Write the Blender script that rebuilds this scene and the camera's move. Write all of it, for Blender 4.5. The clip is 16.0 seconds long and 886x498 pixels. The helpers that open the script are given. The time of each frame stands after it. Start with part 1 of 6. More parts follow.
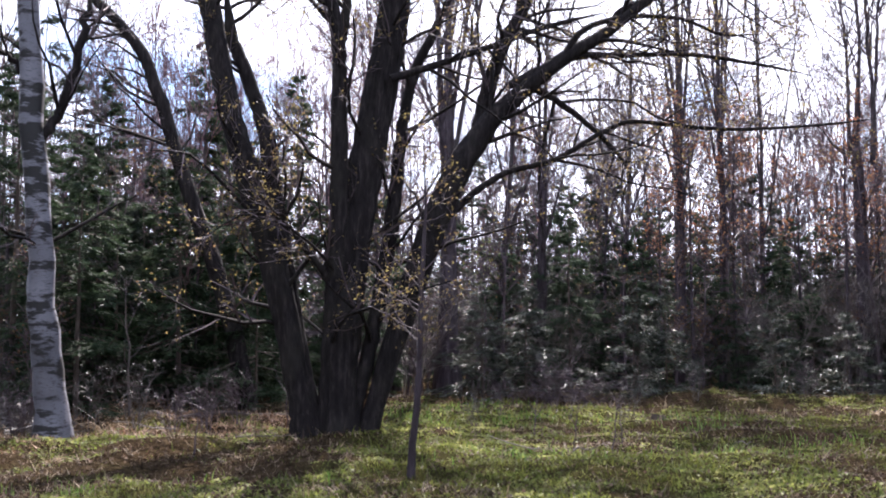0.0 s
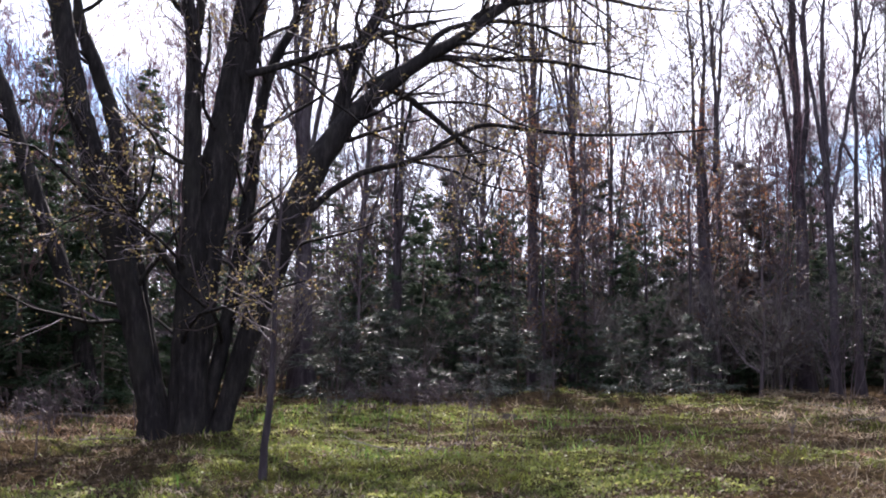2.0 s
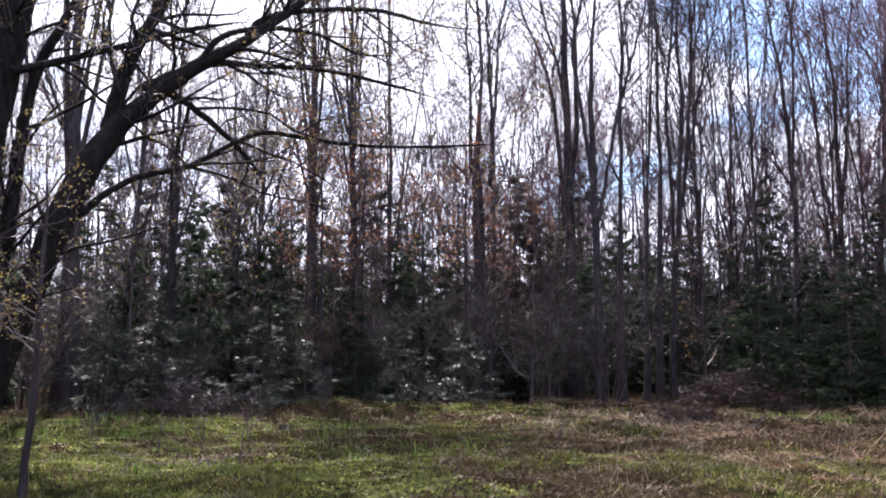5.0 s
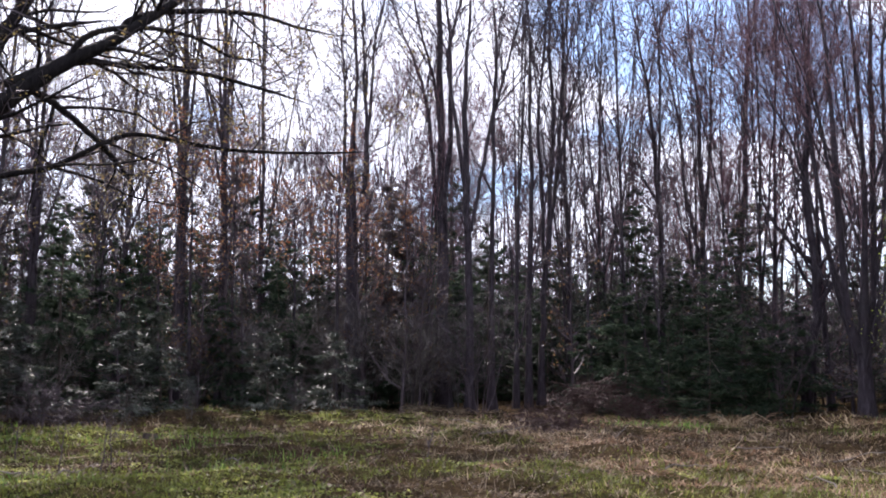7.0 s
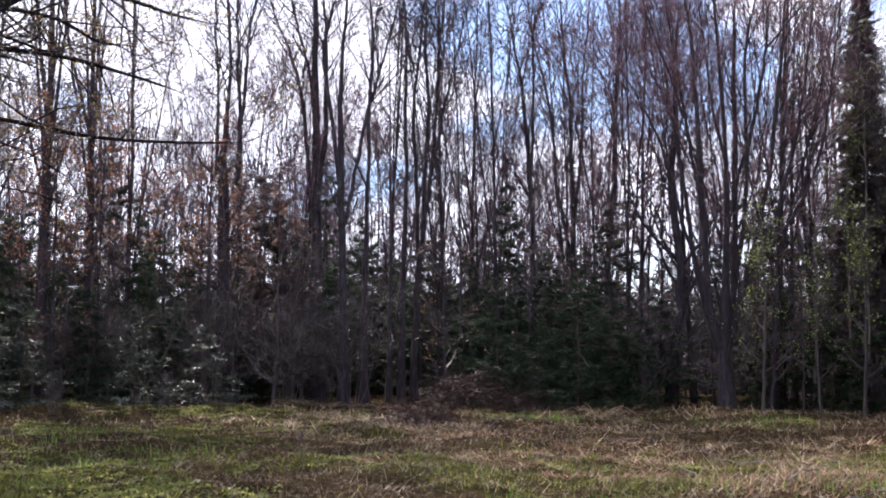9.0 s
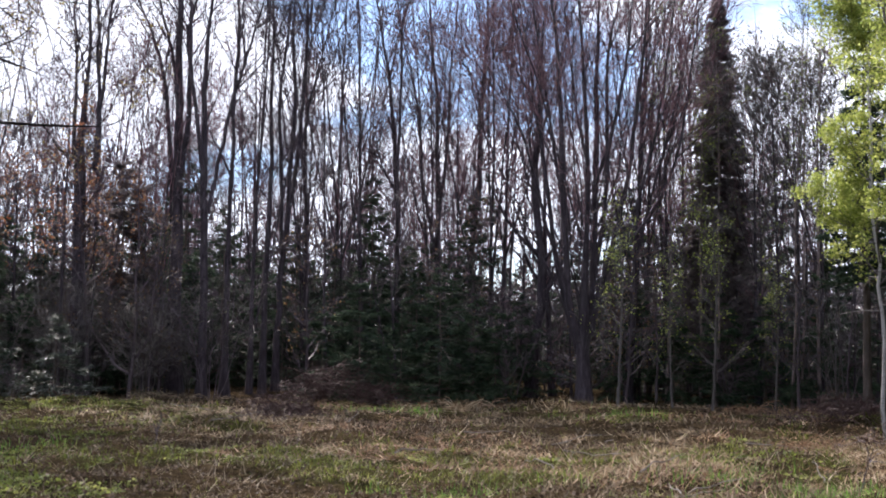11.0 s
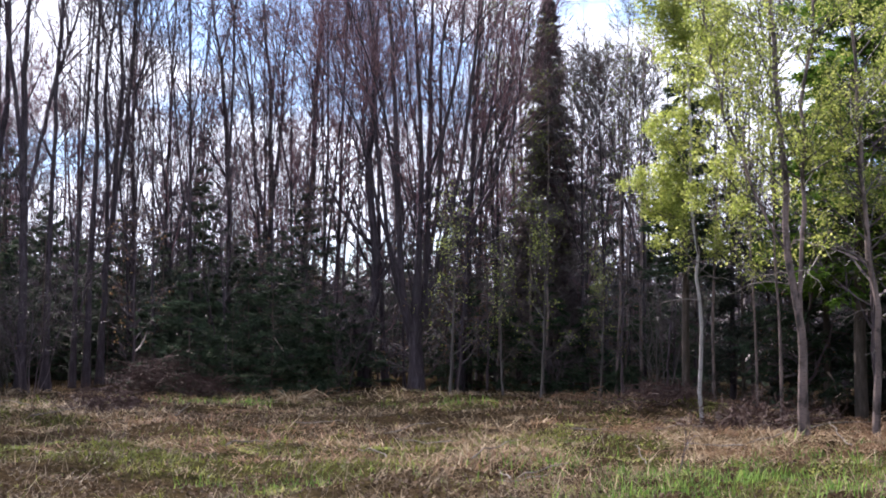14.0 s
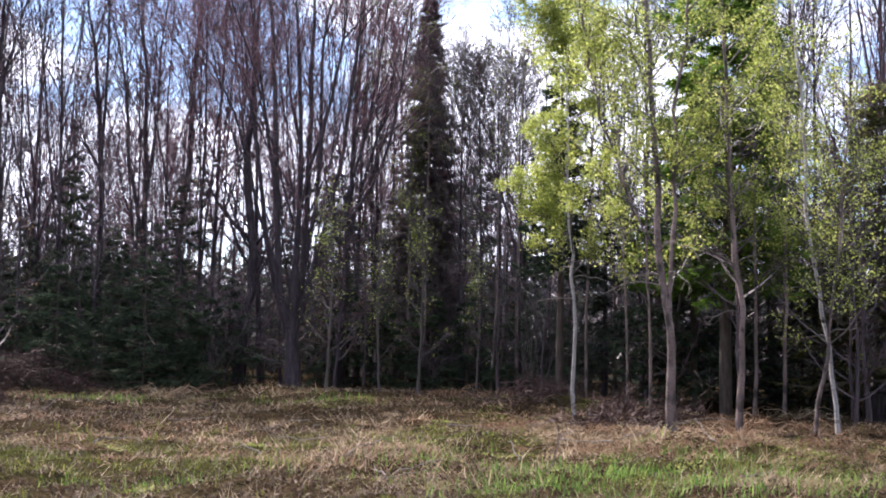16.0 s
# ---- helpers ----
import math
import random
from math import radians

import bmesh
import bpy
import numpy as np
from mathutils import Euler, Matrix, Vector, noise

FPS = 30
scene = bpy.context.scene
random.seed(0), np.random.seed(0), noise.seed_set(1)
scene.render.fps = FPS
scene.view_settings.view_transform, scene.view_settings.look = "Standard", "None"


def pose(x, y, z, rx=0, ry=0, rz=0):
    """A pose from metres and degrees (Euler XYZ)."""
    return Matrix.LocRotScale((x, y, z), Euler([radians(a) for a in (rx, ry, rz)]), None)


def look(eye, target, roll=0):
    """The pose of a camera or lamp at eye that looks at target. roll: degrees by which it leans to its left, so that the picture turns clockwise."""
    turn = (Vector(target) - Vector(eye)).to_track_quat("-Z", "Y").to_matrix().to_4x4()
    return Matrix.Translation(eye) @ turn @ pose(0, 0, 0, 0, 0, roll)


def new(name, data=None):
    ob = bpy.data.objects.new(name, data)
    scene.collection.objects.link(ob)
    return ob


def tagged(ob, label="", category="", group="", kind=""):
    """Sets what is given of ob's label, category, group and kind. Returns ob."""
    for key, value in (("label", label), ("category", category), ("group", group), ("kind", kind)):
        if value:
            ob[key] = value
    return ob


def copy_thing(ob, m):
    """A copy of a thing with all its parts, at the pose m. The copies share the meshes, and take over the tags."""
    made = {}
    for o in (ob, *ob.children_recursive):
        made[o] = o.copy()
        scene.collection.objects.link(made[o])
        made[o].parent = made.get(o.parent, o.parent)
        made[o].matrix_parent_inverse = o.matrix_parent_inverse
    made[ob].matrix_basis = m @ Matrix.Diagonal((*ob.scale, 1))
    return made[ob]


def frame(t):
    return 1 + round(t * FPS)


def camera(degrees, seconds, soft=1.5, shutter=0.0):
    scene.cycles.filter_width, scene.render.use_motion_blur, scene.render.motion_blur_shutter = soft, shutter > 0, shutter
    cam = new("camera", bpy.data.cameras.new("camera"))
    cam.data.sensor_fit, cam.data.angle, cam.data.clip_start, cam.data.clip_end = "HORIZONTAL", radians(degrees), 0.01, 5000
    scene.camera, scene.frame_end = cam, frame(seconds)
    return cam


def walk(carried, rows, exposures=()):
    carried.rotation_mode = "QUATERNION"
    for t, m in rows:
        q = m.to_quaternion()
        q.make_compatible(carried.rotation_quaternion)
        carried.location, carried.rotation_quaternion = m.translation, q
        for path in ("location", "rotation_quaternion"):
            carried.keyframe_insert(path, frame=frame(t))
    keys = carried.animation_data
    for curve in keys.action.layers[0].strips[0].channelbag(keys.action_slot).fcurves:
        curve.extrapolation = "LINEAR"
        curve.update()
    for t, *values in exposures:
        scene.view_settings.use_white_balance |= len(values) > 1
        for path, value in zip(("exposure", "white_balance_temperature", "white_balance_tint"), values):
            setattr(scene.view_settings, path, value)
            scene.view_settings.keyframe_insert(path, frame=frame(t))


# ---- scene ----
# ---------------------------------------------------------------- camera
EYE = 1.5
cam = camera(43.07, 16.0, soft=1.9)
PATH = [(0.0, 94.60, 0.00, 0.00), (0.5, 94.47, -0.24, -2.02), (1.0, 94.69, -0.28, -3.86), (1.5, 94.57, -0.35, -5.69),
        (2.0, 94.62, -0.10, -7.39), (2.5, 94.96, -0.31, -9.27), (3.0, 95.09, -0.53, -11.45), (3.5, 95.16, -0.38, -13.78),
        (4.0, 95.18, -0.19, -15.50), (6.5, 95.35, -0.04, -23.58), (7.0, 95.55, -0.23, -25.21), (7.5, 95.44, -0.36, -26.58),
        (8.0, 95.33, -0.35, -27.83), (8.5, 95.36, -0.27, -29.63), (11.0, 94.95, -0.75, -38.63), (11.5, 95.28, -0.92, -39.71),
        (12.0, 94.94, -0.91, -41.10), (12.5, 94.88, -0.47, -42.53), (13.0, 94.52, -0.33, -44.36), (13.5, 94.55, -0.40, -45.76),
        (14.0, 94.50, -0.30, -47.09), (14.5, 94.49, -0.48, -48.81), (15.0, 94.65, -0.66, -49.92), (15.5, 94.53, -0.65, -51.49),
        (16.0, 94.39, -0.79, -53.33)]
walk(cam, [(t, pose(0, 0, EYE, rx, ry, rz)) for t, rx, ry, rz in PATH], exposures=[(0.0, 2.10, 6250, 22), (4.0, 1.82, 6250, 22), (9.0, 1.62, 6300, 22), (11.0, 1.60, 6300, 17), (13.0, 1.70, 6250, 18), (16.0, 1.90, 6250, 22)])

# ---------------------------------------------------------------- light
SUN_AZ, SUN_EL = 8.0, 45.0
sun = new("sun", bpy.data.lights.new("sun", "SUN"))
sun.data.energy, sun.data.angle, sun.data.color = 3.8, radians(0.55), (1.0, 0.94, 0.85)
_sd = Vector((math.sin(radians(SUN_AZ)) * math.cos(radians(SUN_EL)), math.cos(radians(SUN_AZ)) * math.cos(radians(SUN_EL)),
              math.sin(radians(SUN_EL))))
sun.matrix_world = look(_sd * 60, (0, 0, 0))

world = bpy.data.worlds.new("world")
scene.world = world
world.use_nodes = True
wn, wl = world.node_tree.nodes, world.node_tree.links
wn.clear()
w_out, w_bg = wn.new("ShaderNodeOutputWorld"), wn.new("ShaderNodeBackground")
w_sky = wn.new("ShaderNodeTexSky")
w_sky.sky_type, w_sky.sun_disc = "NISHITA", False
w_sky.sun_elevation, w_sky.sun_rotation = radians(SUN_EL), radians(SUN_AZ)
w_sky.air_density, w_sky.dust_density, w_sky.ozone_density = 1.0, 0.2, 3.0
w_tc, w_map, w_noise = wn.new("ShaderNodeTexCoord"), wn.new("ShaderNodeMapping"), wn.new("ShaderNodeTexNoise")
w_map.inputs["Location"].default_value = (0.35, 0.2, 0.1)
w_map.inputs["Scale"].default_value = (1.0, 1.0, 2.6)
w_noise.inputs["Scale"].default_value, w_noise.inputs["Detail"].default_value = 5.5, 7.0
w_noise.inputs["Roughness"].default_value = 0.55
w_ramp, w_mix = wn.new("ShaderNodeValToRGB"), wn.new("ShaderNodeMix")
w_ramp.color_ramp.elements[0].position, w_ramp.color_ramp.elements[1].position = 0.41, 0.57
w_ramp.color_ramp.elements[0].color = (0.08, 0.08, 0.08, 1)
w_mix.data_type = "RGBA"
w_mix.inputs["B"].default_value = (7.7, 8.2, 8.9, 1)
w_bg.inputs["Strength"].default_value = 0.079
wl.new(w_tc.outputs["Generated"], w_map.inputs["Vector"])
wl.new(w_map.outputs["Vector"], w_noise.inputs["Vector"])
w_last = w_noise.outputs["Fac"]
# gaps of blue and added cloud banks, wider than high: bearing, elevation, width in degrees, depth
w_flat, w_nrm = wn.new("ShaderNodeMapping"), wn.new("ShaderNodeVectorMath")
w_flat.inputs["Scale"].default_value = (1.0, 1.0, 2.2)
w_nrm.operation = "NORMALIZE"
wl.new(w_tc.outputs["Generated"], w_flat.inputs["Vector"])
wl.new(w_flat.outputs["Vector"], w_nrm.inputs[0])
# negative depth: cloud added over the viewed side, leaving the other sky clearer
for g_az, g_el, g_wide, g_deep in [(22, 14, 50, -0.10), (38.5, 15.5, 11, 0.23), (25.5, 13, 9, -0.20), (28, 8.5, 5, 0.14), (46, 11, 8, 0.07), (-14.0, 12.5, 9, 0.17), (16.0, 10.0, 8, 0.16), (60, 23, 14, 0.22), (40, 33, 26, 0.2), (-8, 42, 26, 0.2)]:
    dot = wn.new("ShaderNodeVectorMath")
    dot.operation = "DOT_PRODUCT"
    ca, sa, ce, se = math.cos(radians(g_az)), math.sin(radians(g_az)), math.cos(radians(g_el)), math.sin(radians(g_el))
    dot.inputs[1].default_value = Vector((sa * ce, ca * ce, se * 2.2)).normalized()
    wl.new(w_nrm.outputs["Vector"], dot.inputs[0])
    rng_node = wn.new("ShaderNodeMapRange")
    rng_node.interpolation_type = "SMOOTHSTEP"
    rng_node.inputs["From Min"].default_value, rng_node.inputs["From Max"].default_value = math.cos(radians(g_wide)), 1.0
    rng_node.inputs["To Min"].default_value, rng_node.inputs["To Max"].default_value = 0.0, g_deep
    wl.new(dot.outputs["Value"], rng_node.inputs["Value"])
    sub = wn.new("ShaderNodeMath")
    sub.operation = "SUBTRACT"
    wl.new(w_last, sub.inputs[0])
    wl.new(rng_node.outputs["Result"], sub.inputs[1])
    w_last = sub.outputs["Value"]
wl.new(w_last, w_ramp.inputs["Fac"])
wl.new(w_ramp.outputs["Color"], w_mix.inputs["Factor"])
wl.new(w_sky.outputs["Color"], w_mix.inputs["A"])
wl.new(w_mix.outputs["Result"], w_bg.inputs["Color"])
wl.new(w_bg.outputs["Background"], w_out.inputs["Surface"])


# ---------------------------------------------------------------- materials
def ramp_node(nt, stops):
    r = nt.nodes.new("ShaderNodeValToRGB")
    while len(r.color_ramp.elements) < len(stops):
        r.color_ramp.elements.new(0.5)
    for e, (p, c) in zip(r.color_ramp.elements, stops):
        e.position, e.color = p, (*c, 1)
    return r


def noise_node(nt, scale, detail=4.0, stretch=None, rough=0.6):
    tc, n = nt.nodes.new("ShaderNodeTexCoord"), nt.nodes.new("ShaderNodeTexNoise")
    n.inputs["Scale"].default_value, n.inputs["Detail"].default_value, n.inputs["Roughness"].default_value = scale, detail, rough
    if stretch:
        m = nt.nodes.new("ShaderNodeMapping")
        m.inputs["Scale"].default_value = stretch
        nt.links.new(tc.outputs["Object"], m.inputs["Vector"])
        nt.links.new(m.outputs["Vector"], n.inputs["Vector"])
    else:
        nt.links.new(tc.outputs["Object"], n.inputs["Vector"])
    return n


def material(name):
    m = bpy.data.materials.new(name)
    m.use_nodes = True
    nt = m.node_tree
    b = nt.nodes["Principled BSDF"]
    return m, nt, b


def bark_material(name, dark, mid, light, scale=9.0, stretch=(1, 1, 0.22), bump=0.6, rough=0.9, lichen=None, gloss=0.25):
    m, nt, b = material(name)
    n1, n2 = noise_node(nt, scale, 6, stretch, 0.7), noise_node(nt, 1.3, 3)
    r = ramp_node(nt, [(0.3, dark), (0.52, mid), (0.75, light)])
    nt.links.new(n1.outputs["Fac"], r.inputs["Fac"])
    mix = nt.nodes.new("ShaderNodeMix")
    mix.data_type, mix.blend_type = "RGBA", "MIX"
    r2 = ramp_node(nt, [(0.5, (0, 0, 0)), (0.72, (0.7, 0.7, 0.7))])
    nt.links.new(n2.outputs["Fac"], r2.inputs["Fac"])
    nt.links.new(r2.outputs["Color"], mix.inputs["Factor"])
    nt.links.new(r.outputs["Color"], mix.inputs["A"])
    mix.inputs["B"].default_value = (*(lichen or mid), 1)
    nt.links.new(mix.outputs["Result"], b.inputs["Base Color"])
    b.inputs["Roughness"].default_value = rough
    b.inputs["Specular IOR Level"].default_value = gloss
    bp = nt.nodes.new("ShaderNodeBump")
    bp.inputs["Strength"].default_value, bp.inputs["Distance"].default_value = bump, 0.03
    nt.links.new(n1.outputs["Fac"], bp.inputs["Height"])
    nt.links.new(bp.outputs["Normal"], b.inputs["Normal"])
    return m


def pale_bark_material(name, white, shade, scar, low=0.40, high=0.47, collar=None, stretch=(0.7, 0.7, 2.4)):
    """Smooth pale bark with dark cross bands and scars."""
    m, nt, b = material(name)
    n1 = noise_node(nt, 2.8, 4, stretch, 0.6)
    n2 = noise_node(nt, 26.0, 3, (0.5, 0.5, 2.5))
    n3 = noise_node(nt, 1.1, 2)
    base = ramp_node(nt, [(0.3, shade), (0.6, white)])
    nt.links.new(n3.outputs["Fac"], base.inputs["Fac"])
    band = ramp_node(nt, [(low, (0, 0, 0)), (high, (1, 1, 1))])
    mark = n1.outputs["Fac"]
    if collar:
        tc, sep, crv = nt.nodes.new("ShaderNodeTexCoord"), nt.nodes.new("ShaderNodeSeparateXYZ"), nt.nodes.new("ShaderNodeFloatCurve")
        nt.links.new(tc.outputs["Object"], sep.inputs["Vector"])
        half = nt.nodes.new("ShaderNodeMapRange")
        half.inputs["From Min"].default_value, half.inputs["From Max"].default_value = collar[0], collar[1]
        nt.links.new(sep.outputs["Z"], half.inputs["Value"])
        pts = crv.mapping.curves[0].points
        pts[0].location, pts[1].location = (0.0, 0.0), (1.0, 0.0)
        for px, py in [(0.3, 0.05), (0.7, 0.05)]:
            pts.new(px, py)
        crv.mapping.update()
        nt.links.new(half.outputs["Result"], crv.inputs["Value"])
        drop = nt.nodes.new("ShaderNodeMath")
        drop.operation = "SUBTRACT"
        nt.links.new(n1.outputs["Fac"], drop.inputs[0])
        nt.links.new(crv.outputs["Value"], drop.inputs[1])
        mark = drop.outputs["Value"]
    nt.links.new(mark, band.inputs["Fac"])
    mix = nt.nodes.new("ShaderNodeMix")
    mix.data_type = "RGBA"
    nt.links.new(band.outputs["Color"], mix.inputs["Factor"])
    mix.inputs["A"].default_value = (*scar, 1)
    nt.links.new(base.outputs["Color"], mix.inputs["B"])
    fine = ramp_node(nt, [(0.33, (0.45, 0.42, 0.4)), (0.45, (1, 1, 1))])
    nt.links.new(n2.outputs["Fac"], fine.inputs["Fac"])
    mul = nt.nodes.new("ShaderNodeMix")
    mul.data_type, mul.blend_type = "RGBA", "MULTIPLY"
    mul.inputs["Factor"].default_value = 1.0
    nt.links.new(mix.outputs["Result"], mul.inputs["A"])
    nt.links.new(fine.outputs["Color"], mul.inputs["B"])
    nt.links.new(mul.outputs["Result"], b.inputs["Base Color"])
    b.inputs["Roughness"].default_value = 0.7
    bp = nt.nodes.new("ShaderNodeBump")
    bp.inputs["Strength"].default_value, bp.inputs["Distance"].default_value = 0.4, 0.01
    nt.links.new(n1.outputs["Fac"], bp.inputs["Height"])
    nt.links.new(bp.outputs["Normal"], b.inputs["Normal"])
    return m


def leaf_material(name, tones, through_light=0.45, rough=0.55, gloss=0.07, clump=0.0):
    """Thin leaves or needles: tone varies leaf by leaf, part of the light passes through."""
    m, nt, b = material(name)
    geo = nt.nodes.new("ShaderNodeNewGeometry")
    k = len(tones) - 1
    r = ramp_node(nt, [(i / k, c) for i, c in enumerate(tones)])
    if clump:
        spray, tone = noise_node(nt, clump, 3), nt.nodes.new("ShaderNodeMapRange")
        tone.inputs["From Min"].default_value, tone.inputs["From Max"].default_value = 0.3, 0.7
        nt.links.new(spray.outputs["Fac"], tone.inputs["Value"])
        both = nt.nodes.new("ShaderNodeMix")
        both.inputs["Factor"].default_value = 0.25
        nt.links.new(tone.outputs["Result"], both.inputs["A"])
        nt.links.new(geo.outputs["Random Per Island"], both.inputs["B"])
        nt.links.new(both.outputs["Result"], r.inputs["Fac"])
    else:
        nt.links.new(geo.outputs["Random Per Island"], r.inputs["Fac"])
    n = noise_node(nt, 0.9, 2)
    rv = ramp_node(nt, [(0.3, (0.65, 0.65, 0.65)), (0.7, (1.15, 1.15, 1.15))])
    nt.links.new(n.outputs["Fac"], rv.inputs["Fac"])
    mul = nt.nodes.new("ShaderNodeMix")
    mul.data_type, mul.blend_type = "RGBA", "MULTIPLY"
    mul.inputs["Factor"].default_value = 1.0
    nt.links.new(r.outputs["Color"], mul.inputs["A"])
    nt.links.new(rv.outputs["Color"], mul.inputs["B"])
    nt.links.new(mul.outputs["Result"], b.inputs["Base Color"])
    b.inputs["Roughness"].default_value = rough
    b.inputs["Specular IOR Level"].default_value = gloss
    tr, mx = nt.nodes.new("ShaderNodeBsdfTranslucent"), nt.nodes.new("ShaderNodeMixShader")
    nt.links.new(mul.outputs["Result"], tr.inputs["Color"])
    mx.inputs["Fac"].default_value = through_light
    nt.links.new(b.outputs["BSDF"], mx.inputs[1])
    nt.links.new(tr.outputs["BSDF"], mx.inputs[2])
    nt.links.new(mx.outputs["Shader"], nt.nodes["Material Output"].inputs["Surface"])
    return m


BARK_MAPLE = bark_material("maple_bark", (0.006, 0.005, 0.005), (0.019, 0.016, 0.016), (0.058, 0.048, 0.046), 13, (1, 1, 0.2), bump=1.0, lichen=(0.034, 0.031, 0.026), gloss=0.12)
BARK_POLE = bark_material("pole_bark", (0.017, 0.012, 0.015), (0.052, 0.040, 0.047), (0.115, 0.092, 0.105), 10, lichen=(0.07, 0.065, 0.06))
BARK_RED_MAPLE = bark_material("red_maple_bark", (0.016, 0.012, 0.014), (0.048, 0.037, 0.043), (0.105, 0.084, 0.095), 10, lichen=(0.05, 0.045, 0.043))
BARK_CONIFER = bark_material("conifer_bark", (0.035, 0.027, 0.022), (0.09, 0.07, 0.058), (0.16, 0.13, 0.11), 12)
BARK_BIRCH = pale_bark_material("birch_bark", (0.40, 0.38, 0.37), (0.22, 0.20, 0.19), (0.03, 0.025, 0.023), 0.36, 0.42)
# white bark set blue-grey: the shade it stands in is put into the colour
BARK_SHADED_OLD_BIRCH = pale_bark_material("shaded_old_birch_bark", (0.17, 0.17, 0.195), (0.075, 0.075, 0.09), (0.010, 0.009, 0.009), 0.43, 0.50, collar=(2.6, 5.4))
BARK_ASPEN = pale_bark_material("aspen_bark", (0.21, 0.155, 0.14), (0.085, 0.063, 0.056), (0.036, 0.027, 0.024), 0.38, 0.50, stretch=(1.6, 1.6, 0.9))
TWIG = bark_material("twig_bark", (0.04, 0.029, 0.032), (0.088, 0.066, 0.072), (0.16, 0.125, 0.137), 6, bump=0.0, rough=0.6, gloss=0.25)
TWIG_RED = bark_material("red_twig_bark", (0.085, 0.044, 0.05), (0.175, 0.095, 0.105), (0.29, 0.175, 0.19), 6, bump=0.0, rough=0.7)
BRUSH_PALE = bark_material("weathered_branch", (0.08, 0.067, 0.06), (0.16, 0.14, 0.125), (0.28, 0.25, 0.225), 6, bump=0.0, rough=0.8, gloss=0.1)
BRUSH = bark_material("dead_brush_bark", (0.03, 0.016, 0.014), (0.065, 0.036, 0.031), (0.125, 0.078, 0.066), 6, bump=0.0, rough=0.7)
TWIG_GREY = bark_material("grey_twig_bark", (0.045, 0.038, 0.036), (0.09, 0.077, 0.07), (0.16, 0.142, 0.13), 6, bump=0.0, rough=0.5, gloss=0.35)
NEEDLE = leaf_material("fir_needles", [(0.020, 0.034, 0.022), (0.048, 0.074, 0.044), (0.105, 0.14, 0.085)], 0.4, 0.6, 0.06, clump=4.0)
NEEDLE_HEMLOCK = leaf_material("hemlock_needles", [(0.015, 0.03, 0.014), (0.040, 0.066, 0.034), (0.105, 0.14, 0.08)], 0.42, 0.5, 0.12, clump=3.0)
# sun glints and the dark gaps between sprays are put into this needle colour
NEEDLE_SUNLIT = leaf_material("sunlit_fir_needles", [(0.018, 0.026, 0.018), (0.06, 0.075, 0.055), (0.40, 0.42, 0.37)], 0.45, 0.4, 0.25, clump=3.0)
NEEDLE_DARK = leaf_material("spruce_needles", [(0.026, 0.036, 0.028), (0.052, 0.064, 0.048), (0.085, 0.094, 0.072)], 0.45, 0.6, 0.06, clump=4.0)
NEEDLE_BROWN = leaf_material("weathered_spruce_needles", [(0.095, 0.078, 0.08), (0.15, 0.124, 0.126), (0.21, 0.176, 0.176)], 0.55, 0.55, clump=1.5)
NEEDLE_OLIVE = leaf_material("olive_pine_needles", [(0.06, 0.062, 0.025), (0.11, 0.11, 0.045), (0.19, 0.185, 0.085)], 0.45, 0.55, clump=4.0)
NEEDLE_BRIGHT = leaf_material("young_fir_needles", [(0.06, 0.13, 0.02), (0.12, 0.22, 0.03), (0.20, 0.32, 0.05)], 0.5, 0.5, clump=4.0)
LEAF_ASPEN = leaf_material("aspen_leaves", [(0.17, 0.22, 0.045), (0.34, 0.40, 0.09), (0.55, 0.57, 0.18)], 0.58, 0.45)
LEAF_BRONZE = leaf_material("bronze_leaves", [(0.10, 0.06, 0.04), (0.17, 0.105, 0.065), (0.25, 0.17, 0.08)], 0.45, 0.5)
LEAF_OLIVE = leaf_material("olive_leaves", [(0.11, 0.135, 0.04), (0.19, 0.225, 0.065), (0.29, 0.32, 0.11)], 0.5, 0.5)
LEAF_GREY = leaf_material("grey_green_leaves", [(0.07, 0.08, 0.05), (0.11, 0.12, 0.08), (0.17, 0.17, 0.12)], 0.4, 0.35)
LEAF_GOLD = leaf_material("golden_leaves", [(0.17, 0.13, 0.05), (0.29, 0.235, 0.09), (0.22, 0.14, 0.07)], 0.5, 0.5)
LEAF_RUST = leaf_material("rusty_leaves", [(0.19, 0.075, 0.045), (0.30, 0.13, 0.07), (0.36, 0.21, 0.10)], 0.5, 0.5)
LEAF_RED = leaf_material("red_buds", [(0.16, 0.05, 0.035), (0.24, 0.09, 0.06), (0.28, 0.15, 0.08)], 0.4, 0.5)
GRASS = leaf_material("grass_blades", [(0.07, 0.064, 0.026), (0.10, 0.115, 0.026), (0.17, 0.19, 0.042), (0.33, 0.31, 0.13)], 0.45, 0.5, clump=1.6)
GRASS_LUSH = leaf_material("lush_grass_blades", [(0.05, 0.12, 0.022), (0.11, 0.22, 0.04), (0.26, 0.36, 0.09)], 0.5, 0.5)
STRAW = leaf_material("dry_straw", [(0.036, 0.024, 0.015), (0.085, 0.06, 0.038), (0.34, 0.27, 0.185)], 0.35, 0.6)
FERN = leaf_material("dead_bracken", [(0.08, 0.045, 0.028), (0.19, 0.115, 0.07), (0.42, 0.29, 0.19)], 0.3, 0.6)
HERB = leaf_material("herb_leaves", [(0.06, 0.072, 0.022), (0.165, 0.20, 0.046), (0.55, 0.53, 0.20)], 0.55, 0.5, 0.12, clump=0.7)
HAY = leaf_material("pale_hay", [(0.12, 0.08, 0.045), (0.25, 0.18, 0.11), (0.54, 0.44, 0.31)], 0.4, 0.6)
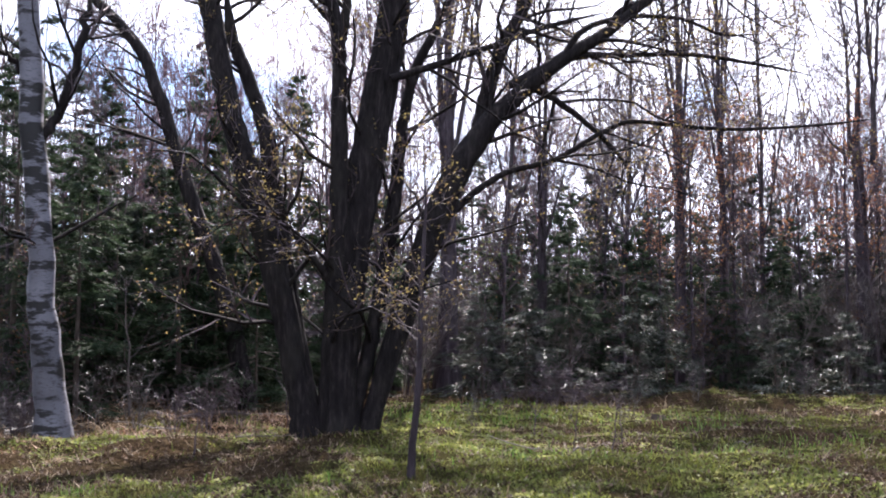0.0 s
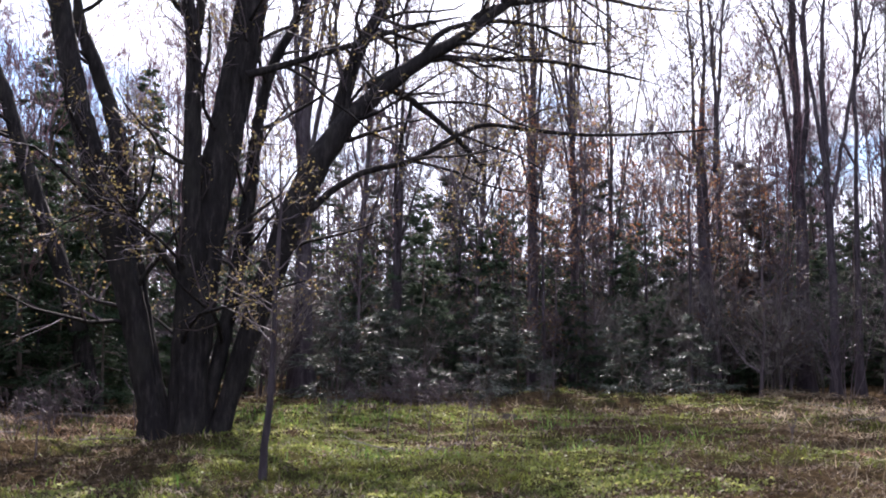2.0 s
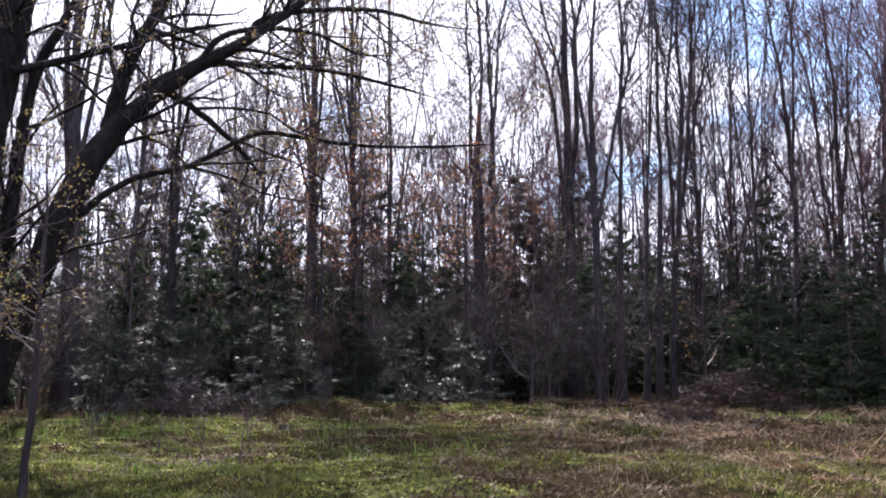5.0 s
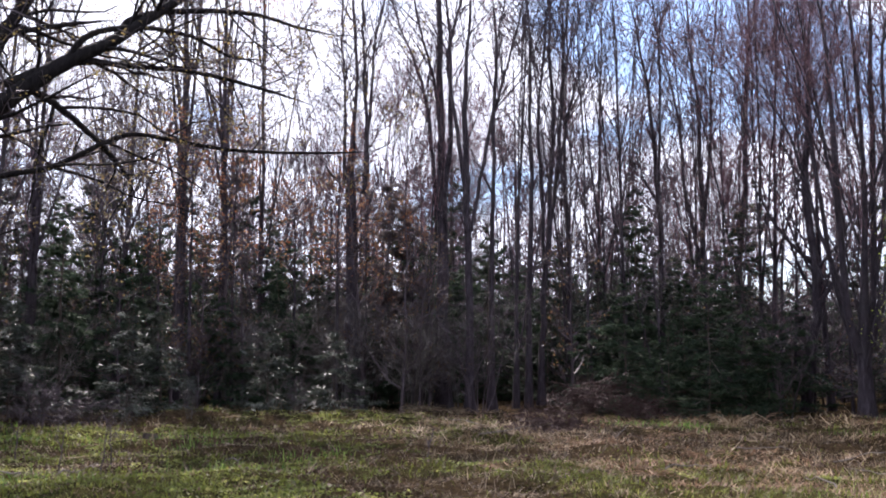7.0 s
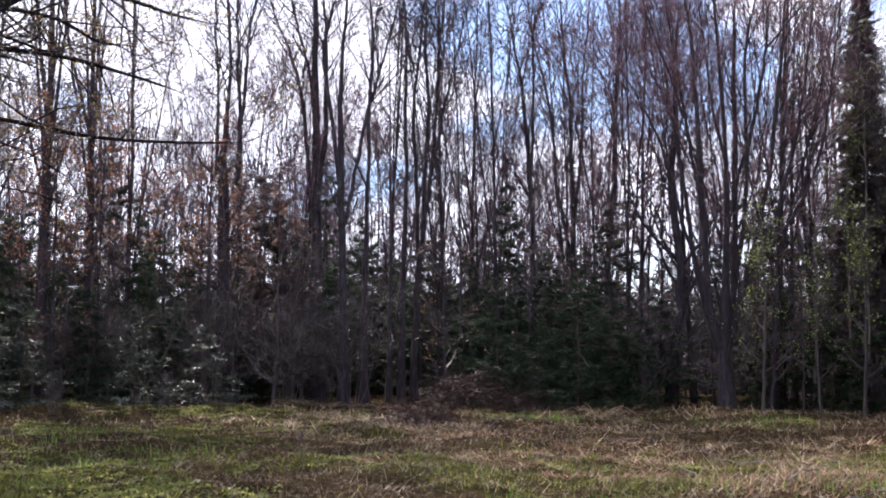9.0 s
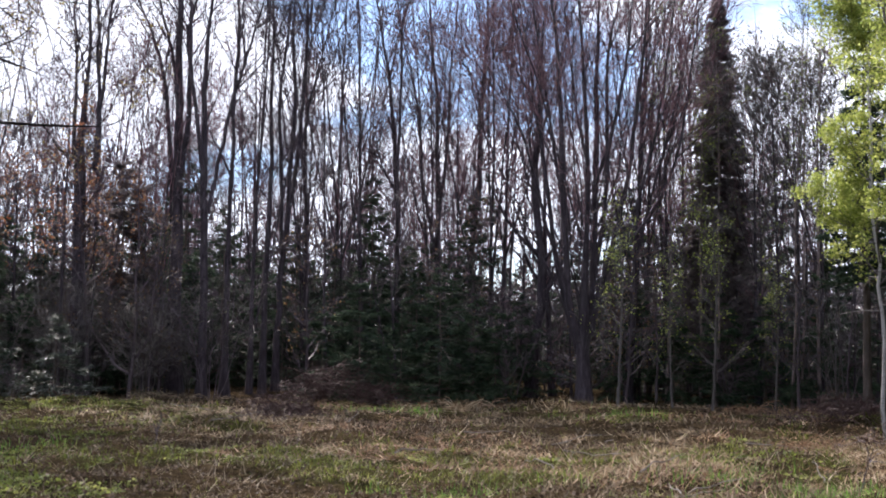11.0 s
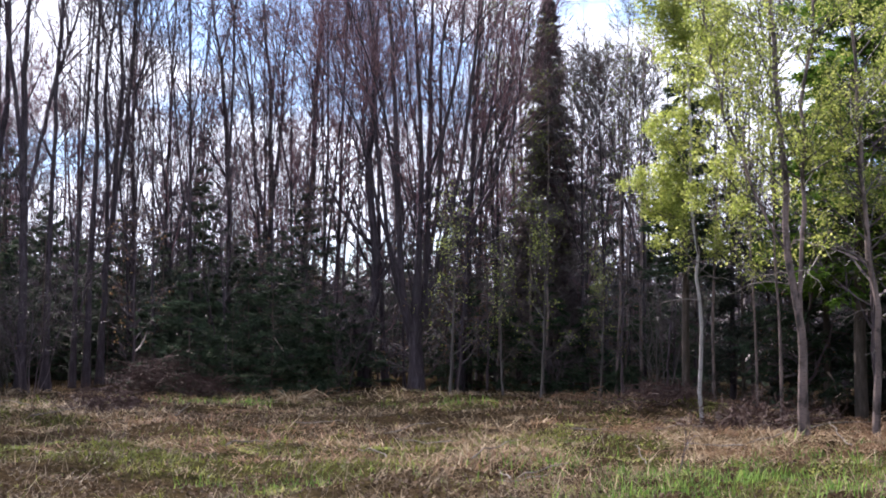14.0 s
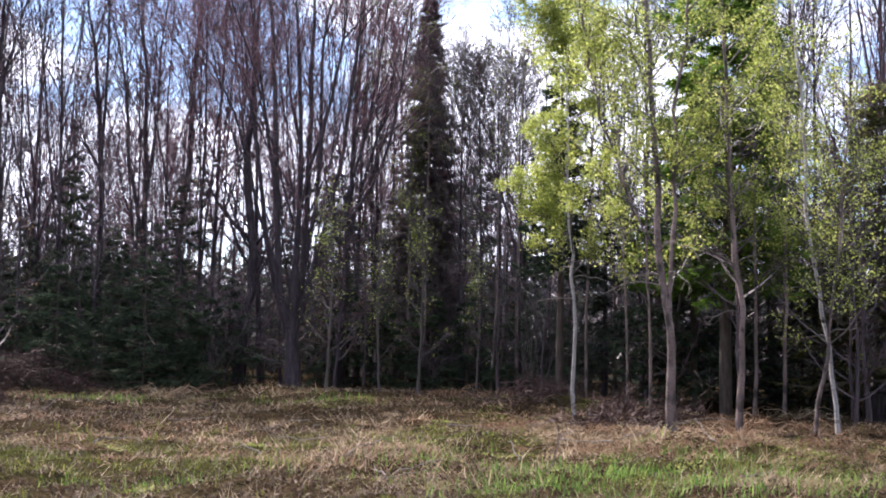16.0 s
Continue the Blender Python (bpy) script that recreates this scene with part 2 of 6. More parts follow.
LITTER = leaf_material("leaf_litter", [(0.035, 0.022, 0.014), (0.08, 0.053, 0.035), (0.22, 0.16, 0.112)], 0.3, 0.65, 0.06)


def ground_material():
    m, nt, b = material("forest_ground")
    n1, n2, n3 = noise_node(nt, 0.5, 5), noise_node(nt, 9.0, 8, None, 0.75), noise_node(nt, 30.0, 6)
    soil = ramp_node(nt, [(0.34, (0.016, 0.011, 0.007)), (0.5, (0.044, 0.031, 0.018)), (0.66, (0.10, 0.072, 0.042))])
    turf = ramp_node(nt, [(0.3, (0.022, 0.021, 0.010)), (0.55, (0.05, 0.046, 0.018)), (0.75, (0.09, 0.078, 0.034))])
    nt.links.new(n2.outputs["Fac"], soil.inputs["Fac"])
    nt.links.new(n2.outputs["Fac"], turf.inputs["Fac"])
    at = nt.nodes.new("ShaderNodeAttribute")
    at.attribute_name = "turf"
    add = nt.nodes.new("ShaderNodeMath")
    add.operation = "ADD"
    nt.links.new(at.outputs["Fac"], add.inputs[0])
    nt.links.new(n1.outputs["Fac"], add.inputs[1])
    cut = ramp_node(nt, [(0.5, (0, 0, 0)), (1.0, (1, 1, 1))])
    nt.links.new(add.outputs["Value"], cut.inputs["Fac"])
    mix = nt.nodes.new("ShaderNodeMix")
    mix.data_type = "RGBA"
    nt.links.new(cut.outputs["Color"], mix.inputs["Factor"])
    nt.links.new(soil.outputs["Color"], mix.inputs["A"])
    nt.links.new(turf.outputs["Color"], mix.inputs["B"])
    nt.links.new(mix.outputs["Result"], b.inputs["Base Color"])
    b.inputs["Roughness"].default_value = 1.0
    b.inputs["Specular IOR Level"].default_value = 0.0
    bp = nt.nodes.new("ShaderNodeBump")
    bp.inputs["Strength"].default_value, bp.inputs["Distance"].default_value = 1.0, 0.08
    nt.links.new(n3.outputs["Fac"], bp.inputs["Height"])
    nt.links.new(bp.outputs["Normal"], b.inputs["Normal"])
    return m


GROUND = ground_material()


# ---------------------------------------------------------------- mesh building
class Geo:
    """Collects vertices and faces of one mesh."""

    def __init__(self):
        self.v, self.q, self.t, self.n = [], [], [], 0

    def add(self, verts, quads=None, tris=None):
        if len(verts) == 0:
            return
        if quads is not None and len(quads):
            self.q.append(quads + self.n)
        if tris is not None and len(tris):
            self.t.append(tris + self.n)
        self.v.append(verts)
        self.n += len(verts)

    def mesh(self, name, mat, smooth=True):
        me = bpy.data.meshes.new(name)
        v = np.concatenate(self.v).astype(np.float32)
        q = np.concatenate(self.q) if self.q else np.zeros((0, 4), int)
        t = np.concatenate(self.t) if self.t else np.zeros((0, 3), int)
        me.vertices.add(len(v))
        me.vertices.foreach_set("co", v.ravel())
        me.loops.add(q.size + t.size)
        me.loops.foreach_set("vertex_index", np.concatenate([q.ravel(), t.ravel()]).astype(np.int32))
        me.polygons.add(len(q) + len(t))
        start = np.concatenate([np.arange(len(q)) * 4, q.size + np.arange(len(t)) * 3]).astype(np.int32)
        me.polygons.foreach_set("loop_start", start)
        if smooth:
            me.polygons.foreach_set("use_smooth", np.ones(len(q) + len(t), bool))
        me.update(calc_edges=True)
        me.materials.append(mat)
        return me


def unit(a):
    return a / np.maximum(np.linalg.norm(a, axis=-1, keepdims=True), 1e-9)


def tubes(geo, P, R, sides):
    """Tapered tubes along B polylines of n points each: P (B, n, 3), R (B, n)."""
    B, n = R.shape
    if B == 0:
        return
    T = np.gradient(P, axis=1)
    T = unit(T)
    ref = np.where(np.abs(T[:, :1, 2:3]) > 0.85, np.array([[[1.0, 0, 0]]]), np.array([[[0, 0, 1.0]]]))
    N = unit(np.cross(T, np.broadcast_to(ref, T.shape)))
    M = np.cross(T, N)
    a = np.arange(sides) * 2 * np.pi / sides
    ring = P[:, :, None] + R[:, :, None, None] * (np.cos(a)[:, None] * N[:, :, None] + np.sin(a)[:, None] * M[:, :, None])
    V = ring.reshape(-1, 3)
    i = np.arange(B)[:, None, None] * n * sides + np.arange(n - 1)[None, :, None] * sides
    k, k2 = np.arange(sides), (np.arange(sides) + 1) % sides
    Q = np.stack([i + k, i + k2, i + sides + k2, i + sides + k], -1).reshape(-1, 4)
    geo.add(V, Q)


def ribbons(geo, P, R):
    """Fine twigs as narrow strips, each turned its own way."""
    B, n = R.shape
    if B == 0:
        return
    T = unit(P[:, -1] - P[:, 0])
    h = (np.arange(B * 3).reshape(B, 3) * np.array([12.9898, 78.233, 37.719])) % 2.0 - 1.0
    S = unit(np.cross(T, h + 0.01))[:, None] * R[..., None] * 1.25
    V = np.stack([P - S, P + S], 2).reshape(-1, 3)
    i = (np.arange(B)[:, None] * n + np.arange(n - 1)[None]) * 2
    geo.add(V, np.stack([i, i + 1, i + 3, i + 2], -1).reshape(-1, 4))


def trunk_tube(geo, pts, rad, sides, rng, lump=0.08):
    """One thick stem with an uneven surface."""
    n = len(pts)
    T = unit(np.gradient(pts, axis=0))
    N = unit(np.cross(T, np.broadcast_to([0.0, 1.0, 0.05], T.shape)))
    M = np.cross(T, N)
    a = np.arange(sides) * 2 * np.pi / sides
    ridge = np.sin(3 * a[None] + rng.uniform(0, 6) + np.linspace(0, 1.5, n)[:, None]) + 0.6 * np.sin(5 * a[None] + rng.uniform(0, 6) - np.linspace(0, 2, n)[:, None])
    wob = 1 + 0.7 * lump * rng.normal(size=(n, sides)) + lump * ridge
    ring = pts[:, None] + (rad[:, None] * wob)[..., None] * (np.cos(a)[:, None] * N[:, None] + np.sin(a)[:, None] * M[:, None])
    i = np.arange(n - 1)[:, None] * sides
    k, k2 = np.arange(sides), (np.arange(sides) + 1) % sides
    geo.add(ring.reshape(-1, 3), np.stack([i + k, i + k2, i + sides + k2, i + sides + k], -1).reshape(-1, 4))


def smooth_path(ctrl, n):
    """n points through the control rows (x, y, z, r), by a Catmull-Rom curve."""
    c = np.asarray(ctrl, float)
    e = np.concatenate([[2 * c[0] - c[1]], c, [2 * c[-1] - c[-2]]])
    u = np.linspace(0, len(c) - 1 - 1e-6, n)
    i = u.astype(int)
    f = (u - i)[:, None]
    p0, p1, p2, p3 = e[i], e[i + 1], e[i + 2], e[i + 3]
    out = 0.5 * (2 * p1 + (p2 - p0) * f + (2 * p0 - 5 * p1 + 4 * p2 - p3) * f ** 2 + (3 * p1 - p0 - 3 * p2 + p3) * f ** 3)
    return out[:, :3], np.maximum(out[:, 3], 0.004)


def grow(P, R, rng, count, f0, f1, length, angle, up=0.1, wig=0.12, npts=5, rscale=0.55, rmin=0.004, rmax=9.0, taper=0.6, shrink=0.5):
    """Children of every polyline: count each, from the stretch f0..f1, leaving at the angle (degrees) and bending upwards by up."""
    B, n = R.shape
    idx = np.repeat(np.arange(B), count)
    u = rng.uniform(f0, f1, len(idx))
    x = u * (n - 1)
    i = np.minimum(x.astype(int), n - 2)
    f = (x - i)[:, None]
    p = P[idx, i] * (1 - f) + P[idx, i + 1] * f
    r = R[idx, i] * (1 - f[:, 0]) + R[idx, i + 1] * f[:, 0]
    t = unit(P[idx, i + 1] - P[idx, i])
    side = unit(np.cross(t, rng.normal(size=t.shape)))
    a = np.radians(angle) * rng.uniform(0.7, 1.3, len(idx))[:, None]
    d = np.cos(a) * t + np.sin(a) * side
    L = length * (1 - shrink * (u - f0) / max(f1 - f0, 1e-6)) * rng.uniform(0.55, 1.25, len(idx))
    pts = [p]
    for k in range(npts - 1):
        pts.append(pts[-1] + d * (L / (npts - 1))[:, None])
        d = unit(d + rng.normal(size=d.shape) * wig + np.array([0, 0, up]))
    r0 = np.clip(np.minimum(r * rscale, L * 0.02 + rmin), rmin, rmax)
    RR = np.maximum(r0[:, None] * (1 - taper * np.linspace(0, 1, npts))[None], rmin * 0.6)
    return np.stack(pts, 1), RR


def leaves(geo, pts, rng, size, spread, flat=0.3):
    """A four-cornered leaf near every point."""
    n = len(pts)
    c = pts + rng.normal(size=(n, 3)) * spread
    a = unit(rng.normal(size=(n, 3)) * np.array([1, 1, 1 - flat]))
    b = unit(np.cross(a, rng.normal(size=(n, 3))))
    s = size * rng.uniform(0.6, 1.35, (n, 1))
    V = np.stack([c, c + a * s * 0.5 + b * s * 0.36, c + a * s, c + a * s * 0.5 - b * s * 0.36], 1).reshape(-1, 3)
    geo.add(V, (np.arange(n) * 4)[:, None] + np.arange(4))


def along(P, rng, count, f0=0.1, f1=1.0):
    """Random points on every polyline."""
    B, n, _ = P.shape
    idx = np.repeat(np.arange(B), count)
    x = rng.uniform(f0, f1, len(idx)) * (n - 1)
    i = np.minimum(x.astype(int), n - 2)
    f = (x - i)[:, None]
    return P[idx, i] * (1 - f) + P[idx, i + 1] * f


def part(name, geo, mat, parent, label="", smooth=True, kind=""):
    ob = new(name, geo.mesh(name, mat, smooth))
    ob.parent = parent
    if kind:
        ob["kind"] = kind
    if label:
        ob["label"] = label
    return ob


def thing(name, xyz, label, category, group=""):
    ob = new(name)
    ob.empty_display_size = 0.2
    ob.location = xyz
    return tagged(ob, label, category, group)


# ---------------------------------------------------------------- ground
def polar(az, d):
    """Plan place at d metres from the viewpoint, az degrees right of the first view."""
    return d * np.sin(np.radians(az)), d * np.cos(np.radians(az))


def vnoise(x, y, size, seed):
    """Smooth random field of that grain size in metres, 0 to 1."""
    u, v = x / size, y / size
    i, j = np.floor(u).astype(np.int64), np.floor(v).astype(np.int64)
    f, g = u - i, v - j
    f, g = f * f * (3 - 2 * f), g * g * (3 - 2 * g)

    def h(a, b):
        k = (a * 374761393 + b * 668265263 + seed * 974711) & 0xFFFFFFFF
        k = ((k ^ (k >> 13)) * 1274126177) & 0xFFFFFFFF
        return ((k ^ (k >> 16)) & 0xFFFF) / 65535.0
    return (h(i, j) * (1 - f) + h(i + 1, j) * f) * (1 - g) + (h(i, j + 1) * (1 - f) + h(i + 1, j + 1) * f) * g


MOUNDS = [(42.0, 24.0, 2.0, 0.07), (33, 25.0, 1.6, 0.06), (28, 25, 3.0, 0.05), (55, 24, 3.0, 0.12), (44.5, 25.5, 1.6, 0.10), (49.5, 25.5, 1.6, 0.10), (26.5, 26.0, 2.0, 0.08), (20, 28, 1.6, 0.15), (59, 22.5, 1.3, 0.16), (66, 15.6, 1.4, 0.05), (13, 29, 1.8, 0.14), (-13, 19.5, 1.4, 0.14)]


def gz(x, y):
    x, y = np.asarray(x, float), np.asarray(y, float)
    d = np.hypot(x, y)
    h = 0.045 * np.sin(0.9 * x + 1.4 * np.sin(0.37 * y)) * np.cos(0.8 * y + 0.9 * np.sin(0.5 * x)) + 0.02 * np.sin(2.3 * x + y) * np.sin(1.9 * y - 0.7 * x)
    h = h + 0.17 * (vnoise(x, y, 1.9, 31) - 0.5) + 0.13 * (vnoise(x, y, 0.8, 32) - 0.5) + 0.11 * (vnoise(x, y, 0.42, 33) - 0.5) * np.clip((34 - d) / 6, 0, 1)
    for az, dd, w, a in MOUNDS:
        cx, cy = polar(az, dd)
        h = h + a * np.exp(-((x - cx) ** 2 + (y - cy) ** 2) / (w * w))
    return h * np.clip((120 - d) / 60, 0, 1)


EDGE_AZ = [-40, -21, -12, -6, -2, 1, 5, 14, 20, 28, 32, 40, 46, 52, 57, 61, 66, 72, 90]
EDGE_D = [19, 20, 21, 23, 27, 28, 30, 32, 30, 29.5, 27, 26, 27.5, 27.5, 26, 22, 19.5, 20, 21]


def wood_edge(az):
    return np.interp(az, EDGE_AZ, EDGE_D)


def turf_cover(x, y):
    """1 in full grass, 0 on bare leaf litter."""
    az, d = np.degrees(np.arctan2(x, y)), np.hypot(x, y)
    inside = np.clip((wood_edge(az) + 0.8 + 6.0 * (vnoise(x, y, 2.4, 31) - 0.5) - d) / 3.5, 0, 1)
    lush = np.interp(az, [-40, -22, -12, -6, 0, 12, 20, 27, 33, 50, 58, 63, 70, 90], [0.36, 0.36, 0.30, 0.38, 0.55, 0.50, 0.46, 0.26, 0.04, -0.06, 0.04, 0.14, 0.24, 0.24])
    near = np.interp(az, [20, 45, 54, 62, 90], [0, -0.05, 0.0, 0.16, 0.2]) * np.clip((16.0 - d) / 3.0, 0, 1)
    patch = 1.5 * (vnoise(x, y, 2.6, 3) - 0.5) + 1.3 * (vnoise(x, y, 0.6, 4) - 0.5)
    return np.clip((lush + near + patch) * inside, 0, 1)


def build_ground():
    rings = np.concatenate([[0.0], np.arange(1, 9, 1.0), np.arange(9, 32, 0.17), np.arange(32, 45, 0.6), np.arange(45, 90, 2.5), np.geomspace(92, 4500, 16)])
    angs = np.radians(np.concatenate([np.arange(-30, 84, 0.6), np.arange(84, 330, 6.0)]))
    A, D = np.meshgrid(angs, rings[1:])
    X, Y = D * np.sin(A), D * np.cos(A)
    V = np.stack([X, Y, gz(X, Y)], -1).reshape(-1, 3)
    V = np.concatenate([V, [[0, 0, float(gz(0, 0))]]])
    m, c = len(angs), len(V) - 1
    k, k2 = np.arange(m), (np.arange(m) + 1) % m
    i = np.arange(len(rings) - 2)[:, None] * m
    Q = np.stack([i + k, i + m + k, i + m + k2, i + k2], -1).reshape(-1, 4)[:, ::-1]
    Tt = np.stack([np.full(m, c), k2, k], -1)
    g = Geo()
    g.add(V, Q, Tt)
    ob = new("ground", g.mesh("ground", GROUND))
    at = ob.data.attributes.new("turf", "FLOAT", "POINT")
    at.data.foreach_set("value", turf_cover(V[:, 0], V[:, 1]).astype(np.float32))
    tagged(ob, "uneven clearing of thin spring grass and brown leaf litter", "ground", kind="structure")


build_ground()


def open_floor(az, d):
    """True where the wood's floor is bare between standing trunks."""
    return (24.6 < az < 30.5 and d < 36.5) or (43.4 < az < 47.6 and d < 32)


def spot(az, d):
    x, y = polar(az, d)
    return float(x), float(y), float(gz(x, y)) - 0.03


# ---------------------------------------------------------------- trees
def facing(az):
    """Turns plan offsets (sideways, away) at the bearing az into x and y."""
    a = np.radians(az)
    return np.array([[np.cos(a), -np.sin(a)], [np.sin(a), np.cos(a)]])


def hero_stem(rows, az, rng, n=22, depth=0.0, wig=0.02):
    """Rows (sideways, height, radius) of a stem seen square on; depth bends it towards or away from the viewer."""
    c = np.array(rows, float)
    away = depth * np.clip(c[:, 1], 0, 12) * 0.12
    xy = np.stack([c[:, 0], away], 1) @ facing(az)
    p, r = smooth_path(np.column_stack([xy, c[:, 1], c[:, 2]]), n)
    r = r * np.clip((1.0 - np.linspace(0, 1, n)) * 7, 0.15, 1)
    p[1:] += rng.normal(size=(n - 1, 3)) * wig * np.array([1, 1, 0.3])
    return p, r


def crown(tree, P1, R1, rng, limb, twig, fine, mats, sides=4, gauge=1.0, split=True, holders=None):
    """Limbs, twigs and fine twigs on stems P1. limb, twig, fine: arguments of grow(). split: every limb a piece of its stem."""
    P2, R2 = grow(P1, R1, rng, **limb)
    P3, R3 = grow(P2, R2, rng, **twig)
    P4, R4 = grow(P3, R3, rng, **fine)
    g = Geo()
    if split:
        for a in range(len(P2)):
            gl = Geo()
            tubes(gl, P2[a:a + 1], R2[a:a + 1] * gauge, sides)
            part("limb", gl, mats[0], holders[a // limb["count"]])
    else:
        ribbons(g, P2, R2 * gauge)
    ribbons(g, P3, R3 * gauge)
    ribbons(g, P4, R4 * gauge)
    part("crown", g, mats[1], tree, kind="stuff")
    return P2, P3, P4


def hero_tree(name, label, category, az, d, stems, rng, bark, mats, limb, twig, fine, depths=None, wig=0.02, sides=12, n=24, flare=0.25, leaf=None, barks=None):
    tree = thing(name, spot(az, d), label, category)
    paths, radii, made = [], [], []
    for k, rows in stems.items():
        p, r = hero_stem(rows, az, rng, n, (depths or {}).get(k, 0.0), wig)
        if rows[0][1] < 0.2:
            r = r * (1 + flare * np.exp(-np.maximum(p[:, 2], 0) * 5.5))
            p[0, 2] = -0.15
        g = Geo()
        trunk_tube(g, p, r, sides, rng, 0.06 if sides < 20 else 0.045)
        made.append(part("stem", g, (barks or {}).get(k, bark), tree))
        paths.append(p)
        radii.append(r)
    P, R = np.array(paths), np.array(radii)
    _, P3, P4 = crown(tree, P, R, rng, limb, twig, fine, mats, holders=made)
    if leaf:
        mat, cnt, size, spread, lab = leaf
        g = Geo()
        leaves(g, np.concatenate([along(P4, rng, cnt), along(P3, rng, 1)]), rng, size, spread)
        part("foliage", g, mat, tree, lab, smooth=False, kind="stuff")
    return tree


def pole_tree(name, label, category, xyz, rng, height, radius, lean=(0, 0), limbs=16, twigs=7, fines=4, bare=0.3, angle=38, up=0.22,
              bark=None, mats=None, leaf=None, spread=0.26, group="", gauge=1.0, wig=0.03, sides=8, split=True):
    """A young straight tree: one stem with steep limbs."""
    bark, mats = bark or BARK_POLE, mats or (BARK_POLE, TWIG)
    tree = thing(name, xyz, label, category, group)
    n = 14
    z = np.linspace(-0.15, height, n)
    bend = np.cumsum(rng.normal(size=(n, 2)) * wig * height / n, axis=0)
    xy = np.outer(np.maximum(z, 0), lean) + bend - bend[0]
    p = np.column_stack([xy, z])
    r = radius * (1 - 0.85 * np.linspace(0, 1, n) ** 1.1) * (1 + 0.3 * np.exp(-np.maximum(z, 0) * 3))
    g = Geo()
    trunk_tube(g, p, r, sides, rng, 0.05)
    made = [part("trunk", g, bark, tree)]
    _, _, P4 = crown(tree, p[None], r[None], rng,
                       dict(count=limbs, f0=bare, f1=0.97, length=height * spread, angle=angle, up=up, npts=5, wig=0.1, rscale=0.5, rmin=0.008, taper=0.75, shrink=0.65),
                       dict(count=twigs, f0=0.2, f1=1.0, length=height * spread * 0.38, angle=34, up=0.14, npts=3, wig=0.14, rmin=0.006),
                       dict(count=fines, f0=0.2, f1=1.0, length=height * spread * 0.19, angle=34, up=0.1, npts=2, rmin=0.005), mats, gauge=gauge, split=split, holders=made)
    if leaf:
        mat, cnt, size, sp, lab = leaf
        g = Geo()
        leaves(g, along(P4, rng, cnt), rng, size, sp)
        part("foliage", g, mat, tree, lab, smooth=False, kind="stuff")
    return tree


def wood_tree(name, label, xyz, rng, height, radius, lean=(0, 0), leaders=3, fork=0.3, fan=11, subs=4, limbs=7, twigs=4, fines=2, bark=None, twig=None,
              leaf=None, leaf_band=None, group="", wig=0.02, sides=8, split=True, low=5):
    """A wood-grown maple: a trunk that parts into steep leaders, each with narrow-angled branches and fine twigs."""
    bark, twig = bark or BARK_POLE, twig or TWIG
    tree = thing(name, xyz, label, "tree", group)
    n = 12
    z = np.linspace(-0.15, height, n)
    bend = np.cumsum(rng.normal(size=(n, 2)) * wig * height / n, axis=0)
    p = np.column_stack([np.outer(np.maximum(z, 0), lean) + bend - bend[0], z])
    r = radius * np.interp(np.linspace(0, 1, n), [0, max(fork, 0.1), 1], [1.0, 0.6 if leaders < 3 else 0.48, 0.06]) * (1 + 0.35 * np.exp(-np.maximum(z, 0) * 2.5))
    g = Geo()
    trunk_tube(g, p, r, sides, rng, 0.05)
    made = [part("trunk", g, bark, tree)]
    P, R = [p], [r]
    turn = rng.uniform(0, 6.28)
    for k in range(leaders):
        h0 = height * np.clip(fork + rng.normal() * 0.11, 0.05, 0.7)
        base = np.array([np.interp(h0, z, p[:, i]) for i in range(3)])
        a, tilt = turn + k * 2.4 + rng.normal() * 0.4, np.radians(fan * rng.uniform(0.5, 1.35))
        L = (height - h0) * rng.uniform(0.75, 1.03)
        s = np.linspace(0, 1, n)
        side = np.array([np.cos(a), np.sin(a)])
        out = L * np.tan(tilt) * (1.25 * s - 0.25 * s ** 2)
        q = base + np.column_stack([side[0] * out + lean[0] * L * s, side[1] * out + lean[1] * L * s, L * s])
        q[1:, :2] += np.cumsum(rng.normal(size=(n - 1, 2)) * wig * 1.2 * L / n, axis=0)
        rr = np.interp(h0, z, r) * rng.uniform(0.55, 0.9) * (2.0 / (leaders + 1)) ** 0.3 * (1 - 0.88 * s ** 0.8)
        g = Geo()
        tubes(g, q[None], rr[None], 6)
        made.append(part("leader", g, bark, tree))
        P.append(q)
        R.append(rr)
    P, R = np.array(P), np.maximum(np.array(R), 0.008)
    P1, R1 = grow(P, R, rng, subs, max(fork - 0.08, 0.12) if leaders == 0 else 0.22, 0.82, height * 0.25, 22, up=0.05, wig=0.035, npts=7, rscale=0.6, rmin=0.014, rmax=0.05, taper=0.85, shrink=0.35)
    g = Geo()
    if split:
        for a in range(len(P1)):
            gl = Geo()
            tubes(gl, P1[a:a + 1], R1[a:a + 1], 4)
            part("limb", gl, bark, made[a // subs])
    else:
        ribbons(g, P1, R1)
    Pa, Ra = np.concatenate([P[:, ::2][:, :6], P1[:, :6]]), np.concatenate([R[:, ::2][:, :6], R1[:, :6]])
    P2, R2 = grow(Pa, Ra, rng, limbs, 0.3, 0.99, height * 0.12, 31, up=0.04, npts=4, wig=0.07, rscale=0.5, rmin=0.0095, rmax=0.02, taper=0.65, shrink=0.3)
    if low:
        Pl, Rl = grow(P[:1], R[:1], rng, low, 0.1, 0.4, height * 0.11, 62, up=0.04, npts=4, wig=0.16, rscale=0.3, rmin=0.0095, rmax=0.018)
        P2, R2 = np.concatenate([P2, Pl]), np.concatenate([R2, Rl])
    P3, R3 = grow(P2, R2, rng, twigs, 0.2, 1.0, height * 0.045, 36, up=0.05, npts=3, wig=0.16, rmin=0.0075)
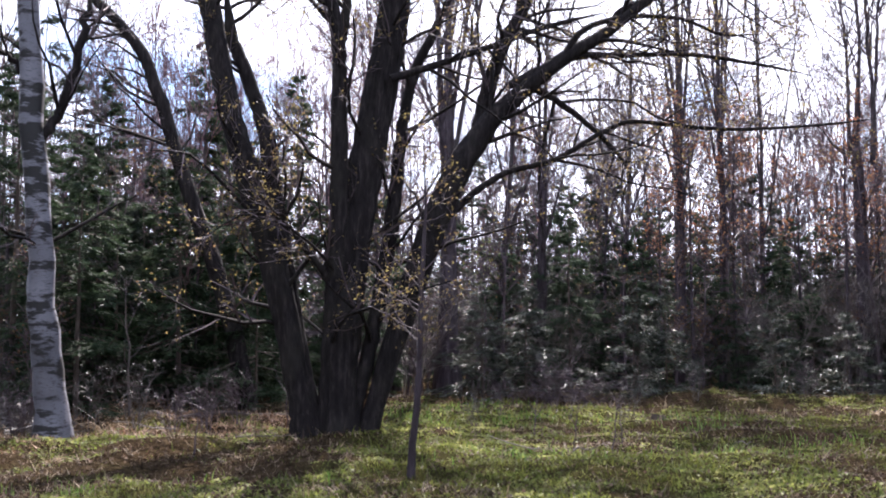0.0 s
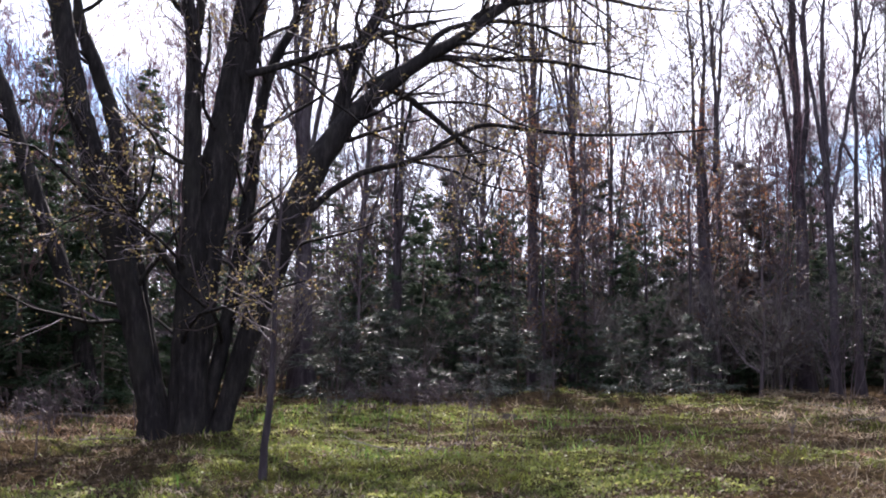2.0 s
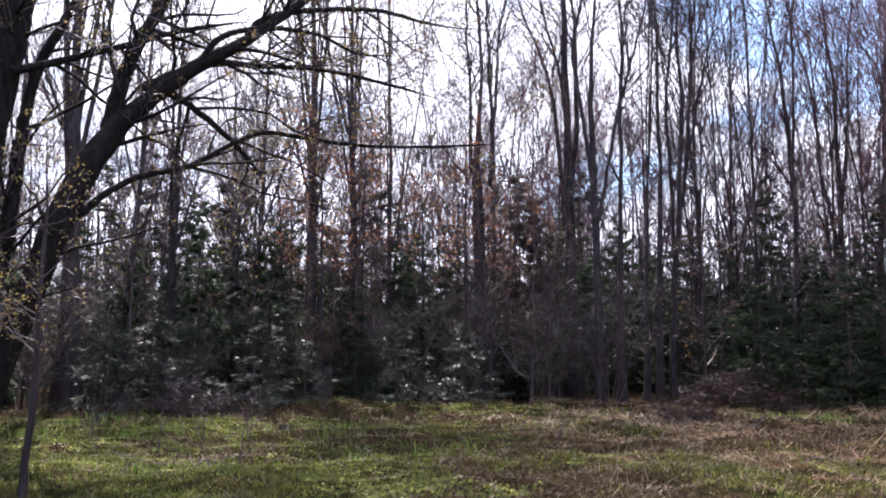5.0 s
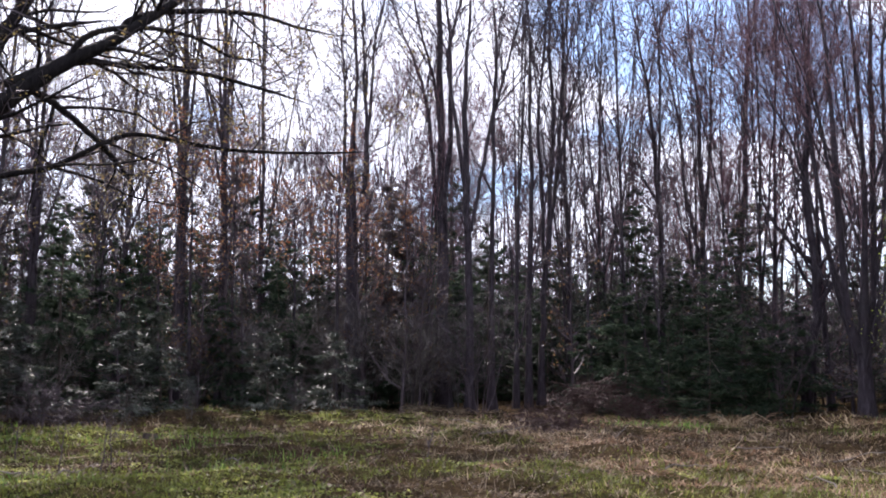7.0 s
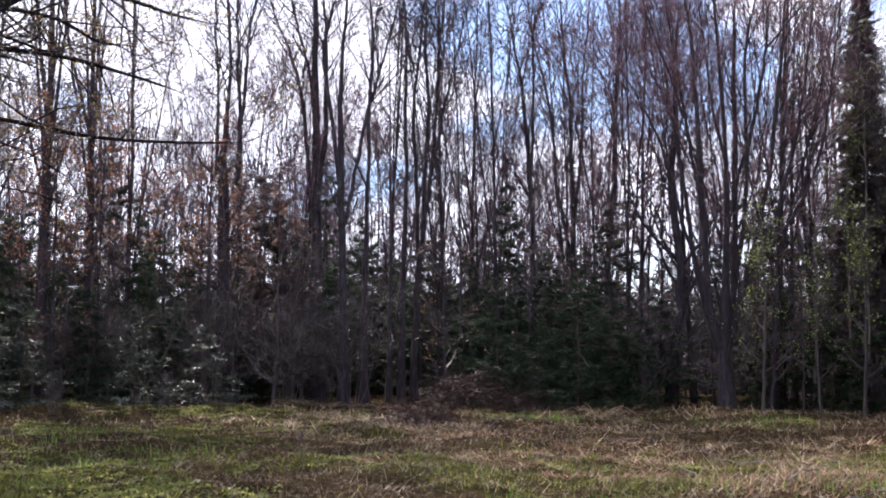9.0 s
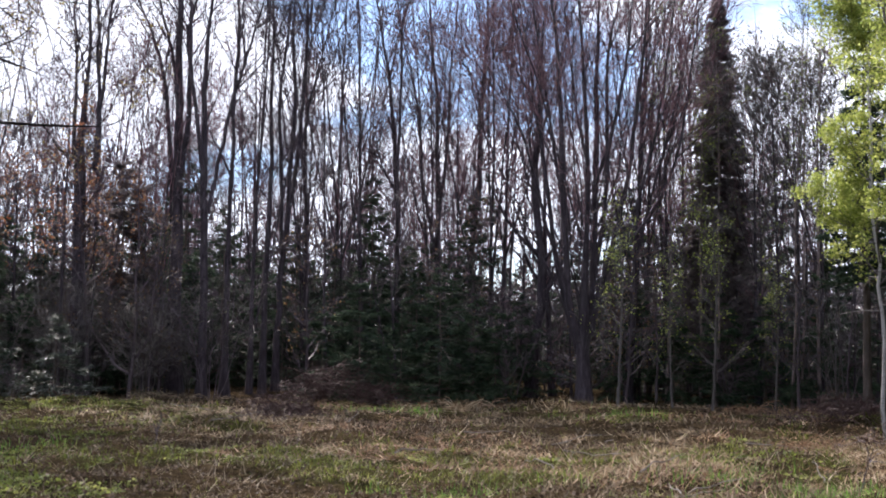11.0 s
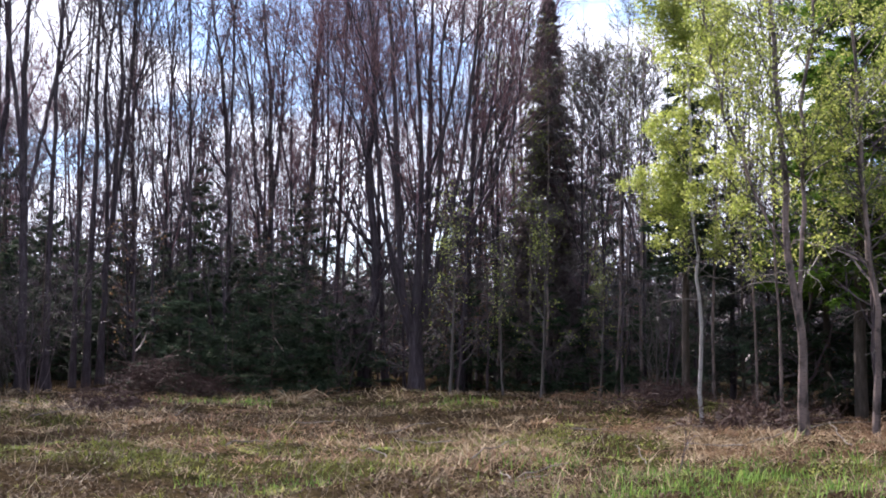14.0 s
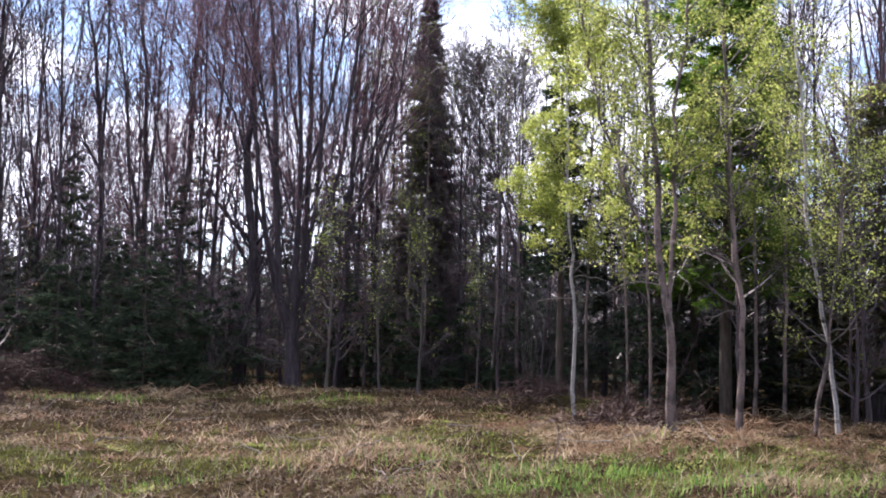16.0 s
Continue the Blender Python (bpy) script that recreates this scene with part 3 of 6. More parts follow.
    P4, R4 = grow(P3, R3, rng, fines, 0.3, 1.0, height * 0.022, 38, up=0.05, npts=2, rmin=0.0065)
    ribbons(g, P2, R2)
    ribbons(g, P3, R3)
    ribbons(g, P4, R4)
    part("crown", g, twig, tree, kind="stuff")
    if leaf:
        mat, cnt, size, sp, lab = leaf
        lp = along(P4, rng, cnt)
        # above the third height: unseen top leaves, added to cast shade
        if leaf_band:
            lp = lp[((lp[:, 2] > leaf_band[0]) & (lp[:, 2] < leaf_band[1])) | (lp[:, 2] > leaf_band[2])]
        g = Geo()
        leaves(g, lp, rng, size, sp)
        part("foliage", g, mat, tree, lab, smooth=False, kind="stuff")
    return tree


def conifer(name, label, xyz, rng, height, width, mat, start=0.06, whorls=10.0, droop=0.05, thin=1.0, group="", tuft=0.16, bark=None, power=0.8, fine=5, tier=0.0):
    """A fir or spruce: tapering trunk, tiers of branches, sprays of needles."""
    tree = thing(name, xyz, label, "tree", group)
    n = 8
    z = np.linspace(-0.1, height, n)
    p = np.column_stack([rng.normal(size=(n, 2)) * 0.012 * height * np.linspace(0, 1, n)[:, None] * 0.5, z])
    r = np.maximum(height * 0.011 * (1 - np.linspace(0, 1, n)), 0.006)
    g = Geo()
    tubes(g, p[None], r[None], 7)
    part("trunk", g, bark or BARK_CONIFER, tree)
    nb = int(height * whorls)
    u = start + (0.985 - start) * (np.arange(nb) + rng.uniform(0, 1, nb)) / nb
    if tier:
        u = np.clip((np.round(u * height / tier) * tier + rng.normal(size=nb) * 0.045) / height, start, 0.985)
    az = rng.uniform(0, 2 * np.pi, nb)
    L = width * (1 - u) ** power * rng.uniform(0.5, 1.12, nb) + 0.05
    base = np.column_stack([np.interp(u * height, z, p[:, 0]), np.interp(u * height, z, p[:, 1]), u * height])
    k = 5
    s = np.linspace(0, 1, k)
    out = np.column_stack([np.cos(az), np.sin(az), np.zeros(nb)])
    tilt = rng.uniform(-0.3, 0.45, nb) * (0.5 + u) - droop
    P = base[:, None] + out[:, None] * (L[:, None] * s)[..., None]
    P[..., 2] += L[:, None] * (tilt[:, None] * s - 0.30 * s ** 2 + 0.22 * s ** 3)
    P += rng.normal(size=P.shape) * 0.03 * L[:, None, None] * s[None, :, None]
    R = np.maximum(0.012 * L[:, None] * (1 - 0.8 * s), 0.004)
    gb = Geo()
    ribbons(gb, P, R)
    m = max(8, int(20 * thin ** 0.5)) if thin > 0.6 else 11
    idx = np.repeat(np.arange(nb), m)
    w = rng.uniform(0.18, 1.0, len(idx))
    x = w * (k - 1)
    i = np.minimum(x.astype(int), k - 2)
    f = (x - i)[:, None]
    q = P[idx, i] * (1 - f) + P[idx, i + 1] * f
    fw = unit(P[idx, i + 1] - P[idx, i])
    lat = unit(np.cross(fw, [0, 0, 1.0])) * rng.choice([-1, 1], len(idx))[:, None]
    dirn = unit(fw * 0.75 + lat * rng.uniform(0.3, 1.0, (len(idx), 1)) + rng.normal(size=q.shape) * 0.12)
    tl = (L[idx] * 0.5 * (1.08 - w) + 0.05) * rng.uniform(0.7, 1.2, len(idx))
    sag = np.array([0, 0, 1.0]) * (tl * rng.uniform(-0.45, 0.1, len(idx)))[:, None]
    Q = np.stack([q, q + dirn * tl[:, None] * 0.5 + sag * 0.3, q + dirn * tl[:, None] + sag], 1)
    part("branchwork", gb, bark or BARK_CONIFER, tree, kind="stuff")
    c = max(5, int(2.0 * fine * thin))
    pts = along(Q, rng, c, 0.05, 1.0)
    dd = np.repeat(dirn, c, axis=0)
    nn = len(pts)
    a = unit(dd + rng.normal(size=(nn, 3)) * np.array([0.5, 0.5, 0.28]) + np.array([0, 0, -0.12]))
    b = unit(np.cross(a, np.array([0, 0, 1.0]) + rng.normal(size=(nn, 3)) * 0.7))
    sz = tuft * rng.uniform(0.6, 1.4, (nn, 1)) * np.repeat(np.clip(0.45 + L[idx], 0.45, 1.0), c)[:, None]
    V = np.stack([pts - b * sz * 0.09, pts + b * sz * 0.09, pts + a * sz], 1).reshape(-1, 3)
    gn = Geo()
    gn.add(V, None, (np.arange(nn) * 3)[:, None] + np.arange(3))
    part("foliage", gn, mat, tree, smooth=False, kind="stuff")
    return tree


def shrub(name, label, xyz, rng, height, stems=5, lean=0.3, limbs=7, twigs=4, mat=TWIG, leaf=None, group="", gauge=1.0):
    """A bush or sapling of a few thin stems."""
    bush = thing(name, xyz, label, "shrub", group)
    n = 6
    a = rng.uniform(0, 2 * np.pi, stems)
    H = height * rng.uniform(0.6, 1.05, stems)
    s = np.linspace(0, 1, n)
    ln = lean * rng.uniform(0.2, 1.0, stems)
    P = np.zeros((stems, n, 3))
    P[..., 0] = 0.05 * height * np.cos(a)[:, None] + (np.cos(a) * ln * H)[:, None] * s ** 1.5
    P[..., 1] = 0.05 * height * np.sin(a)[:, None] + (np.sin(a) * ln * H)[:, None] * s ** 1.5
    P[..., 2] = H[:, None] * s - 0.05
    P[:, 1:] += rng.normal(size=(stems, n - 1, 3)) * 0.02 * height
    R = np.maximum((0.006 + 0.004 * H)[:, None] * (1 - 0.7 * s), 0.004)
    for k in range(stems):
        g = Geo()
        tubes(g, P[k:k + 1], R[k:k + 1] * gauge, 4)
        part("stem", g, mat, bush)
    g = Geo()
    P2, R2 = grow(P, R, rng, limbs, 0.15, 0.98, height * 0.36, 48, up=0.06, npts=4, rmin=0.005)
    P3, R3 = grow(P2, R2, rng, twigs, 0.2, 1.0, height * 0.16, 42, up=0.03, npts=3, rmin=0.0045)
    P4, R4 = grow(P3, R3, rng, 2, 0.2, 1.0, height * 0.08, 42, up=0.03, npts=2, rmin=0.004)
    ribbons(g, P2, R2 * gauge)
    ribbons(g, P3, R3 * gauge)
    ribbons(g, P4, R4 * gauge)
    part("branchwork", g, mat, bush, kind="stuff")
    if leaf:
        lm, cnt, size, sp = leaf
        g = Geo()
        leaves(g, along(P4, rng, cnt), rng, size, sp, 0.6)
        part("foliage", g, lm, bush, smooth=False, kind="stuff")
    return bush


# ---- the many-stemmed maple
rng = np.random.default_rng(11)
CLUMP = {
    "A": [(-0.39, 0.03, 0.174), (-0.50, 0.73, 0.183), (-0.84, 2.37, 0.211), (-1.29, 3.86, 0.195), (-1.66, 5.18, 0.177), (-1.98, 6.78, 0.163), (-2.27, 8.13, 0.140), (-2.50, 10.59, 0.084)],
    "B": [(-0.22, 0.04, 0.128), (-0.57, 1.51, 0.156), (-0.93, 3.68, 0.155), (-1.09, 4.75, 0.130), (-1.40, 5.72, 0.114), (-1.67, 6.43, 0.098), (-1.82, 7.60, 0.073)],
    "C": [(-0.09, 0.03, 0.127), (-0.01, 1.33, 0.137), (0.09, 3.26, 0.147), (0.09, 5.04, 0.123), (0.06, 6.12, 0.106), (-0.15, 7.20, 0.082), (-0.24, 9.20, 0.056)],
    "C2": [(0.07, 5.84, 0.073), (0.17, 6.48, 0.073), (0.23, 7.21, 0.065), (0.27, 8.90, 0.047)],
    "M": [(0.13, 0.02, 0.236), (0.16, 1.33, 0.268), (0.32, 3.08, 0.302), (0.58, 4.59, 0.273), (0.84, 5.96, 0.258), (0.97, 6.87, 0.242), (1.13, 8.35, 0.191), (1.30, 11.53, 0.104)],
    "R": [(0.56, -0.00, 0.134), (0.90, 1.16, 0.167), (1.38, 2.65, 0.208), (1.87, 3.90, 0.213), (2.32, 4.67, 0.180), (2.78, 5.18, 0.142), (3.56, 5.84, 0.119), (4.25, 6.28, 0.095), (4.91, 6.80, 0.079), (5.87, 7.59, 0.054), (7.00, 8.61, 0.030)],
    "R2": [(2.30, 4.65, 0.130), (2.46, 5.36, 0.123), (2.73, 6.19, 0.106), (3.15, 7.03, 0.089), (3.50, 8.74, 0.056)],
    "S": [(0.30, 0.02, 0.110), (0.64, 1.51, 0.118), (0.94, 3.26, 0.114), (1.09, 4.61, 0.098), (1.29, 5.69, 0.082), (1.60, 6.43, 0.073), (2.20, 7.65, 0.056)],
    "L": [(1.78, 3.36, 0.060), (2.59, 4.00, 0.049), (3.50, 4.28, 0.043), (4.14, 4.66, 0.038), (4.70, 4.90, 0.033), (5.54, 4.84, 0.033), (6.48, 4.81, 0.027), (7.43, 4.87, 0.022), (8.39, 4.97, 0.020), (9.12, 5.09, 0.011)],
    "L2": [(0.89, 5.51, 0.066), (1.60, 5.75, 0.053), (2.42, 6.04, 0.046), (3.33, 6.39, 0.040), (4.44, 6.69, 0.026)],
    "L4": [(2.78, 5.45, 0.061), (3.30, 5.75, 0.058), (3.95, 5.96, 0.053), (4.58, 5.98, 0.044), (5.63, 6.03, 0.035), (6.96, 5.88, 0.026), (8.01, 5.68, 0.018)],
    "L5": [(2.60, 5.10, 0.061), (3.11, 5.40, 0.058), (3.64, 5.15, 0.050), (4.21, 4.70, 0.040), (4.57, 4.32, 0.030), (4.80, 3.89, 0.018)],
    "L6": [(4.25, 6.20, 0.053), (4.68, 6.77, 0.050), (5.63, 7.04, 0.044), (6.66, 7.15, 0.035), (7.49, 7.05, 0.026), (8.36, 7.02, 0.018)],
    "L7": [(3.56, 5.80, 0.055), (3.94, 6.34, 0.050), (4.63, 6.58, 0.040), (5.54, 6.58, 0.030), (6.22, 6.35, 0.024), (6.92, 6.37, 0.018)],
    "L3": [(0.29, 1.86, 0.065), (-0.24, 2.64, 0.056), (-0.76, 3.25, 0.047), (-1.03, 3.51, 0.028)],
}
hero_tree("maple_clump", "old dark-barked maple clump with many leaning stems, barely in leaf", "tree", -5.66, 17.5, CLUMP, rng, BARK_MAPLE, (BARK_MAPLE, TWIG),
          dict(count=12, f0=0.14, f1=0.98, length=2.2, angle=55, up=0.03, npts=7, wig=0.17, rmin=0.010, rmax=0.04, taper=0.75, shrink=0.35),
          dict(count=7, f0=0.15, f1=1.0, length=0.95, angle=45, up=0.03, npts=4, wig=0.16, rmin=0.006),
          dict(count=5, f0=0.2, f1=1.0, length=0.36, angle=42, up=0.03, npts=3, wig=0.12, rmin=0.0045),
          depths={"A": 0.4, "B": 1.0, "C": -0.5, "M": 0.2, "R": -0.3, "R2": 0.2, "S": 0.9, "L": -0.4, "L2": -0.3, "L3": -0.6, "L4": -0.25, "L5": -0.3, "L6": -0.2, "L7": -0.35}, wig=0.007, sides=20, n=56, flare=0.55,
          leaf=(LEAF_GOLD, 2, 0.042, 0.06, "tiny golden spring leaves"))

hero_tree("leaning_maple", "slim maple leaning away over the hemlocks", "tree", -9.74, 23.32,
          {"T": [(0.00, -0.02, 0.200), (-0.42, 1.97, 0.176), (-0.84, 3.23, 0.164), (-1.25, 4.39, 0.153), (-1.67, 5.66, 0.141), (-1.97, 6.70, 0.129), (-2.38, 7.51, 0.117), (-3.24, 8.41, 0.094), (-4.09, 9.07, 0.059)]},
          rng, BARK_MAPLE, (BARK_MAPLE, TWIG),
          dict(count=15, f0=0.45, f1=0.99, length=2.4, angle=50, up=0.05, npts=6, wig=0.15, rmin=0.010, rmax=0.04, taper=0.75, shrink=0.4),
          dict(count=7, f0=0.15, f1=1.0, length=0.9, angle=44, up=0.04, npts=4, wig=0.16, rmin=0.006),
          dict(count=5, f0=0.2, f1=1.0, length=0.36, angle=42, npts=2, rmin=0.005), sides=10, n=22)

# ---- the paper birch beside it
BIRCH = {
    "T": [(0.0, -0.02, 0.27), (-0.05, 0.69, 0.23), (-0.12, 1.51, 0.205), (-0.24, 2.49, 0.19), (-0.33, 3.57, 0.18), (-0.39, 4.82, 0.17), (-0.52, 6.50, 0.155), (-0.62, 7.86, 0.12), (-0.7, 10.5, 0.07)],
    "L": [(-0.31, 4.07, 0.079), (-0.21, 4.49, 0.075), (-0.03, 4.84, 0.07), (0.16, 5.45, 0.066), (0.30, 6.15, 0.061), (0.41, 6.77, 0.052)],
    "K": [(-0.39, 5.07, 0.055), (-0.63, 5.47, 0.044), (-0.87, 5.70, 0.035), (-1.34, 6.07, 0.026)],
}
hero_tree("birch_tree", "mature white paper birch, its bark greyed for shade, with dark scars and bands", "tree", -19.02, 17.35, BIRCH, rng, BARK_SHADED_OLD_BIRCH, (BARK_MAPLE, TWIG),
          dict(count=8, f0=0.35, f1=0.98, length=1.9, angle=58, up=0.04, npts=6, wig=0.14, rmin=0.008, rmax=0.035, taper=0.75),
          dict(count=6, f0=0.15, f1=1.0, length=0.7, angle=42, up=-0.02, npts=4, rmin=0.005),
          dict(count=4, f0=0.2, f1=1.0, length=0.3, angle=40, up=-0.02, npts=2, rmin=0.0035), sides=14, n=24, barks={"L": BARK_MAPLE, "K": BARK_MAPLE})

# ---- sapling in front of the clump
hero_tree("sapling", "thin crooked dark sapling with bare twigs", "tree", -1.68, 12.26,
          {"T": [(0.0, -0.01, 0.045), (0.04, 0.47, 0.038), (0.09, 0.96, 0.035), (0.11, 1.51, 0.028), (0.13, 2.12, 0.025), (0.16, 2.74, 0.019), (0.14, 3.9, 0.008)]},
          rng, BARK_RED_MAPLE, (TWIG, TWIG),
          dict(count=20, f0=0.42, f1=0.99, length=0.9, angle=55, up=0.08, npts=5, rmin=0.004, rmax=0.008),
          dict(count=5, f0=0.2, f1=1.0, length=0.3, angle=45, npts=3, rmin=0.003),
          dict(count=3, f0=0.2, f1=1.0, length=0.12, angle=45, npts=2, rmin=0.0025), sides=8, n=16, flare=0.1, wig=0.005, leaf=(LEAF_GOLD, 2, 0.032, 0.03, "sparse golden leaves"))

# ---- the red maple with a fan of stems
MAPLE_R = {
    "T": [(0.0, -0.02, 0.253), (-0.01, 1.01, 0.215), (-0.02, 2.0, 0.19), (0.04, 3.87, 0.095), (0.1, 5.32, 0.082), (0.08, 6.78, 0.07), (-0.0, 8.26, 0.057), (-0.09, 9.6, 0.044), (-0.14, 10.5, 0.032), (-0.32, 14.5, 0.013)],
    "U": [(-0.11, 1.72, 0.114), (-0.35, 2.57, 0.108), (-0.44, 3.87, 0.101), (-0.52, 5.32, 0.089), (-0.57, 6.78, 0.076), (-0.64, 8.26, 0.063), (-0.74, 9.75, 0.044), (-0.83, 10.5, 0.038), (-1.21, 14.5, 0.015)],
    "V": [(0.08, 1.72, 0.114), (0.19, 2.58, 0.101), (0.25, 3.87, 0.095), (0.28, 5.32, 0.089), (0.33, 6.78, 0.082), (0.33, 8.26, 0.076), (0.35, 9.59, 0.051), (0.39, 10.49, 0.038), (0.53, 14.49, 0.015)],
    "W": [(0.13, 2.58, 0.076), (0.46, 4.6, 0.07), (0.59, 6.05, 0.063), (0.61, 7.52, 0.057), (0.58, 8.7, 0.051), (0.71, 9.89, 0.038), (0.86, 10.49, 0.032), (1.66, 14.49, 0.013)],
    "X": [(0.17, 1.86, 0.076), (0.54, 3.44, 0.076), (0.89, 4.89, 0.063), (1.17, 6.34, 0.057), (1.33, 7.81, 0.057), (1.47, 8.99, 0.044), (1.55, 10.48, 0.032), (1.72, 14.48, 0.013)],
    "Y": [(-0.14, 1.43, 0.089), (-0.6, 3.29, 0.082), (-0.83, 4.59, 0.07), (-0.99, 6.05, 0.063), (-1.15, 7.22, 0.051), (-1.31, 8.26, 0.038), (-1.47, 9.31, 0.032), (-1.63, 10.21, 0.025), (-2.2, 14.21, 0.01)],
    "QB": [(-0.27, 2.57, 0.057), (-0.91, 4.59, 0.051), (-1.16, 5.61, 0.044), (-1.44, 6.63, 0.038), (-1.74, 7.37, 0.032), (-2.12, 8.12, 0.025), (-2.42, 8.71, 0.019)],
    "QC": [(0.31, 2.58, 0.063), (1.04, 4.31, 0.057), (1.46, 5.62, 0.051), (1.81, 6.93, 0.044), (2.02, 8.1, 0.038), (2.16, 9.14, 0.032), (2.31, 10.17, 0.025), (2.78, 14.17, 0.01)],
    "QD": [(0.54, 3.44, 0.051), (1.46, 4.6, 0.051), (2.03, 5.62, 0.044), (2.38, 6.64, 0.038), (2.57, 7.81, 0.032), (2.71, 8.99, 0.025), (2.88, 10.17, 0.019), (3.34, 14.17, 0.008)],
    "QE": [(-0.43, 4.59, 0.057), (-0.78, 6.78, 0.051), (-1.02, 8.41, 0.038), (-1.21, 9.6, 0.032), (-1.34, 10.51, 0.025), (-1.8, 14.51, 0.01)],
    "QF": [(0.31, 5.61, 0.051), (0.8, 7.37, 0.044), (1.04, 8.7, 0.038), (1.15, 9.89, 0.025), (1.45, 13.89, 0.01)],
    "QG": [(0.16, 6.05, 0.051), (-0.14, 7.52, 0.044), (-0.33, 9.0, 0.032), (-0.46, 10.2, 0.025), (-0.81, 14.2, 0.01)],
}
for k in range(14):
    t = -1.0 + 2.0 * (k + 0.5) / 14 + rng.normal() * 0.05
    h0 = rng.uniform(1.3, 4.6)
    j = rng.normal(size=4) * 0.10
    w = 0.6 if k % 2 else 0.8
    MAPLE_R["F%d" % k] = [(0.06 * t, h0, 0.036 * w), (0.75 * t + j[0], h0 + 1.6, 0.032 * w), (1.75 * t + j[1], h0 + 3.6, 0.027 * w), (2.7 * t + j[2], h0 + 5.8, 0.021 * w), (3.6 * t + j[3], h0 + 8.4, 0.012)]
MAPLE_R = {q: [(u, h, r * (1.0 if h < 1 else 0.82)) for u, h, r in rows] for q, rows in MAPLE_R.items()}
hero_tree("red_maple", "many-stemmed red maple with a fan of reddish budding twigs", "tree", 45.74, 28.58, MAPLE_R, rng, BARK_RED_MAPLE, (BARK_RED_MAPLE, TWIG_RED),
          dict(count=8, f0=0.3, f1=0.99, length=2.8, angle=30, up=0.03, npts=6, wig=0.06, rmin=0.007, rmax=0.018, taper=0.7, shrink=0.4),
          dict(count=6, f0=0.15, f1=1.0, length=1.1, angle=33, up=0.05, npts=4, wig=0.10, rmin=0.0055),
          dict(count=5, f0=0.2, f1=1.0, length=0.5, angle=36, up=0.1, npts=2, rmin=0.004),
          depths={"U": -0.5, "V": 0.6, "W": 0.6, "X": -0.8, "Y": 0.8, "QB": -0.6, "QC": 0.7, "QD": -0.4, "QE": 0.9, "QF": -0.9, "QG": 1.0, "F0": 0.5, "F2": -0.9, "F3": 1.0, "F5": -1.4, "F6": 1.5, "F8": -1.2, "F9": 0.8, "F11": -0.7, "F12": 1.2}, wig=0.012, sides=8, n=20, leaf=(LEAF_RED, 1, 0.026, 0.03, "red buds"))
hero_tree("leaning_tree", "slim dark tree leaning out of the wood edge", "tree", 42.92, 32.97,
          {"T": [(0.0, -0.03, 0.166), (0.17, 1.35, 0.149), (0.36, 2.67, 0.133), (0.38, 4.33, 0.116), (0.20, 6.18, 0.10), (0.29, 8.39, 0.083), (0.48, 12.5, 0.05)]},
          rng, BARK_POLE, (BARK_POLE, TWIG),
          dict(count=18, f0=0.35, f1=0.99, length=2.4, angle=38, up=0.18, npts=6, rmin=0.009, shrink=0.5),
          dict(count=6, f0=0.15, f1=1.0, length=0.8, angle=36, up=0.1, npts=4, rmin=0.006),
          dict(count=4, f0=0.2, f1=1.0, length=0.4, angle=36, npts=2, rmin=0.005), sides=8, n=16)

# ---- aspens and birches in young leaf at the bright end of the clearing
ASPENS = [
    ("aspen_tree", "forked young aspen in bright green spring leaf", 64.84, 18.03, BARK_ASPEN, 5,
     {"T": [(0.0, -0.02, 0.101), (-0.02, 1.05, 0.074), (-0.08, 1.85, 0.067), (-0.20, 2.83, 0.061), (-0.27, 4.18, 0.054), (-0.34, 5.55, 0.047), (-0.39, 6.94, 0.040), (-0.43, 9.0, 0.022)],
      "U": [(-0.05, 1.58, 0.054), (0.0, 2.56, 0.047), (0.04, 3.72, 0.047), (0.07, 5.08, 0.040), (0.22, 6.36, 0.033), (0.30, 8.2, 0.018)],
      "V": [(-0.17, 2.65, 0.033), (-0.61, 3.55, 0.033), (-1.06, 4.83, 0.027), (-1.34, 6.03, 0.027), (-1.6, 7.6, 0.015)]}),
    ("aspen_tree", "slender reddish-barked aspen in green spring leaf", 68.03, 18.66, BARK_ASPEN, 7,
     {"T": [(0.0, -0.02, 0.070), (0.04, 1.51, 0.056), (-0.01, 2.69, 0.049), (-0.11, 3.97, 0.041), (-0.17, 5.18, 0.035), (-0.21, 6.59, 0.028), (-0.25, 8.2, 0.015)]}),
    ("young_birch", "slim white young birch with yellow-green leaves", 60.05, 21.2, BARK_BIRCH, 22,
     {"T": [(0.0, -0.04, 0.044), (-0.05, 1.89, 0.037), (-0.12, 3.37, 0.032), (-0.18, 4.66, 0.032), (-0.17, 6.29, 0.024), (-0.23, 7.6, 0.013)]}),
    ("young_birch", "thin crooked dark birch leaning across its neighbour", 71.55, 18.76, BARK_ASPEN, 3,
     {"T": [(-0.02, -0.02, 0.042), (0.12, 0.82, 0.037), (0.24, 1.62, 0.032), (0.35, 2.60, 0.028), (0.45, 3.76, 0.028), (0.6, 5.8, 0.015)]}),
    ("young_birch", "tall thin white birch, sparsely leaved, leaning", 72.65, 19.77, BARK_BIRCH, 3,
     {"T": [(0.0, -0.02, 0.046), (-0.12, 0.97, 0.041), (-0.18, 1.62, 0.040), (-0.33, 2.47, 0.036), (-0.45, 3.51, 0.034), (-0.48, 4.86, 0.031), (-0.60, 6.13, 0.029), (-0.68, 7.51, 0.024), (-0.8, 9.8, 0.015)]}),
]
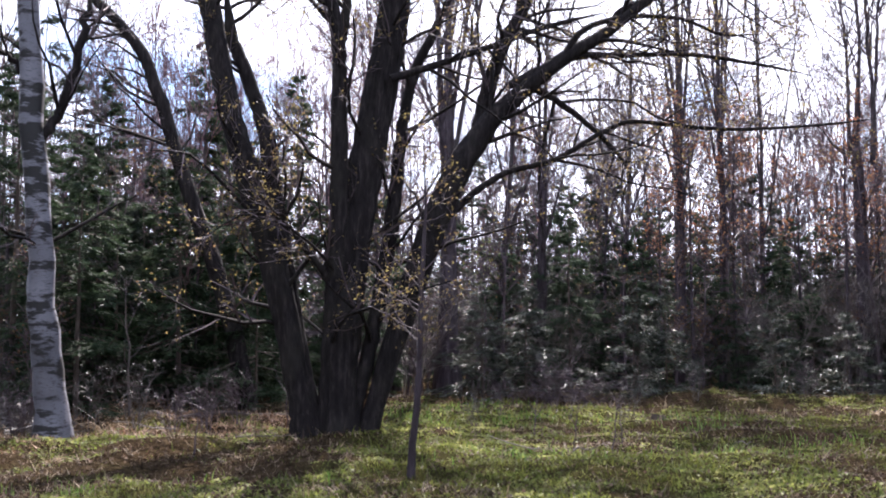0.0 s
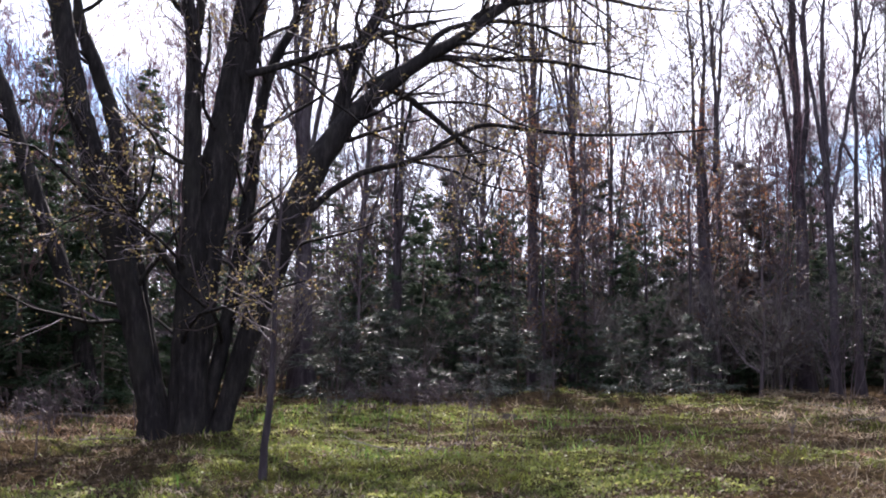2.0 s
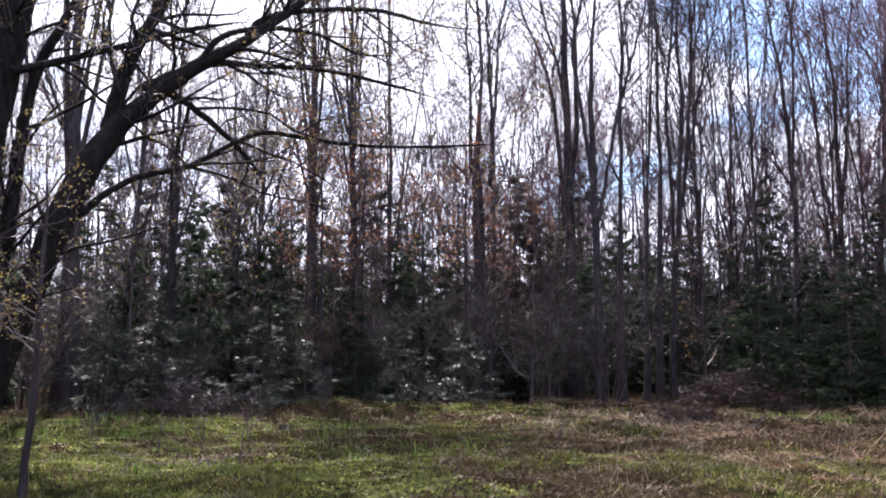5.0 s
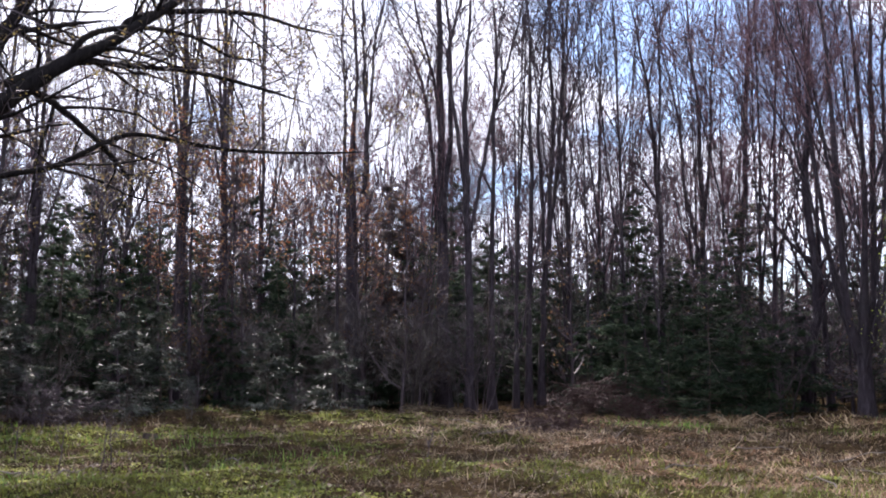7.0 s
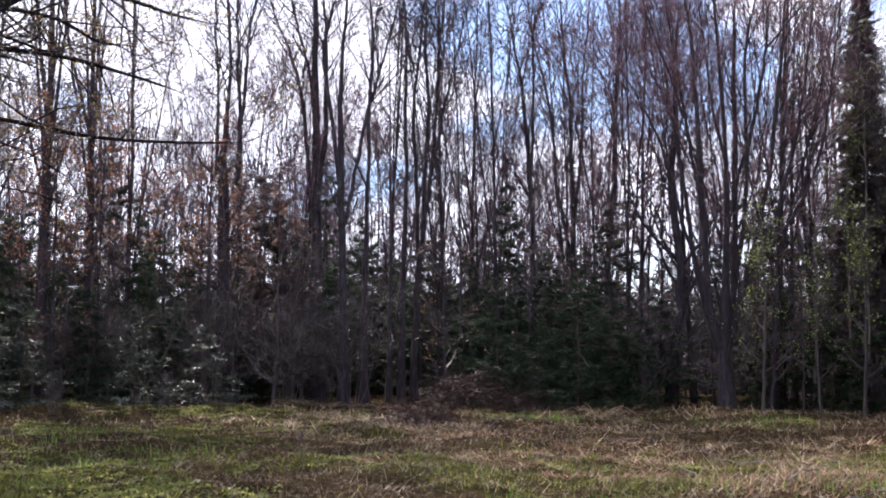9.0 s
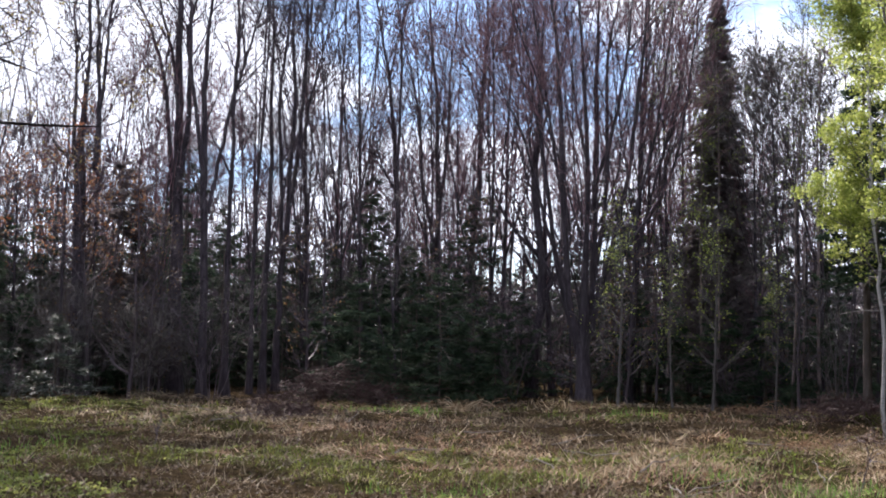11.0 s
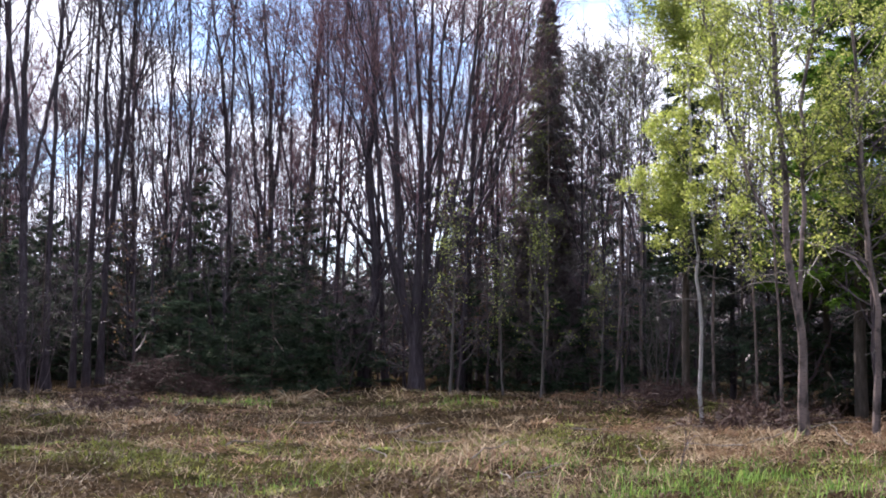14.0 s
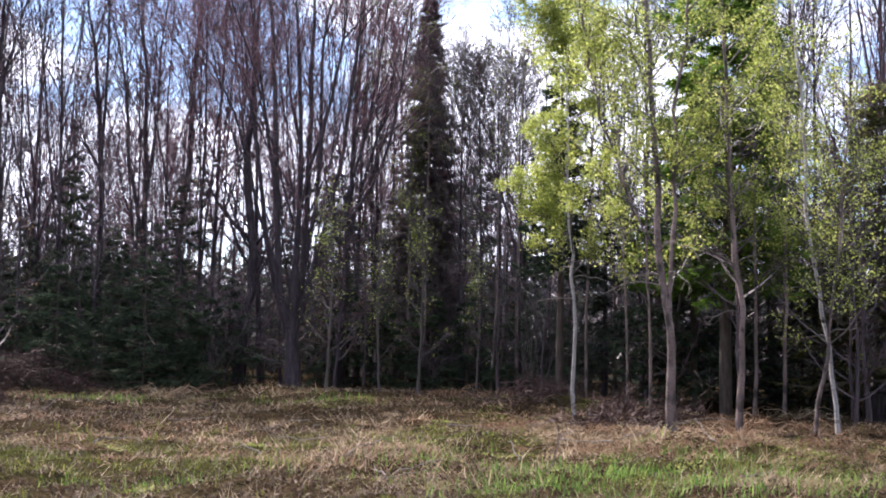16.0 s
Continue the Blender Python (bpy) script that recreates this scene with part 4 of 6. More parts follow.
for name, label, az, far, bark, lf, stems in ASPENS:
    d = far * 0.955
    stems = {q: [(x * 0.955, 1.5 + (h - 1.5) * 0.955 if h > 0.3 else h, r * (0.82 if q == "T" else 0.68)) for x, h, r in rows] for q, rows in stems.items()}
    tree = hero_tree(name, label, "tree", az, d, stems, rng, bark, (TWIG_GREY, TWIG_GREY),
              dict(count=16 if len(stems) > 1 else 26, f0=0.26 if far > 21 else 0.34, f1=0.99, length=1.7, angle=50, up=0.1, npts=6, wig=0.12, rmin=0.005, rmax=0.016, taper=0.75, shrink=0.5),
              dict(count=7, f0=0.15, f1=1.0, length=0.6, angle=42, up=0.06, npts=3, rmin=0.004),
              dict(count=3, f0=0.2, f1=1.0, length=0.25, angle=40, npts=2, rmin=0.003), sides=10, n=18, flare=0.15,
              leaf=(LEAF_ASPEN, int(lf * 2.8), 0.042, 0.06, "small translucent green leaves"))
    rows = np.array(stems["T"])
    for h in rng.uniform(1.3, 4.2, 9 if name == "aspen_tree" else 5):
        a, L = rng.uniform(0, 6.28), rng.uniform(0.4, 1.15)
        s5 = np.linspace(0, 1, 6)
        xy = np.array([[np.interp(h, rows[:, 1], rows[:, 0]), 0.0]]) @ facing(az)
        p = np.column_stack([xy[0, 0] + np.cos(a) * L * s5, xy[0, 1] + np.sin(a) * L * s5, h + L * (0.35 * s5 - rng.uniform(0.1, 0.7) * s5 ** 2)]) + rng.normal(size=(6, 3)) * 0.02 * L
        r6 = 0.011 * (1 - 0.7 * s5)
        g = Geo()
        tubes(g, p[None], r6[None], 5)
        P2, R2 = grow(p[None], r6[None], rng, 5, 0.25, 1.0, 0.3, 45, up=0.0, npts=3, rmin=0.0045)
        tubes(g, P2, R2, 3)
        part("dead_branch", g, BRUSH_PALE, tree, "bleached dead lower branch")

# ---- slender pale stems along that side: bearing, distance, radius, lean, leaves
SLIM = [(49.84, 31.2, 0.079, 0.03, 2), (51.52, 32.2, 0.081, 0.023, 2), (52.22, 30.1, 0.061, 0.022, 2), (55.81, 28.8, 0.058, 0.031, 1), (56.30, 29.4, 0.059, 0.032, 1),
        (57.0, 28.5, 0.072, 0.025, 1), (60.59, 23.3, 0.059, 0.027, 8), (62.47, 28.3, 0.071, 0.01, 2), (68.76, 22.2, 0.067, 0.013, 4), (70.13, 22.0, 0.066, 0.005, 3),
        (63.74, 20.0, 0.05, -0.023, 3), (62.63, 21.5, 0.043, -0.017, 3), (73.93, 23.7, 0.071, 0.006, 1)]
for az, d, r, ln, lf in SLIM:
    ca, sa = math.cos(radians(az)), math.sin(radians(az))
    pole_tree("slim_aspen", "slender pale-barked aspen with sparse young leaves", "tree", spot(az, d), rng, rng.uniform(9.0, 12.5) if d > 25 else rng.uniform(6, 8.5), r * 0.62,
              (ln * ca, -ln * sa), limbs=18, twigs=5, fines=3, bare=0.32, angle=48, up=0.1, bark=BARK_ASPEN, mats=(TWIG_GREY, TWIG_GREY),
              leaf=(LEAF_ASPEN if az > 60 else LEAF_OLIVE, lf * 2, 0.055, 0.1, "small green leaves"), spread=0.16, group="slender aspens", sides=8)

# ---- the standing maples between the clump and the fan-shaped one: bearing, distance, stems
STANDS = [
    ("dark maple whose trunk parts into four upright stems", 20.65, 32.4, {
    "A": [(0.0, -0.02, 0.273), (-0.03, 1.96, 0.237), (-0.07, 4.4, 0.201), (-0.15, 6.37, 0.172), (-0.05, 8.2, 0.079), (-0.0, 10.22, 0.057), (-0.14, 11.92, 0.05), (-0.4, 15.92, 0.02)],
    "B": [(0.26, 6.21, 0.086), (0.31, 8.21, 0.065), (0.21, 10.23, 0.05), (0.15, 11.93, 0.043), (0.04, 15.93, 0.017)],
    "C": [(-0.3, 6.53, 0.072), (-0.3, 8.53, 0.05), (-0.38, 10.21, 0.043), (-0.44, 11.9, 0.036), (-0.55, 15.9, 0.014)],
    "D": [(0.3, 6.71, 0.072), (0.46, 9.39, 0.05), (0.54, 10.75, 0.036), (0.8, 11.95, 0.029), (1.49, 15.95, 0.012)],
}),
    ("stout dark maple with a fan of leaders", 25.28, 33.2, {
    "A": [(0.0, -0.02, 0.265), (-0.07, 2.0, 0.235), (-0.09, 4.5, 0.206), (-0.08, 7.05, 0.162), (-0.13, 8.77, 0.125), (-0.17, 10.5, 0.11), (-0.19, 12.25, 0.096), (-0.23, 16.25, 0.038)],
    "B": [(-0.21, 5.01, 0.088), (-0.37, 7.39, 0.081), (-0.52, 8.93, 0.074), (-0.73, 9.97, 0.059), (-1.08, 11.01, 0.044), (-1.53, 12.23, 0.037), (-2.71, 16.23, 0.015)],
    "C": [(-0.12, 7.56, 0.066), (-0.3, 9.63, 0.059), (-0.66, 11.02, 0.044), (-0.93, 12.24, 0.037), (-1.64, 16.24, 0.015)],
    "D": [(0.01, 6.37, 0.103), (0.17, 8.42, 0.081), (0.08, 10.15, 0.066), (0.28, 11.38, 0.044), (0.53, 12.26, 0.029), (1.44, 16.26, 0.012)],
}),
    ("dark maple with a leader leaning out", 26.63, 31.5, {
    "A": [(0.0, -0.02, 0.167), (-0.04, 1.98, 0.14), (-0.08, 4.36, 0.126), (-0.12, 6.45, 0.112), (-0.17, 8.4, 0.091), (-0.14, 10.05, 0.063), (-0.07, 11.71, 0.049), (0.06, 15.71, 0.02)],
    "B": [(-0.15, 6.12, 0.084), (-0.37, 7.74, 0.07), (-0.54, 9.05, 0.056), (-0.6, 10.21, 0.049), (-0.72, 11.7, 0.035), (-0.98, 15.7, 0.014)],
    "C": [(0.01, 5.16, 0.07), (0.28, 6.77, 0.063), (0.59, 8.4, 0.063), (0.8, 9.23, 0.049), (0.99, 9.89, 0.042), (1.31, 11.22, 0.035), (2.08, 15.22, 0.014)],
}),
    ("slim straight maple beside the stout ones", 27.77, 32.3, {
    "A": [(0.0, -0.02, 0.143), (-0.06, 1.99, 0.114), (-0.07, 4.43, 0.086), (-0.01, 6.41, 0.072), (0.02, 7.74, 0.064), (0.04, 9.42, 0.064), (0.07, 10.61, 0.05), (-0.0, 11.97, 0.036), (-0.16, 15.97, 0.014)],
    "B": [(0.07, 10.1, 0.036), (0.2, 11.12, 0.029), (0.37, 11.97, 0.021), (1.01, 15.97, 0.008)],
}),
    ("four-stemmed dark maple standing at the wood edge", 30.19, 34.0, {
    "A": [(0.0, -0.02, 0.136), (0.03, 2.03, 0.113), (0.1, 3.73, 0.105), (0.26, 5.45, 0.09), (0.34, 7.19, 0.075), (0.38, 8.94, 0.068), (0.31, 10.72, 0.053), (0.35, 12.5, 0.045), (0.42, 16.5, 0.018)],
    "B": [(0.12, 4.25, 0.075), (0.03, 6.67, 0.068), (-0.09, 8.6, 0.06), (0.03, 9.83, 0.045), (0.17, 11.43, 0.038), (0.26, 12.51, 0.03), (0.53, 16.51, 0.012)],
    "C": [(0.27, 5.45, 0.075), (0.51, 7.36, 0.068), (0.6, 8.59, 0.06), (0.69, 9.82, 0.06), (0.78, 11.25, 0.053), (0.87, 12.5, 0.045), (1.1, 16.5, 0.018)],
    "D": [(0.45, 6.67, 0.06), (0.72, 8.06, 0.045), (0.95, 9.29, 0.038), (1.3, 10.88, 0.03), (1.56, 11.95, 0.023), (2.34, 15.95, 0.009)],
}),
    ("single straight slim maple", 29.57, 33.5, {
    "A": [(0.0, -0.02, 0.119), (0.03, 2.85, 0.104), (0.08, 5.4, 0.089), (0.08, 7.11, 0.067), (0.06, 8.84, 0.059), (0.05, 10.59, 0.045), (-0.02, 12.35, 0.037), (-0.15, 16.35, 0.015)],
}),
    ("slim forked maple against the sky", 36.22, 38.0, {
    "A": [(0.0, -0.02, 0.118), (-0.0, 2.64, 0.109), (-0.01, 4.55, 0.101), (-0.04, 6.48, 0.101), (-0.13, 8.03, 0.093), (-0.19, 8.8, 0.084), (-0.31, 10.17, 0.067), (-0.5, 11.35, 0.05), (-0.68, 12.53, 0.042), (-0.83, 13.32, 0.034), (-1.44, 17.32, 0.014)],
    "B": [(-0.05, 7.06, 0.059), (0.05, 9.4, 0.05), (0.05, 10.97, 0.05), (-0.01, 12.16, 0.042), (-0.19, 13.35, 0.034), (-0.67, 17.35, 0.014)],
    "C": [(-0.08, 6.76, 0.05), (-0.4, 7.24, 0.042), (-0.6, 7.72, 0.034), (-0.77, 8.4, 0.025)],
}),
    ("reddish three-stemmed maple, bare but for buds", 38.51, 38.5, {
    "A": [(0.0, -0.02, 0.128), (-0.1, 2.68, 0.119), (-0.17, 4.62, 0.111), (-0.17, 6.58, 0.102), (-0.21, 8.55, 0.085), (-0.2, 9.94, 0.068), (-0.37, 11.34, 0.06), (-0.49, 12.54, 0.051), (-0.55, 13.55, 0.043), (-0.74, 17.55, 0.017)],
    "B": [(-0.21, 4.62, 0.077), (-0.61, 6.76, 0.068), (-0.8, 8.34, 0.06), (-0.93, 9.92, 0.051), (-1.26, 11.51, 0.034), (-1.58, 12.71, 0.026), (-2.43, 16.71, 0.01)],
    "C": [(-0.14, 5.79, 0.077), (0.09, 7.96, 0.06), (0.2, 9.55, 0.051), (0.23, 11.15, 0.043), (0.4, 12.57, 0.034), (0.78, 16.57, 0.014)],
}),
    ("dark leaning maple with crooked twigs", 39.83, 37.0, {
    "A": [(0.0, -0.02, 0.131), (0.08, 2.65, 0.123), (0.14, 4.52, 0.115), (0.25, 5.84, 0.107), (0.37, 7.35, 0.107), (0.4, 9.26, 0.098), (0.51, 10.61, 0.082), (0.58, 11.77, 0.066), (0.6, 13.13, 0.049), (0.65, 17.13, 0.02)],
    "B": [(0.39, 9.45, 0.041), (0.23, 10.41, 0.033), (-0.07, 10.98, 0.025), (-0.46, 11.56, 0.025)],
    "C": [(0.53, 10.51, 0.041), (0.78, 11.1, 0.033), (1.08, 11.49, 0.025)],
}),
]
for label, az, d, stems in STANDS:
    stems = {q: [(u, h, r * (1.0 if h < 1 else 0.85)) for u, h, r in rows] for q, rows in stems.items()}
    hero_tree("maple_tree", label, "tree", az, d, stems, rng, BARK_POLE, (BARK_POLE, TWIG_RED if az > 36 else TWIG),
              dict(count=15, f0=0.28, f1=0.99, length=2.7, angle=32, up=0.05, npts=6, wig=0.07, rmin=0.008, rmax=0.022, taper=0.75, shrink=0.4),
              dict(count=6, f0=0.15, f1=1.0, length=1.1, angle=35, up=0.05, npts=4, wig=0.10, rmin=0.006),
              dict(count=3, f0=0.2, f1=1.0, length=0.5, angle=38, up=0.05, npts=2, rmin=0.006),
              depths={q: rng.uniform(-0.9, 0.9) if q != "A" else 0.0 for q in stems}, wig=0.02, sides=8, n=20, flare=0.3)

# ---- dark trunks along the wood edge: bearing, distance, radius, sideways lean, leaders
POLES = [(0.17, 29.5, 0.38, 0.0, 2), (2.60, 32.0, 0.161, 0.065, 1), (4.89, 33.1, 0.2, 0.032, 1), (11.97, 34.5, 0.278, -0.002, 3), (14.06, 34.8, 0.21, -0.002, 2),
         (-2.4, 33.8, 0.204, 0.01, 1), (8.98, 34.2, 0.155, 0.027, 1), (16.06, 35.1, 0.141, -0.006, 1)]
POLES2 = [(31.71, 37.9, 0.191, -0.013, 2),
          (32.78, 39.5, 0.159, 0.037, 1), (28.91, 33.4, 0.12, 0.029, 1),
          (34.5, 36, 0.13, -0.03, 1), (41.4, 36, 0.14, 0.02, 2), (47.91, 31.3, 0.157, 0.057, 2), (48.9, 34, 0.14, 0.03, 1), (44.2, 35, 0.14, -0.05, 2), (74.55, 25.7, 0.104, 0.002, 0)]
for az, d, r, ln, fk in POLES + POLES2:
    ca, sa = math.cos(radians(az)), math.sin(radians(az))
    # these grow taller, with unseen leaves above 12 m added to shade the clearing
    red = az in (11.97, 14.06, 16.06)
    wood_tree("maple_tree", "straight dark maple at the wood edge, bare but for buds" if not red else "dark maple with clusters of rusty young leaves, its unseen top leafed for shade",
              spot(az, d), rng, rng.uniform(19, 21) if red else rng.uniform(15.5, 19), r * 0.82, (ln * ca, -ln * sa), leaders=fk + 2, fork=0.28 if az > 23 else 0.36,
              fan=10 if az > 23 else 7 if fk > 2 else 12, subs=4, limbs=6, twigs=4, fines=2, leaf=(LEAF_RUST, 3, 0.085, 0.12, "rusty young leaves") if red else None, leaf_band=(3.6, 8.6, 12.0),
              group="maples at the wood edge", twig=TWIG_RED if az > 38 else TWIG)

for az, d, h in [(54.2, 32, 9.6), (55.4, 31, 9.8), (56.3, 33, 10.2), (57.2, 29.5, 9.0), (61.5, 27.5, 11.5), (63.6, 26, 12.0), (69.8, 27.5, 13), (71.6, 26.5, 12), (73.4, 28.5, 13.5), (75.6, 27, 12.5)]:
    wood_tree("grey_maple", "slim grey maple behind the aspens, twiggy and bare", spot(az, d), rng, h, 0.07, (rng.normal() * 0.02, 0), leaders=2, fork=0.4, fan=14, subs=5, limbs=7, twigs=5, fines=3,
              group="grey maples", twig=TWIG_GREY, bark=BARK_POLE)
broad = [wood_tree("maple_tree", "spreading bare maple with low crossing branches", spot(5 + 5.5 * k, 38 + 2 * k), rng, 10.5 + k, 0.09 + 0.015 * k, (rng.normal() * 0.03, 0), leaders=4, fork=0.2, fan=24, subs=5, limbs=6, twigs=4, fines=2,
                   group="spreading maples", split=False, wig=0.04, low=12, twig=TWIG, leaf=(LEAF_BRONZE, 1, 0.06, 0.08, "sparse bronze leaves") if k == 1 else None) for k in range(3)]
for k, (az, d, sc) in enumerate([(3.6, 38, 0.85), (8.4, 44, 1.1), (12.4, 42, 1.0), (17.0, 44, 1.05)]):
    copy_thing(broad[k % 3], Matrix.Translation(spot(az, d)) @ pose(0, 0, 0, 0, 0, 71 * k) @ Matrix.Diagonal((sc * 1.1, sc * 1.1, sc, 1)))
for az, d, h in [(48.4, 32.0, 15.0), (49.8, 33.5, 14.0), (50.9, 35.5, 14.5), (41.0, 33.5, 15.5)]:
    wood_tree("maple_tree", "slim red maple with reddish budding twigs beside the fan-shaped one", spot(az, d), rng, h, 0.085, (rng.normal() * 0.02, 0), leaders=3, fork=0.35, fan=13, subs=4, limbs=6, twigs=4, fines=2,
              group="slim red maples", twig=TWIG_RED, bark=BARK_RED_MAPLE)

# ---- the wood behind: a few kinds of bare tree, repeated
kinds = []
for k in range(9):
    h = 11.5 + 0.7 * k
    kinds.append(wood_tree("maple_tree", "bare slim maple deep in the wood", spot(-30 + 14 * k, 47 + 2 * (k % 3)), rng, h, 0.055 + 0.010 * (k % 5), (rng.normal() * 0.03, rng.normal() * 0.03),
                           leaders=1 + k % 3, fork=0.3, fan=12, subs=4, limbs=5, twigs=4, fines=2, group="bare trees in the wood", sides=6, split=False, wig=0.03,
                           twig=TWIG if k % 2 else TWIG_RED))
for k in range(110):
    az = rng.uniform(-27, 80)
    d = wood_edge(az) + 4 + 34 * rng.uniform(0, 1) ** 0.8
    s = rng.uniform(0.8, 1.2)
    copy_thing(kinds[k % 9], Matrix.Translation(spot(az, d)) @ pose(0, 0, 0, rng.normal() * 1.5, rng.normal() * 1.5, rng.uniform(0, 360)) @ Matrix.Diagonal((s, s, s * rng.uniform(0.9, 1.1), 1)))


def far_woods():
    """The wood's far depth, past counting."""
    r = np.random.default_rng(5)
    n = 720
    az = r.uniform(-32, 85, n)
    d = wood_edge(az) + r.uniform(30, 90, n)
    x, y = polar(az, d)
    h = r.uniform(9, 15, n)
    s = np.linspace(0, 1, 6)
    P = np.zeros((n, 6, 3))
    ln = r.normal(size=(n, 2)) * 0.04
    P[..., 0] = x[:, None] + (ln[:, :1] * h[:, None]) * s + r.normal(size=(n, 6)) * 0.08
    P[..., 1] = y[:, None] + (ln[:, 1:] * h[:, None]) * s + r.normal(size=(n, 6)) * 0.08
    P[..., 2] = h[:, None] * s - 0.1
    R = r.uniform(0.04, 0.10, n)[:, None] * (1 - 0.8 * s)
    g = Geo()
    tubes(g, P, R, 5)
    P2, R2 = grow(P, R, r, 10, 0.12, 0.98, 3.0, 36, up=0.12, npts=4, wig=0.16, rmin=0.03)
    P3, R3 = grow(P2, R2, r, 8, 0.2, 1.0, 1.5, 38, up=0.06, npts=2, rmin=0.025)
    ribbons(g, P2, R2)
    ribbons(g, P3, R3)
    n = 3000
    az = r.uniform(-32, 85, n)
    d = wood_edge(az) + 10 + 75 * r.uniform(0, 1, n)
    x, y = polar(az, d)
    h = r.uniform(1.5, 5.4, n) * np.interp(d - wood_edge(az), [10, 30, 80], [0.8, 1.2, 1.9])
    s4 = np.linspace(0, 1, 4)
    P = np.stack([x[:, None] + r.normal(size=(n, 4)) * 0.25 * s4, y[:, None] + r.normal(size=(n, 4)) * 0.25 * s4, h[:, None] * s4], -1)
    R = np.full((n, 4), 0.022) * (1.2 - 0.8 * s4)
    ribbons(g, P, R)
    P2, R2 = grow(P, R, r, 6, 0.05, 1.0, 1.7, 50, up=0.04, npts=3, wig=0.2, rmin=0.024)
    P3, R3 = grow(P2, R2, r, 3, 0.2, 1.0, 0.9, 45, up=0.0, npts=2, rmin=0.024)
    ribbons(g, P2, R2)
    ribbons(g, P3, R3)
    ob = new("far_woods", g.mesh("far_woods", TWIG))
    tagged(ob, "distant bare deciduous wood", "woods", kind="stuff")


def far_conifers():
    """Evergreen undergrowth deep in the wood, past counting."""
    r = np.random.default_rng(6)
    n, nb = 680, 46
    az = r.uniform(-32, 85, n)
    d = wood_edge(az) + 17 + 45 * r.uniform(0, 1, n)
    x, y = polar(az, d)
    h = r.uniform(2.8, 6.2, n) * np.interp(d, [40, 90], [0.9, 1.25])
    u = r.uniform(0.02, 0.97, (n, nb))
    a = r.uniform(0, 2 * np.pi, (n, nb))
    L = (1.7 * (1 - u) + 0.15) * r.uniform(0.6, 1.1, (n, nb))
    base = np.stack([np.broadcast_to(x[:, None], u.shape), np.broadcast_to(y[:, None], u.shape), h[:, None] * u], -1).reshape(-1, 3)
    out = np.stack([np.cos(a), np.sin(a), r.uniform(-0.5, 0.1, (n, nb))], -1).reshape(-1, 3) * L.reshape(-1, 1)
    w = np.linspace(0, 1, 3)[None, :, None]
    P = base[:, None] + out[:, None] * w + r.normal(size=(n * nb, 3, 3)) * 0.06 * w
    g = Geo()
    ribbons(g, P, np.tile([0.05, 0.11, 0.02], (n * nb, 1)) * r.uniform(0.6, 1.3, (n * nb, 1)))
    ob = new("far_conifers", g.mesh("far_conifers", NEEDLE_DARK, False))
    tagged(ob, "dark evergreen undergrowth deep in the wood", "woods", kind="stuff")


def unseen_shade_woods():
    """An unseen evergreen belt added behind the viewpoint, to block sky light from there."""
    r = np.random.default_rng(17)
    n, nb = 300, 60
    az = r.uniform(100, 320, n)
    d = r.uniform(17, 42, n)
    x, y = polar(az, d)
    h = r.uniform(8, 15, n)
    u = r.uniform(0.02, 0.98, (n, nb))
    a = r.uniform(0, 2 * np.pi, (n, nb))
    L = (2.6 * (1 - u) + 0.3) * r.uniform(0.6, 1.1, (n, nb))
    base = np.stack([np.broadcast_to(x[:, None], u.shape), np.broadcast_to(y[:, None], u.shape), h[:, None] * u], -1).reshape(-1, 3)
    out = np.stack([np.cos(a), np.sin(a), r.uniform(-0.5, 0.1, (n, nb))], -1).reshape(-1, 3) * L.reshape(-1, 1)
    w = np.linspace(0, 1, 3)[None, :, None]
    g = Geo()
    ribbons(g, base[:, None] + out[:, None] * w, np.tile([0.10, 0.22, 0.04], (n * nb, 1)))
    s2 = np.linspace(0, 1, 3)
    P = np.stack([np.broadcast_to(x[:, None], (n, 3)), np.broadcast_to(y[:, None], (n, 3)), h[:, None] * s2 - 0.1], -1)
    tubes(g, P, np.broadcast_to(0.16 * (1 - 0.9 * s2), (n, 3)), 5)
    ob = new("unseen_shade_woods", g.mesh("unseen_shade_woods", NEEDLE_DARK, False))
    tagged(ob, "unseen dark evergreen wood added to dim the light from behind", "woods", kind="stuff")


far_woods()
far_conifers()
unseen_shade_woods()
for k, (az, d) in enumerate([(53.6, 33.5), (54.4, 31.6), (55.3, 34), (56.4, 31.5), (57.5, 33), (58.6, 30), (54.9, 37), (57.0, 36), (59.6, 32), (72.4, 27), (74.2, 28.5), (70.8, 29), (63.4, 30), (-21.0, 27), (-19.2, 30), (-17.4, 28), (-15.6, 31), (-14.0, 29.5), (-12.2, 28), (-10.6, 32), (-8.4, 29), (-22.6, 30)]):
    copy_thing(kinds[(4 + 2 * k) % 9], Matrix.Translation(spot(az, d)) @ pose(0, 0, 0, 0, 0, 61 * k) @ Matrix.Diagonal((0.62, 0.62, 0.62, 1)))
for k in range(30):
    az = rng.uniform(38, 52) if k % 4 > 1 else rng.uniform(4, 27)
    d = wood_edge(az) + 3 + 20 * rng.uniform(0, 1)
    if open_floor(az, d):
        continue
    s = rng.uniform(0.62, 1.0)
    copy_thing(kinds[int(rng.integers(9))], Matrix.Translation(spot(az, d)) @ pose(0, 0, 0, rng.normal() * 2.5, rng.normal() * 2.5, rng.uniform(0, 360)) @ Matrix.Diagonal((s * 0.9, s * 0.9, s, 1)))

